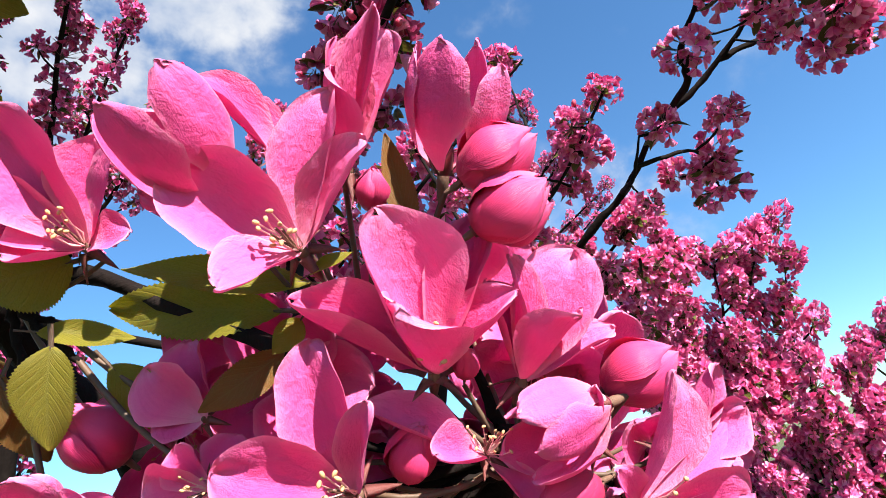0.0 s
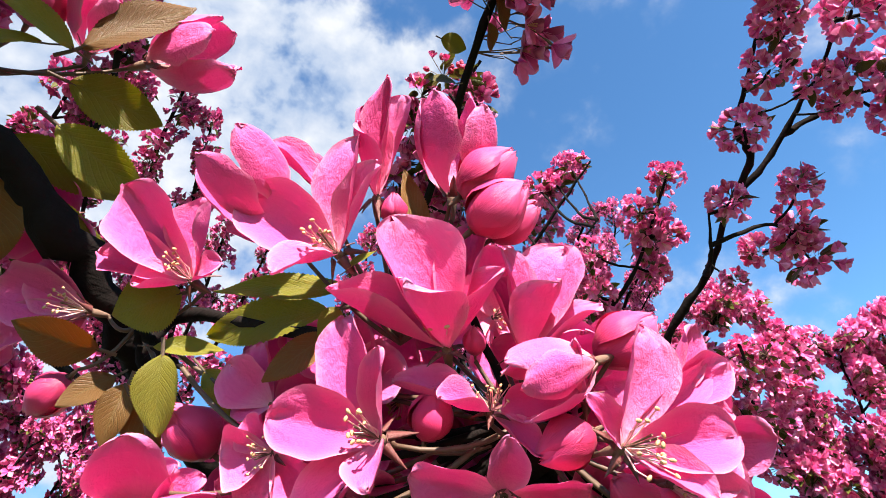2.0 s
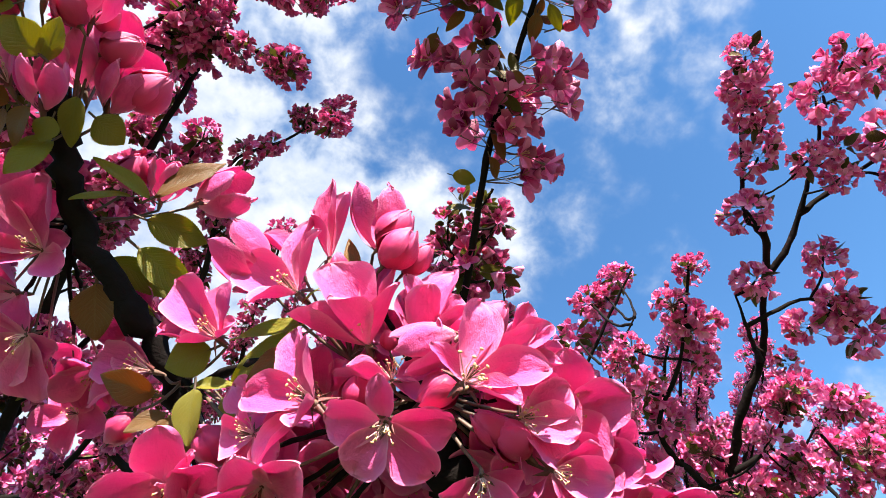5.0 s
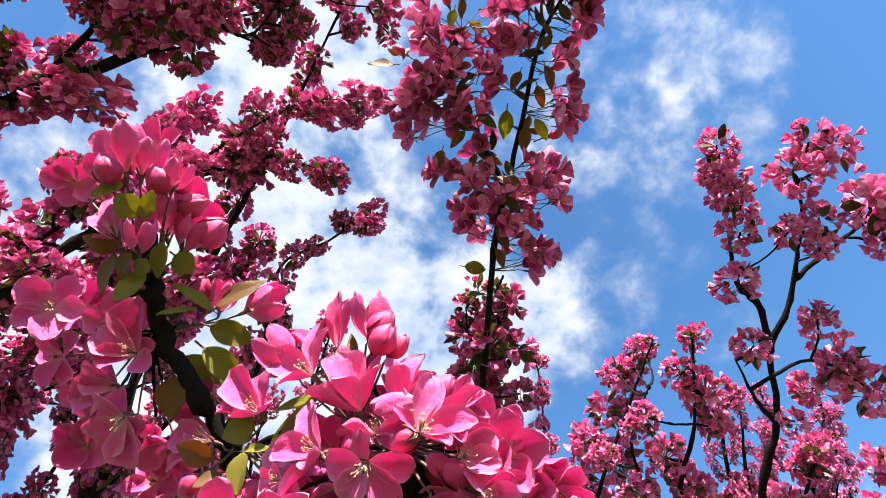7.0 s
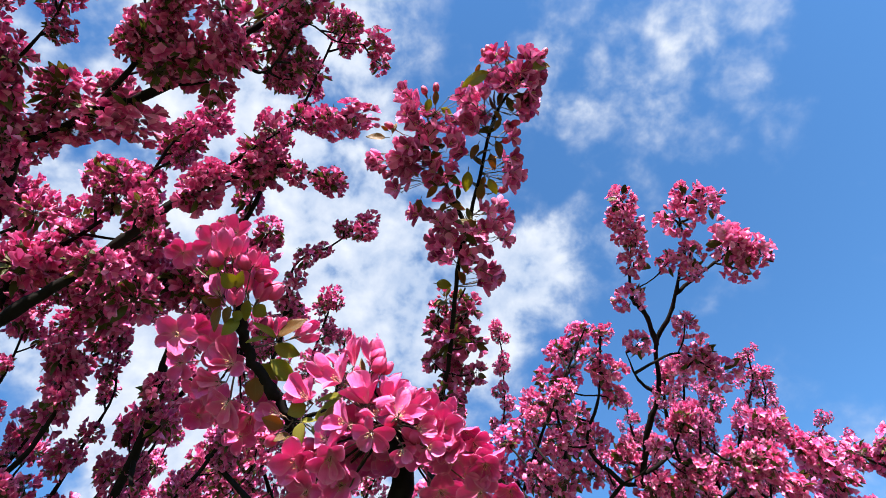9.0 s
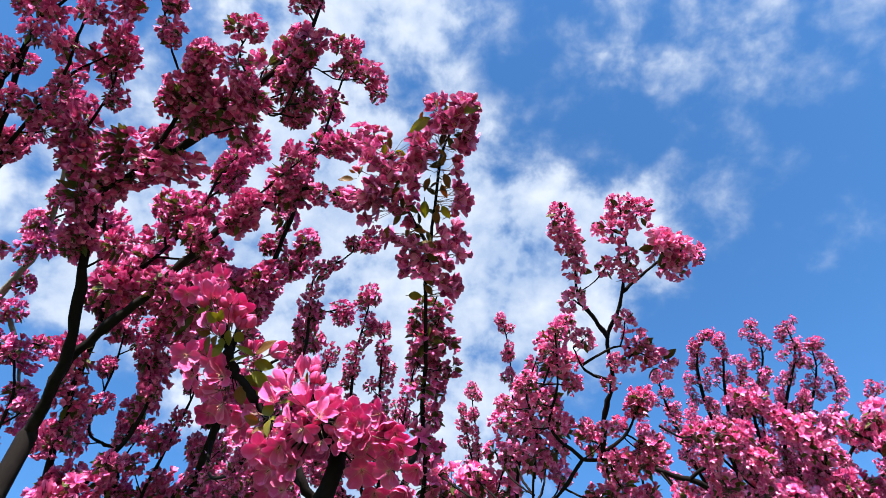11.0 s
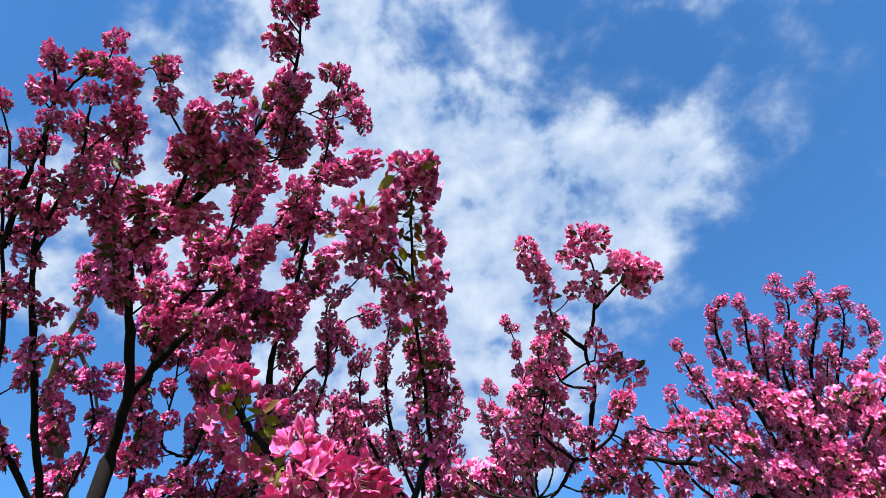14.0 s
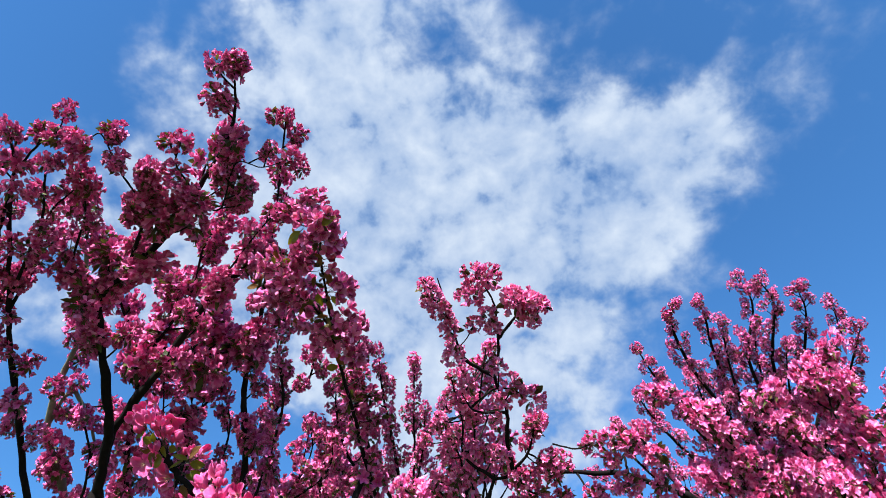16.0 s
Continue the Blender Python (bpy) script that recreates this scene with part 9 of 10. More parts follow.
limb(second_tree, [(0.4839, 0.4793, 2.1769), (0.4847, 0.5322, 2.2585), (0.4853, 0.5756, 2.3728)], 0.0026, 0.0019, "twig")
limb(second_tree, [(0.4842, 0.4964, 2.1676), (0.4611, 0.5532, 2.2455), (0.4422, 0.5997, 2.3572)], 0.0024, 0.0017, "twig")
limb(second_tree, [(0.4848, 0.5308, 2.1491), (0.5009, 0.5819, 2.2291), (0.514, 0.6238, 2.3415)], 0.0030, 0.0022, "twig")
limb(second_tree, [(0.4845, 0.5136, 2.1583), (0.5402, 0.5676, 2.2349), (0.5859, 0.6117, 2.3494)], 0.0030, 0.0022, "twig")
limb(second_tree, [(0.4853, 0.5651, 2.1306), (0.4537, 0.6173, 2.2076), (0.4278, 0.6599, 2.3181)], 0.0024, 0.0017, "twig")
limb(second_tree, [(0.4853, 0.5651, 2.1306), (0.4814, 0.6239, 2.2043), (0.4781, 0.672, 2.3102)], 0.0030, 0.0022, "twig")
limb(second_tree, [(0.4856, 0.5823, 2.1213), (0.5249, 0.6382, 2.1946), (0.5571, 0.684, 2.3024)], 0.0030, 0.0022, "twig")
limb(second_tree, [(0.4856, 0.5823, 2.1213), (0.5486, 0.6515, 2.1838), (0.6002, 0.7081, 2.2868)], 0.0026, 0.0019, "twig")
limb(second_tree, [(0.4856, 0.5823, 2.1213), (0.4301, 0.6581, 2.1801), (0.3847, 0.7202, 2.2789)], 0.0034, 0.0024, "twig")
limb(second_tree, [(0.4856, 0.5823, 2.1213), (0.4696, 0.6714, 2.1733), (0.4566, 0.7443, 2.2633)], 0.0036, 0.0026, "twig")
limb(second_tree, [(0.4856, 0.5823, 2.1213), (0.3985, 0.6647, 2.172), (0.3273, 0.7322, 2.2711)], 0.0034, 0.0024, "twig")
limb(second_tree, [(0.4856, 0.5823, 2.1213), (0.3748, 0.6515, 2.1776), (0.2842, 0.7081, 2.2868)], 0.0030, 0.0022, "twig")
limb(second_tree, [(0.4856, 0.5823, 2.1213), (0.438, 0.6846, 2.1619), (0.3991, 0.7683, 2.2476)], 0.0030, 0.0022, "twig")
limb(second_tree, [(0.4856, 0.5823, 2.1213), (0.3827, 0.678, 2.1605), (0.2985, 0.7563, 2.2555)], 0.0030, 0.0022, "twig")
for x, y, z, r in [(0.593, 0.389, 2.494, 0.029), (0.579, 0.419, 2.475, 0.032), (0.550, 0.431, 2.467, 0.032), (0.579, 0.479, 2.435, 0.037), (0.528, 0.479, 2.435, 0.032), (0.500, 0.527, 2.404, 0.037), (0.557, 0.551, 2.388, 0.043), (0.485, 0.576, 2.373, 0.037), (0.442, 0.600, 2.357, 0.034), (0.514, 0.624, 2.342, 0.043), (0.586, 0.612, 2.349, 0.043), (0.428, 0.660, 2.318, 0.034), (0.478, 0.672, 2.310, 0.043), (0.557, 0.684, 2.302, 0.043), (0.600, 0.708, 2.287, 0.037), (0.385, 0.720, 2.279, 0.049), (0.457, 0.744, 2.263, 0.052), (0.327, 0.732, 2.271, 0.049), (0.284, 0.708, 2.287, 0.043), (0.399, 0.768, 2.248, 0.043)]:
    cluster(second_tree, (x, y, z), r, SUNLIT_PLAIN, random.Random(660 + int(x * 9000 + z * 700)))
for x, y, z, r in [(0.299, 0.756, 2.255, 0.043)]:
    cluster(second_tree, (x, y, z), r, SUNLIT_PLAIN, random.Random(660 + int(x * 9000 + z * 700)))
limb(second_tree, [(0.4331, 0.6951, 2.1726), (0.5, 0.841, 2.1426), (0.5428, 0.9129, 2.1537), (0.4835, 0.7314, 2.2545), (0.5098, 0.5768, 2.3378), (0.5495, 0.4485, 2.404), (0.5815, 0.3457, 2.4536)], 0.0067, 0.0017, "limb")
limb(second_tree, [(0.5053, 0.85, 2.144), (0.4478, 0.8998, 2.137), (0.3991, 0.9129, 2.1537), (0.4422, 0.7322, 2.2711), (0.4709, 0.6479, 2.3259)], 0.0056, 0.0017, "twig")
# ---- low boughs of the second tree
line = limb(second_tree, [(1.3532, 1.2578, 1.7501), (1.4612, 1.0057, 1.7231), (1.4391, 0.6991, 1.8469), (1.2749, 0.6302, 2.0375), (1.1784, 0.5582, 2.1733), (1.0967, 0.4961, 2.2855), (1.0367, 0.4767, 2.3321)], 0.0036, 0.0010, "limb")
dress(second_tree, line, 0.0331, 0.0311, SUNLIT_PLAIN, 140, 0.12, 1.0, side_twigs=0.5, reach=2.6, stretch=1.25)
line = limb(second_tree, [(1.4391, 0.6991, 1.8469), (1.3479, 0.592, 2.043), (1.2991, 0.5244, 2.1592), (1.2567, 0.4849, 2.2391), (1.2701, 0.446, 2.2704)], 0.0036, 0.0010, "limb")
dress(second_tree, line, 0.0340, 0.0320, SUNLIT_PLAIN, 141, 0.12, 1.0, side_twigs=0.5, reach=2.6, stretch=1.25)
line = limb(second_tree, [(1.4391, 0.6991, 1.8469), (1.4289, 0.5809, 2.0119), (1.4074, 0.5137, 2.1304), (1.3883, 0.459, 2.2331), (1.4202, 0.3741, 2.3253)], 0.0036, 0.0011, "limb")
dress(second_tree, line, 0.0349, 0.0328, SUNLIT_PLAIN, 142, 0.12, 1.0, side_twigs=0.5, reach=2.6, stretch=1.25)
line = limb(second_tree, [(1.4419, 0.7374, 1.8314), (1.2623, 0.693, 1.9704), (1.1546, 0.6363, 2.0902), (1.0842, 0.5922, 2.1643)], 0.0036, 0.0010, "limb")
dress(second_tree, line, 0.0331, 0.0311, SUNLIT_PLAIN, 143, 0.12, 1.0, side_twigs=0.5, reach=2.6, stretch=1.25)
line = limb(second_tree, [(1.4391, 0.6991, 1.8469), (1.4863, 0.5156, 2.0085), (1.4212, 0.4256, 2.1634), (1.3887, 0.3805, 2.2408)], 0.0036, 0.0010, "limb")
dress(second_tree, line, 0.0340, 0.0320, SUNLIT_PLAIN, 144, 0.12, 1.0, side_twigs=0.5, reach=2.6, stretch=1.25)
line = limb(second_tree, [(1.4446, 0.7758, 1.8159), (1.3341, 0.6872, 1.9848), (1.2996, 0.6494, 2.0908), (1.2977, 0.6075, 2.1734)], 0.0036, 0.0011, "limb")
dress(second_tree, line, 0.0349, 0.0328, SUNLIT_PLAIN, 145, 0.12, 1.0, side_twigs=0.5, reach=2.6, stretch=1.25)
line = limb(second_tree, [(1.4474, 0.8141, 1.8005), (1.4127, 0.6332, 1.9073), (1.3294, 0.5551, 2.0299), (1.2652, 0.5073, 2.1027)], 0.0036, 0.0010, "limb")
dress(second_tree, line, 0.0331, 0.0311, SUNLIT_PLAIN, 146, 0.12, 1.0, side_twigs=0.5, reach=2.6, stretch=1.25)
line = limb(second_tree, [(1.4446, 0.7758, 1.8159), (1.4947, 0.6891, 1.6094), (1.4895, 0.5665, 1.5176), (1.3917, 0.5031, 1.7203), (1.3092, 0.4555, 1.8741), (1.2562, 0.3997, 1.9955)], 0.0036, 0.0010, "limb")
dress(second_tree, line, 0.0307, 0.0292, SUNLIT_PLAIN, 150, 0.1, 1.0, side_twigs=0.5, reach=2.6, stretch=1.25)
line = limb(second_tree, [(1.4895, 0.5665, 1.5176), (1.47, 0.4708, 1.7012), (1.428, 0.4169, 1.852), (1.4017, 0.3387, 2.0179)], 0.0036, 0.0010, "limb")
dress(second_tree, line, 0.0316, 0.0300, SUNLIT_PLAIN, 151, 0.1, 1.0, side_twigs=0.5, reach=2.6, stretch=1.25)
line = limb(second_tree, [(1.4895, 0.5665, 1.5176), (1.56, 0.5237, 1.4717), (1.6141, 0.4701, 1.4806), (1.5479, 0.4261, 1.7024), (1.5219, 0.3849, 1.8578), (1.5177, 0.2979, 2.0532)], 0.0036, 0.0011, "limb")
dress(second_tree, line, 0.0324, 0.0307, SUNLIT_PLAIN, 152, 0.1, 1.0, side_twigs=0.5, reach=2.6, stretch=1.25)
line = limb(second_tree, [(1.4902, 0.5818, 1.5291), (1.3282, 0.5886, 1.6809), (1.2499, 0.5548, 1.8058), (1.1926, 0.5189, 1.902)], 0.0036, 0.0010, "limb")
dress(second_tree, line, 0.0307, 0.0292, SUNLIT_PLAIN, 153, 0.1, 1.0, side_twigs=0.5, reach=2.6, stretch=1.25)
line = limb(second_tree, [(1.56, 0.5237, 1.4717), (1.463, 0.5377, 1.6045), (1.3966, 0.5152, 1.7427), (1.3199, 0.5437, 1.8149)], 0.0036, 0.0010, "limb")
dress(second_tree, line, 0.0316, 0.0300, SUNLIT_PLAIN, 154, 0.1, 1.0, side_twigs=0.5, reach=2.6, stretch=1.25)
line = limb(second_tree, [(1.4092, 0.5852, 1.605), (1.3871, 0.5631, 1.73), (1.3732, 0.5446, 1.8303), (1.4014, 0.4982, 1.9109)], 0.0036, 0.0011, "limb")
dress(second_tree, line, 0.0324, 0.0307, SUNLIT_PLAIN, 155, 0.1, 1.0, side_twigs=0.5, reach=2.6, stretch=1.25)
line = limb(second_tree, [(1.4872, 0.5342, 1.5713), (1.3983, 0.4859, 1.7377), (1.3349, 0.4594, 1.8283), (1.3076, 0.4125, 1.896)], 0.0036, 0.0010, "limb")
dress(second_tree, line, 0.0307, 0.0292, SUNLIT_PLAIN, 156, 0.1, 1.0, side_twigs=0.5, reach=2.6, stretch=1.25)
line = limb(second_tree, [(1.581, 0.4481, 1.5915), (1.4745, 0.4426, 1.7394), (1.4435, 0.4172, 1.8276), (1.4304, 0.3781, 1.9106)], 0.0036, 0.0010, "limb")
dress(second_tree, line, 0.0316, 0.0300, SUNLIT_PLAIN, 157, 0.1, 1.0, side_twigs=0.5, reach=2.6, stretch=1.25)
line = limb(second_tree, [(1.4092, 0.5852, 1.605), (1.3384, 0.6338, 1.7161), (1.346, 0.6253, 1.7921)], 0.0036, 0.0011, "limb")
dress(second_tree, line, 0.0324, 0.0307, SUNLIT_PLAIN, 158, 0.1, 1.0, side_twigs=0.5, reach=2.6, stretch=1.25)
# ---- third tree: thin spires further back
third_tree = tree_at(0.102, 2.497, "crabapple tree with thin upright spires of pink blossom")
limb(third_tree, [(0.1024, 2.4966, -0.02), (0.1024, 2.4966, 0.7), (0.0989, 1.5974, 2.6008)], 0.05, 0.02, "trunk")
line = limb(third_tree, [(0.0989, 1.5974, 2.6008), (-0.0103, 1.231, 2.8387), (-0.0103, 1.0112, 2.9815), (0.0225, 0.8646, 3.0767), (0.0443, 0.7913, 3.1242)], 0.0085, 0.0020, "limb")
dress(third_tree, line, 0.0341, 0.0408, FAR, 60, 0.25, 1.0, side_twigs=0.45, reach=2.6, stretch=1.2)
line = limb(third_tree, [(0.0989, 1.5974, 2.6008), (0.0989, 1.2677, 2.8149), (0.088, 1.0478, 2.9577), (0.0989, 0.9013, 3.0529)], 0.0085, 0.0020, "limb")
dress(third_tree, line, 0.0341, 0.0408, FAR, 61, 0.25, 1.0, side_twigs=0.45, reach=2.6, stretch=1.2)
line = limb(third_tree, [(0.0989, 1.5974, 2.6008), (0.0966, 1.5615, 2.559), (0.1092, 1.4904, 2.54), (0.213, 1.2467, 2.6983), (0.2545, 1.1249, 2.7774), (0.2752, 1.0466, 2.8283)], 0.0081, 0.0019, "limb")
dress(third_tree, line, 0.0325, 0.0388, FAR, 62, 0.25, 1.0, side_twigs=0.45, reach=2.6, stretch=1.2)
line = limb(third_tree, [(0.0989, 1.5974, 2.6008), (-0.1057, 1.3412, 2.8192), (-0.1391, 1.1357, 2.9527), (-0.1057, 1.0049, 3.0377)], 0.0087, 0.0020, "limb")
dress(third_tree, line, 0.0349, 0.0417, FAR, 63, 0.25, 1.0, side_twigs=0.45, reach=2.6, stretch=1.2)
line = limb(third_tree, [(0.0989, 1.5974, 2.6008), (0.0897, 1.6692, 2.6193), (0.0887, 1.7044, 2.6615), (0.1575, 1.3967, 2.8614), (0.1919, 1.2043, 2.9863), (0.2263, 1.0504, 3.0862)], 0.0089, 0.0021, "limb")
dress(third_tree, line, 0.0359, 0.0429, FAR, 64, 0.25, 1.0, side_twigs=0.45, reach=2.6, stretch=1.2)
line = limb(third_tree, [(0.0989, 1.5974, 2.6008), (-0.054, 1.4142, 2.7197), (-0.185, 1.2677, 2.8149), (-0.2287, 1.1211, 2.9101)], 0.0085, 0.0020, "limb")
dress(third_tree, line, 0.0341, 0.0408, FAR, 65, 0.25, 1.0, side_twigs=0.45, reach=2.6, stretch=1.2)
line = limb(second_tree, [(0.5057, 0.7995, 2.2167), (0.5044, 0.8836, 2.2909), (0.5032, 0.9022, 2.4076), (0.5032, 0.7092, 2.5329), (0.4867, 0.5851, 2.6135), (0.4621, 0.5093, 2.6627)], 0.0038, 0.0012, "limb")
dress(second_tree, line, 0.0165, 0.0296, SUNLIT_PLAIN, 70, 0.3, 1.0, side_twigs=0.3, reach=2.6, stretch=1.3)
line = limb(second_tree, [(0.5033, 0.8999, 2.393), (0.472, 1.007, 2.3805), (0.4354, 1.0613, 2.4023), (0.4182, 0.8876, 2.5151), (0.4009, 0.8008, 2.5715), (0.3923, 0.7356, 2.6138)], 0.0040, 0.0012, "limb")
dress(second_tree, line, 0.0174, 0.0311, SUNLIT_PLAIN, 71, 0.3, 1.0, side_twigs=0.3, reach=2.6, stretch=1.3)
line = limb(second_tree, [(0.4333, 1.0396, 2.4164), (0.3837, 0.8587, 2.5339), (0.3664, 0.7935, 2.5762)], 0.0040, 0.0012, "limb")
dress(second_tree, line, 0.0174, 0.0311, SUNLIT_PLAIN, 72, 0.3, 1.0, side_twigs=0.3, reach=2.6, stretch=1.3)
# ---- fourth tree: broad crown of many fine boughs
fourth_tree = tree_at(1.700, 2.967, "broad crabapple tree with a dense crown of sunlit pink blossom")
limb(fourth_tree, [(1.7001, 2.9671, -0.02), (1.7001, 2.9671, 0.8), (1.7842, 2.1152, 2.4485)], 0.07, 0.035, "trunk")
line = limb(fourth_tree, [(1.7842, 2.1152, 2.4485), (1.6013, 1.5287, 2.7887), (1.38, 1.149, 2.973), (1.3172, 0.95, 3.0386), (1.333, 0.848, 3.0398)], 0.0113, 0.0017, "limb")
dress(fourth_tree, line, 0.0247, 0.0244, MIXED_FAR, 80, 0.26, 1.0, side_twigs=0.8, reach=3.2, stretch=1.15)
line = limb(fourth_tree, [(1.7842, 2.1152, 2.4485), (1.6974, 1.5839, 2.817), (1.5371, 1.262, 3.0247), (1.5059, 1.075, 3.1445), (1.4852, 0.9967, 3.1853)], 0.0113, 0.0019, "limb")
dress(fourth_tree, line, 0.0258, 0.0255, MIXED_FAR, 81, 0.26, 1.0, side_twigs=0.8, reach=3.2, stretch=1.15)
line = limb(fourth_tree, [(1.7842, 2.1152, 2.4485), (1.7769, 1.5973, 2.8746), (1.7087, 1.3379, 3.1049), (1.7783, 1.1695, 3.2805), (1.7352, 1.0787, 3.3887)], 0.0113, 0.0020, "limb")
dress(fourth_tree, line, 0.0267, 0.0265, MIXED_FAR, 82, 0.26, 1.0, side_twigs=0.8, reach=3.2, stretch=1.15)
line = limb(fourth_tree, [(1.7842, 2.1152, 2.4485), (1.7771, 1.5232, 2.8237), (1.7361, 1.2122, 2.9888), (1.7543, 0.9934, 3.0914), (1.6818, 0.8611, 3.1219)], 0.0113, 0.0017, "limb")
dress(fourth_tree, line, 0.0250, 0.0248, MIXED_FAR, 83, 0.26, 1.0, side_twigs=0.8, reach=3.2, stretch=1.15)
line = limb(fourth_tree, [(1.7842, 2.1152, 2.4485), (1.8529, 1.5751, 2.8527), (1.9089, 1.3273, 3.0403), (1.955, 1.1567, 3.1701), (1.9312, 1.0557, 3.2424)], 0.0113, 0.0019, "limb")
dress(fourth_tree, line, 0.0260, 0.0258, MIXED_FAR, 84, 0.26, 1.0, side_twigs=0.8, reach=3.2, stretch=1.15)
line = limb(fourth_tree, [(1.7842, 2.1152, 2.4485), (1.9257, 1.6666, 2.8521), (2.0609, 1.4822, 3.0606), (2.1643, 1.3674, 3.2148), (2.186, 1.289, 3.3348)], 0.0113, 0.0020, "limb")
dress(fourth_tree, line, 0.0270, 0.0268, MIXED_FAR, 85, 0.26, 1.0, side_twigs=0.8, reach=3.2, stretch=1.15)
line = limb(fourth_tree, [(1.7842, 2.1152, 2.4485), (1.5941, 1.7038, 2.6892), (1.3531, 1.3727, 2.8661), (1.222, 1.1571, 2.9679), (1.1701, 1.0397, 3.0044)], 0.0113, 0.0018, "limb")
dress(fourth_tree, line, 0.0251, 0.0250, MIXED_FAR, 86, 0.26, 1.0, side_twigs=0.8, reach=3.2, stretch=1.15)
line = limb(fourth_tree, [(1.7842, 2.1152, 2.4485), (1.589, 1.7889, 2.6863), (1.3527, 1.573, 2.8391), (1.2284, 1.4289, 2.9491), (1.1811, 1.3531, 3.0158)], 0.0113, 0.0019, "limb")
dress(fourth_tree, line, 0.0262, 0.0260, MIXED_FAR, 87, 0.26, 1.0, side_twigs=0.8, reach=3.2, stretch=1.15)
line = limb(fourth_tree, [(1.7842, 2.1152, 2.4485), (1.5802, 1.8951, 2.6676), (1.3238, 1.7792, 2.8052), (1.2089, 1.6742, 2.9477), (1.1074, 1.6179, 3.0554)], 0.0113, 0.0021, "limb")
dress(fourth_tree, line, 0.0273, 0.0271, MIXED_FAR, 88, 0.26, 1.0, side_twigs=0.8, reach=3.2, stretch=1.15)
line = limb(fourth_tree, [(1.7842, 2.1152, 2.4485), (1.705, 1.6517, 2.7527), (1.6031, 1.3861, 2.909), (1.5634, 1.209, 3.0058), (1.5474, 1.038, 3.1001)], 0.0113, 0.0018, "limb")
dress(fourth_tree, line, 0.0254, 0.0253, MIXED_FAR, 89, 0.26, 1.0, side_twigs=0.8, reach=3.2, stretch=1.15)
line = limb(fourth_tree, [(1.7842, 2.1152, 2.4485), (1.8257, 1.7314, 2.7652), (1.7691, 1.527, 2.9409), (1.7531, 1.3839, 3.075), (1.759, 1.2608, 3.1964)], 0.0113, 0.0020, "limb")
dress(fourth_tree, line, 0.0265, 0.0263, MIXED_FAR, 90, 0.26, 1.0, side_twigs=0.8, reach=3.2, stretch=1.15)
line = limb(fourth_tree, [(1.7842, 2.1152, 2.4485), (1.8705, 1.6581, 2.7177), (1.9777, 1.3731, 2.862), (2.0214, 1.1835, 2.9302), (2.0345, 1.0332, 2.9667)], 0.0113, 0.0017, "limb")
dress(fourth_tree, line, 0.0247, 0.0244, MIXED_FAR, 91, 0.26, 1.0, side_twigs=0.8, reach=3.2, stretch=1.15)
line = limb(fourth_tree, [(1.7842, 2.1152, 2.4485), (1.9457, 1.7322, 2.7302), (2.1527, 1.5527, 2.866), (2.3053, 1.4071, 2.9721), (2.362, 1.2509, 3.0772)], 0.0113, 0.0019, "limb")
dress(fourth_tree, line, 0.0258, 0.0255, MIXED_FAR, 92, 0.26, 1.0, side_twigs=0.8, reach=3.2, stretch=1.15)
line = limb(fourth_tree, [(1.7842, 2.1152, 2.4485), (1.6838, 1.7448, 2.7576), (1.5298, 1.5577, 2.9268), (1.4861, 1.4605, 3.0397), (1.4662, 1.3628, 3.1551)], 0.0113, 0.0020, "limb")
dress(fourth_tree, line, 0.0267, 0.0265, MIXED_FAR, 93, 0.26, 1.0, side_twigs=0.8, reach=3.2, stretch=1.15)
line = limb(fourth_tree, [(1.7842, 2.1152, 2.4485), (1.8285, 1.6833, 2.7104), (1.8001, 1.446, 2.8223), (1.7649, 1.271, 2.8877), (1.7542, 1.0866, 2.9624)], 0.0113, 0.0017, "limb")
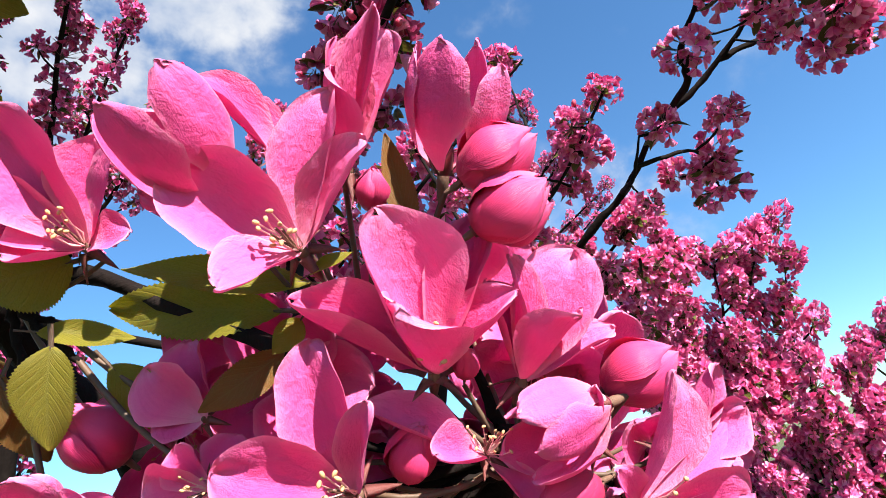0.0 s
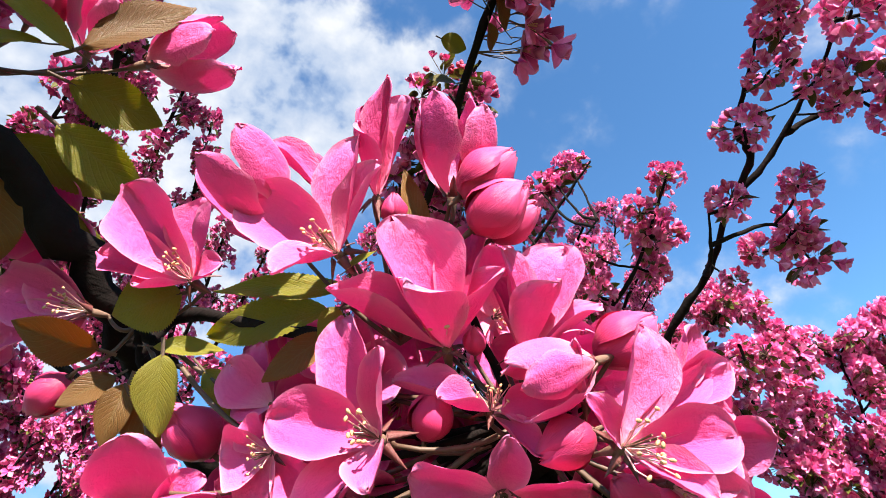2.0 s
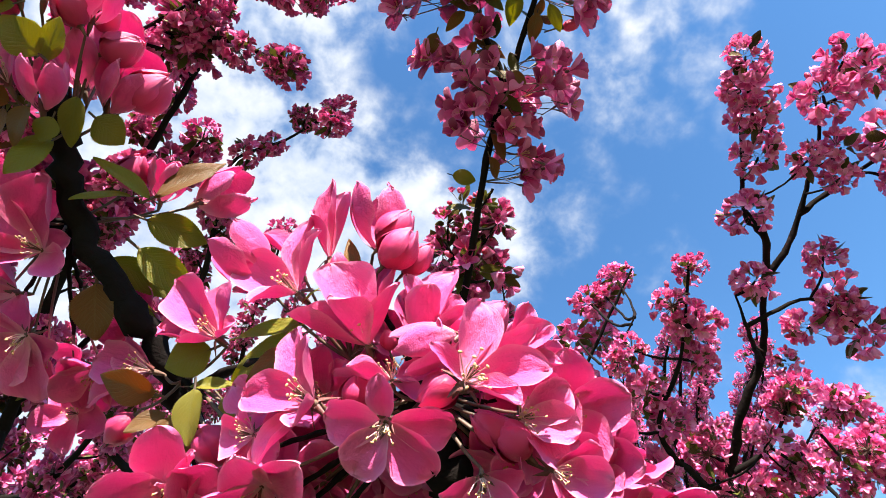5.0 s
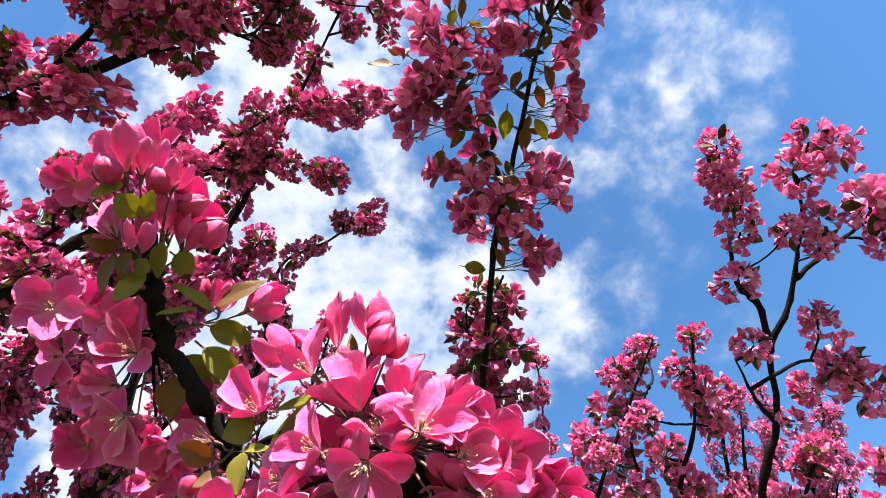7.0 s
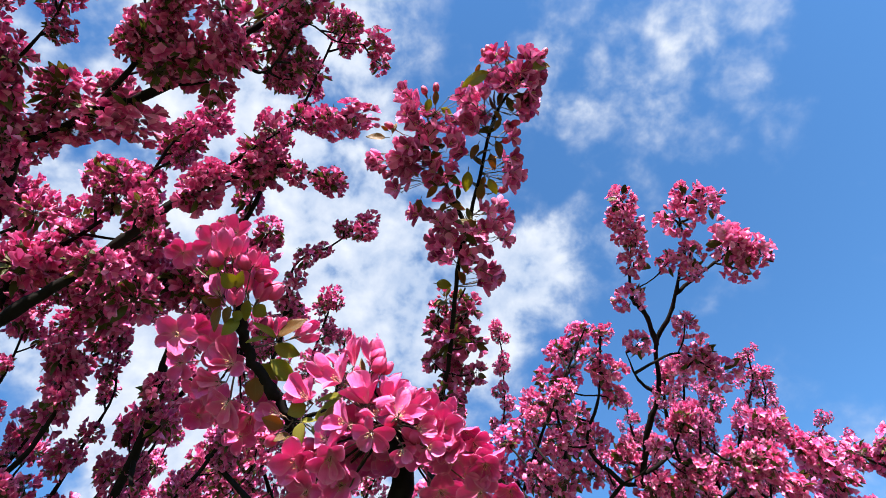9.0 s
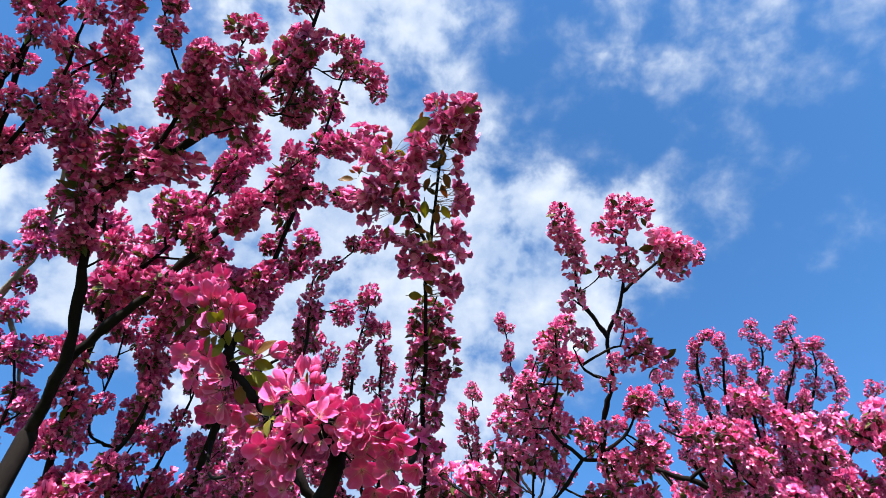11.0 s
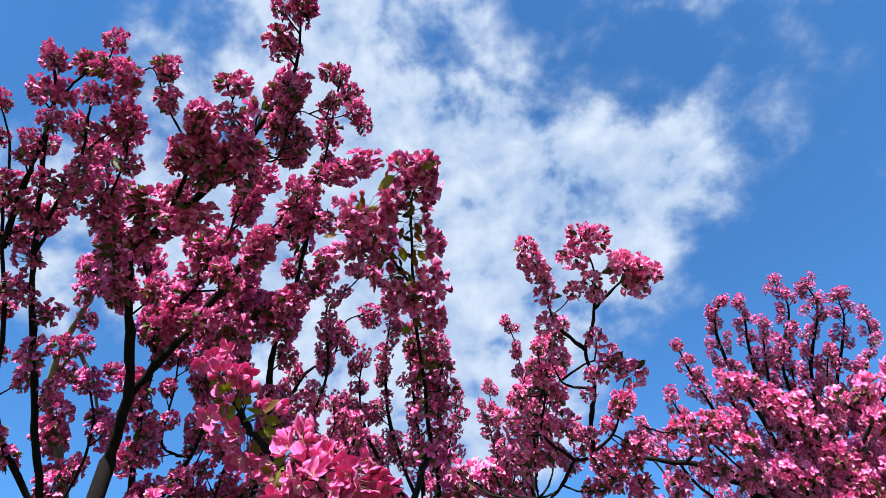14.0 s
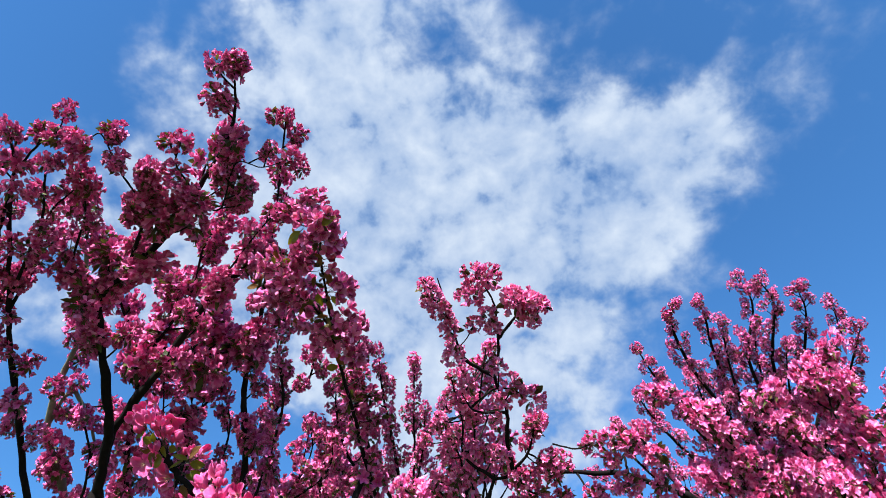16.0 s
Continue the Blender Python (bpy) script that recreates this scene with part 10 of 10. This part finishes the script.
dress(fourth_tree, line, 0.0250, 0.0248, MIXED_FAR, 94, 0.26, 1.0, side_twigs=0.8, reach=3.2, stretch=1.15)
line = limb(fourth_tree, [(1.7842, 2.1152, 2.4485), (1.9436, 1.8217, 2.6792), (2.0162, 1.6348, 2.8234), (1.9878, 1.4744, 2.939), (1.9834, 1.3171, 3.0546)], 0.0113, 0.0019, "limb")
dress(fourth_tree, line, 0.0260, 0.0258, MIXED_FAR, 95, 0.26, 1.0, side_twigs=0.8, reach=3.2, stretch=1.15)
line = limb(fourth_tree, [(1.7842, 2.1152, 2.4485), (1.4934, 1.9321, 2.6174), (1.23, 1.8262, 2.732), (1.0523, 1.7678, 2.8192), (0.9425, 1.7361, 2.8931)], 0.0113, 0.0020, "limb")
dress(fourth_tree, line, 0.0270, 0.0268, MIXED_FAR, 96, 0.26, 1.0, side_twigs=0.8, reach=3.2, stretch=1.15)
line = limb(fourth_tree, [(1.7842, 2.1152, 2.4485), (1.6719, 1.8487, 2.5894), (1.5343, 1.6236, 2.6977), (1.4623, 1.4681, 2.7605), (1.4191, 1.2829, 2.8478)], 0.0113, 0.0018, "limb")
dress(fourth_tree, line, 0.0251, 0.0250, MIXED_FAR, 97, 0.26, 1.0, side_twigs=0.8, reach=3.2, stretch=1.15)
line = limb(fourth_tree, [(1.7842, 2.1152, 2.4485), (1.8423, 1.9192, 2.6132), (1.9396, 1.8051, 2.7212), (2.089, 1.6763, 2.8446), (2.1613, 1.5763, 2.94)], 0.0113, 0.0019, "limb")
dress(fourth_tree, line, 0.0262, 0.0260, MIXED_FAR, 98, 0.26, 1.0, side_twigs=0.8, reach=3.2, stretch=1.15)
line = limb(fourth_tree, [(1.7842, 2.1152, 2.4485), (1.7747, 1.9397, 2.6524), (1.7528, 1.8331, 2.8043), (1.7256, 1.7391, 2.9465), (1.7485, 1.6445, 3.0937)], 0.0113, 0.0021, "limb")
dress(fourth_tree, line, 0.0273, 0.0271, MIXED_FAR, 99, 0.26, 1.0, side_twigs=0.8, reach=3.2, stretch=1.15)
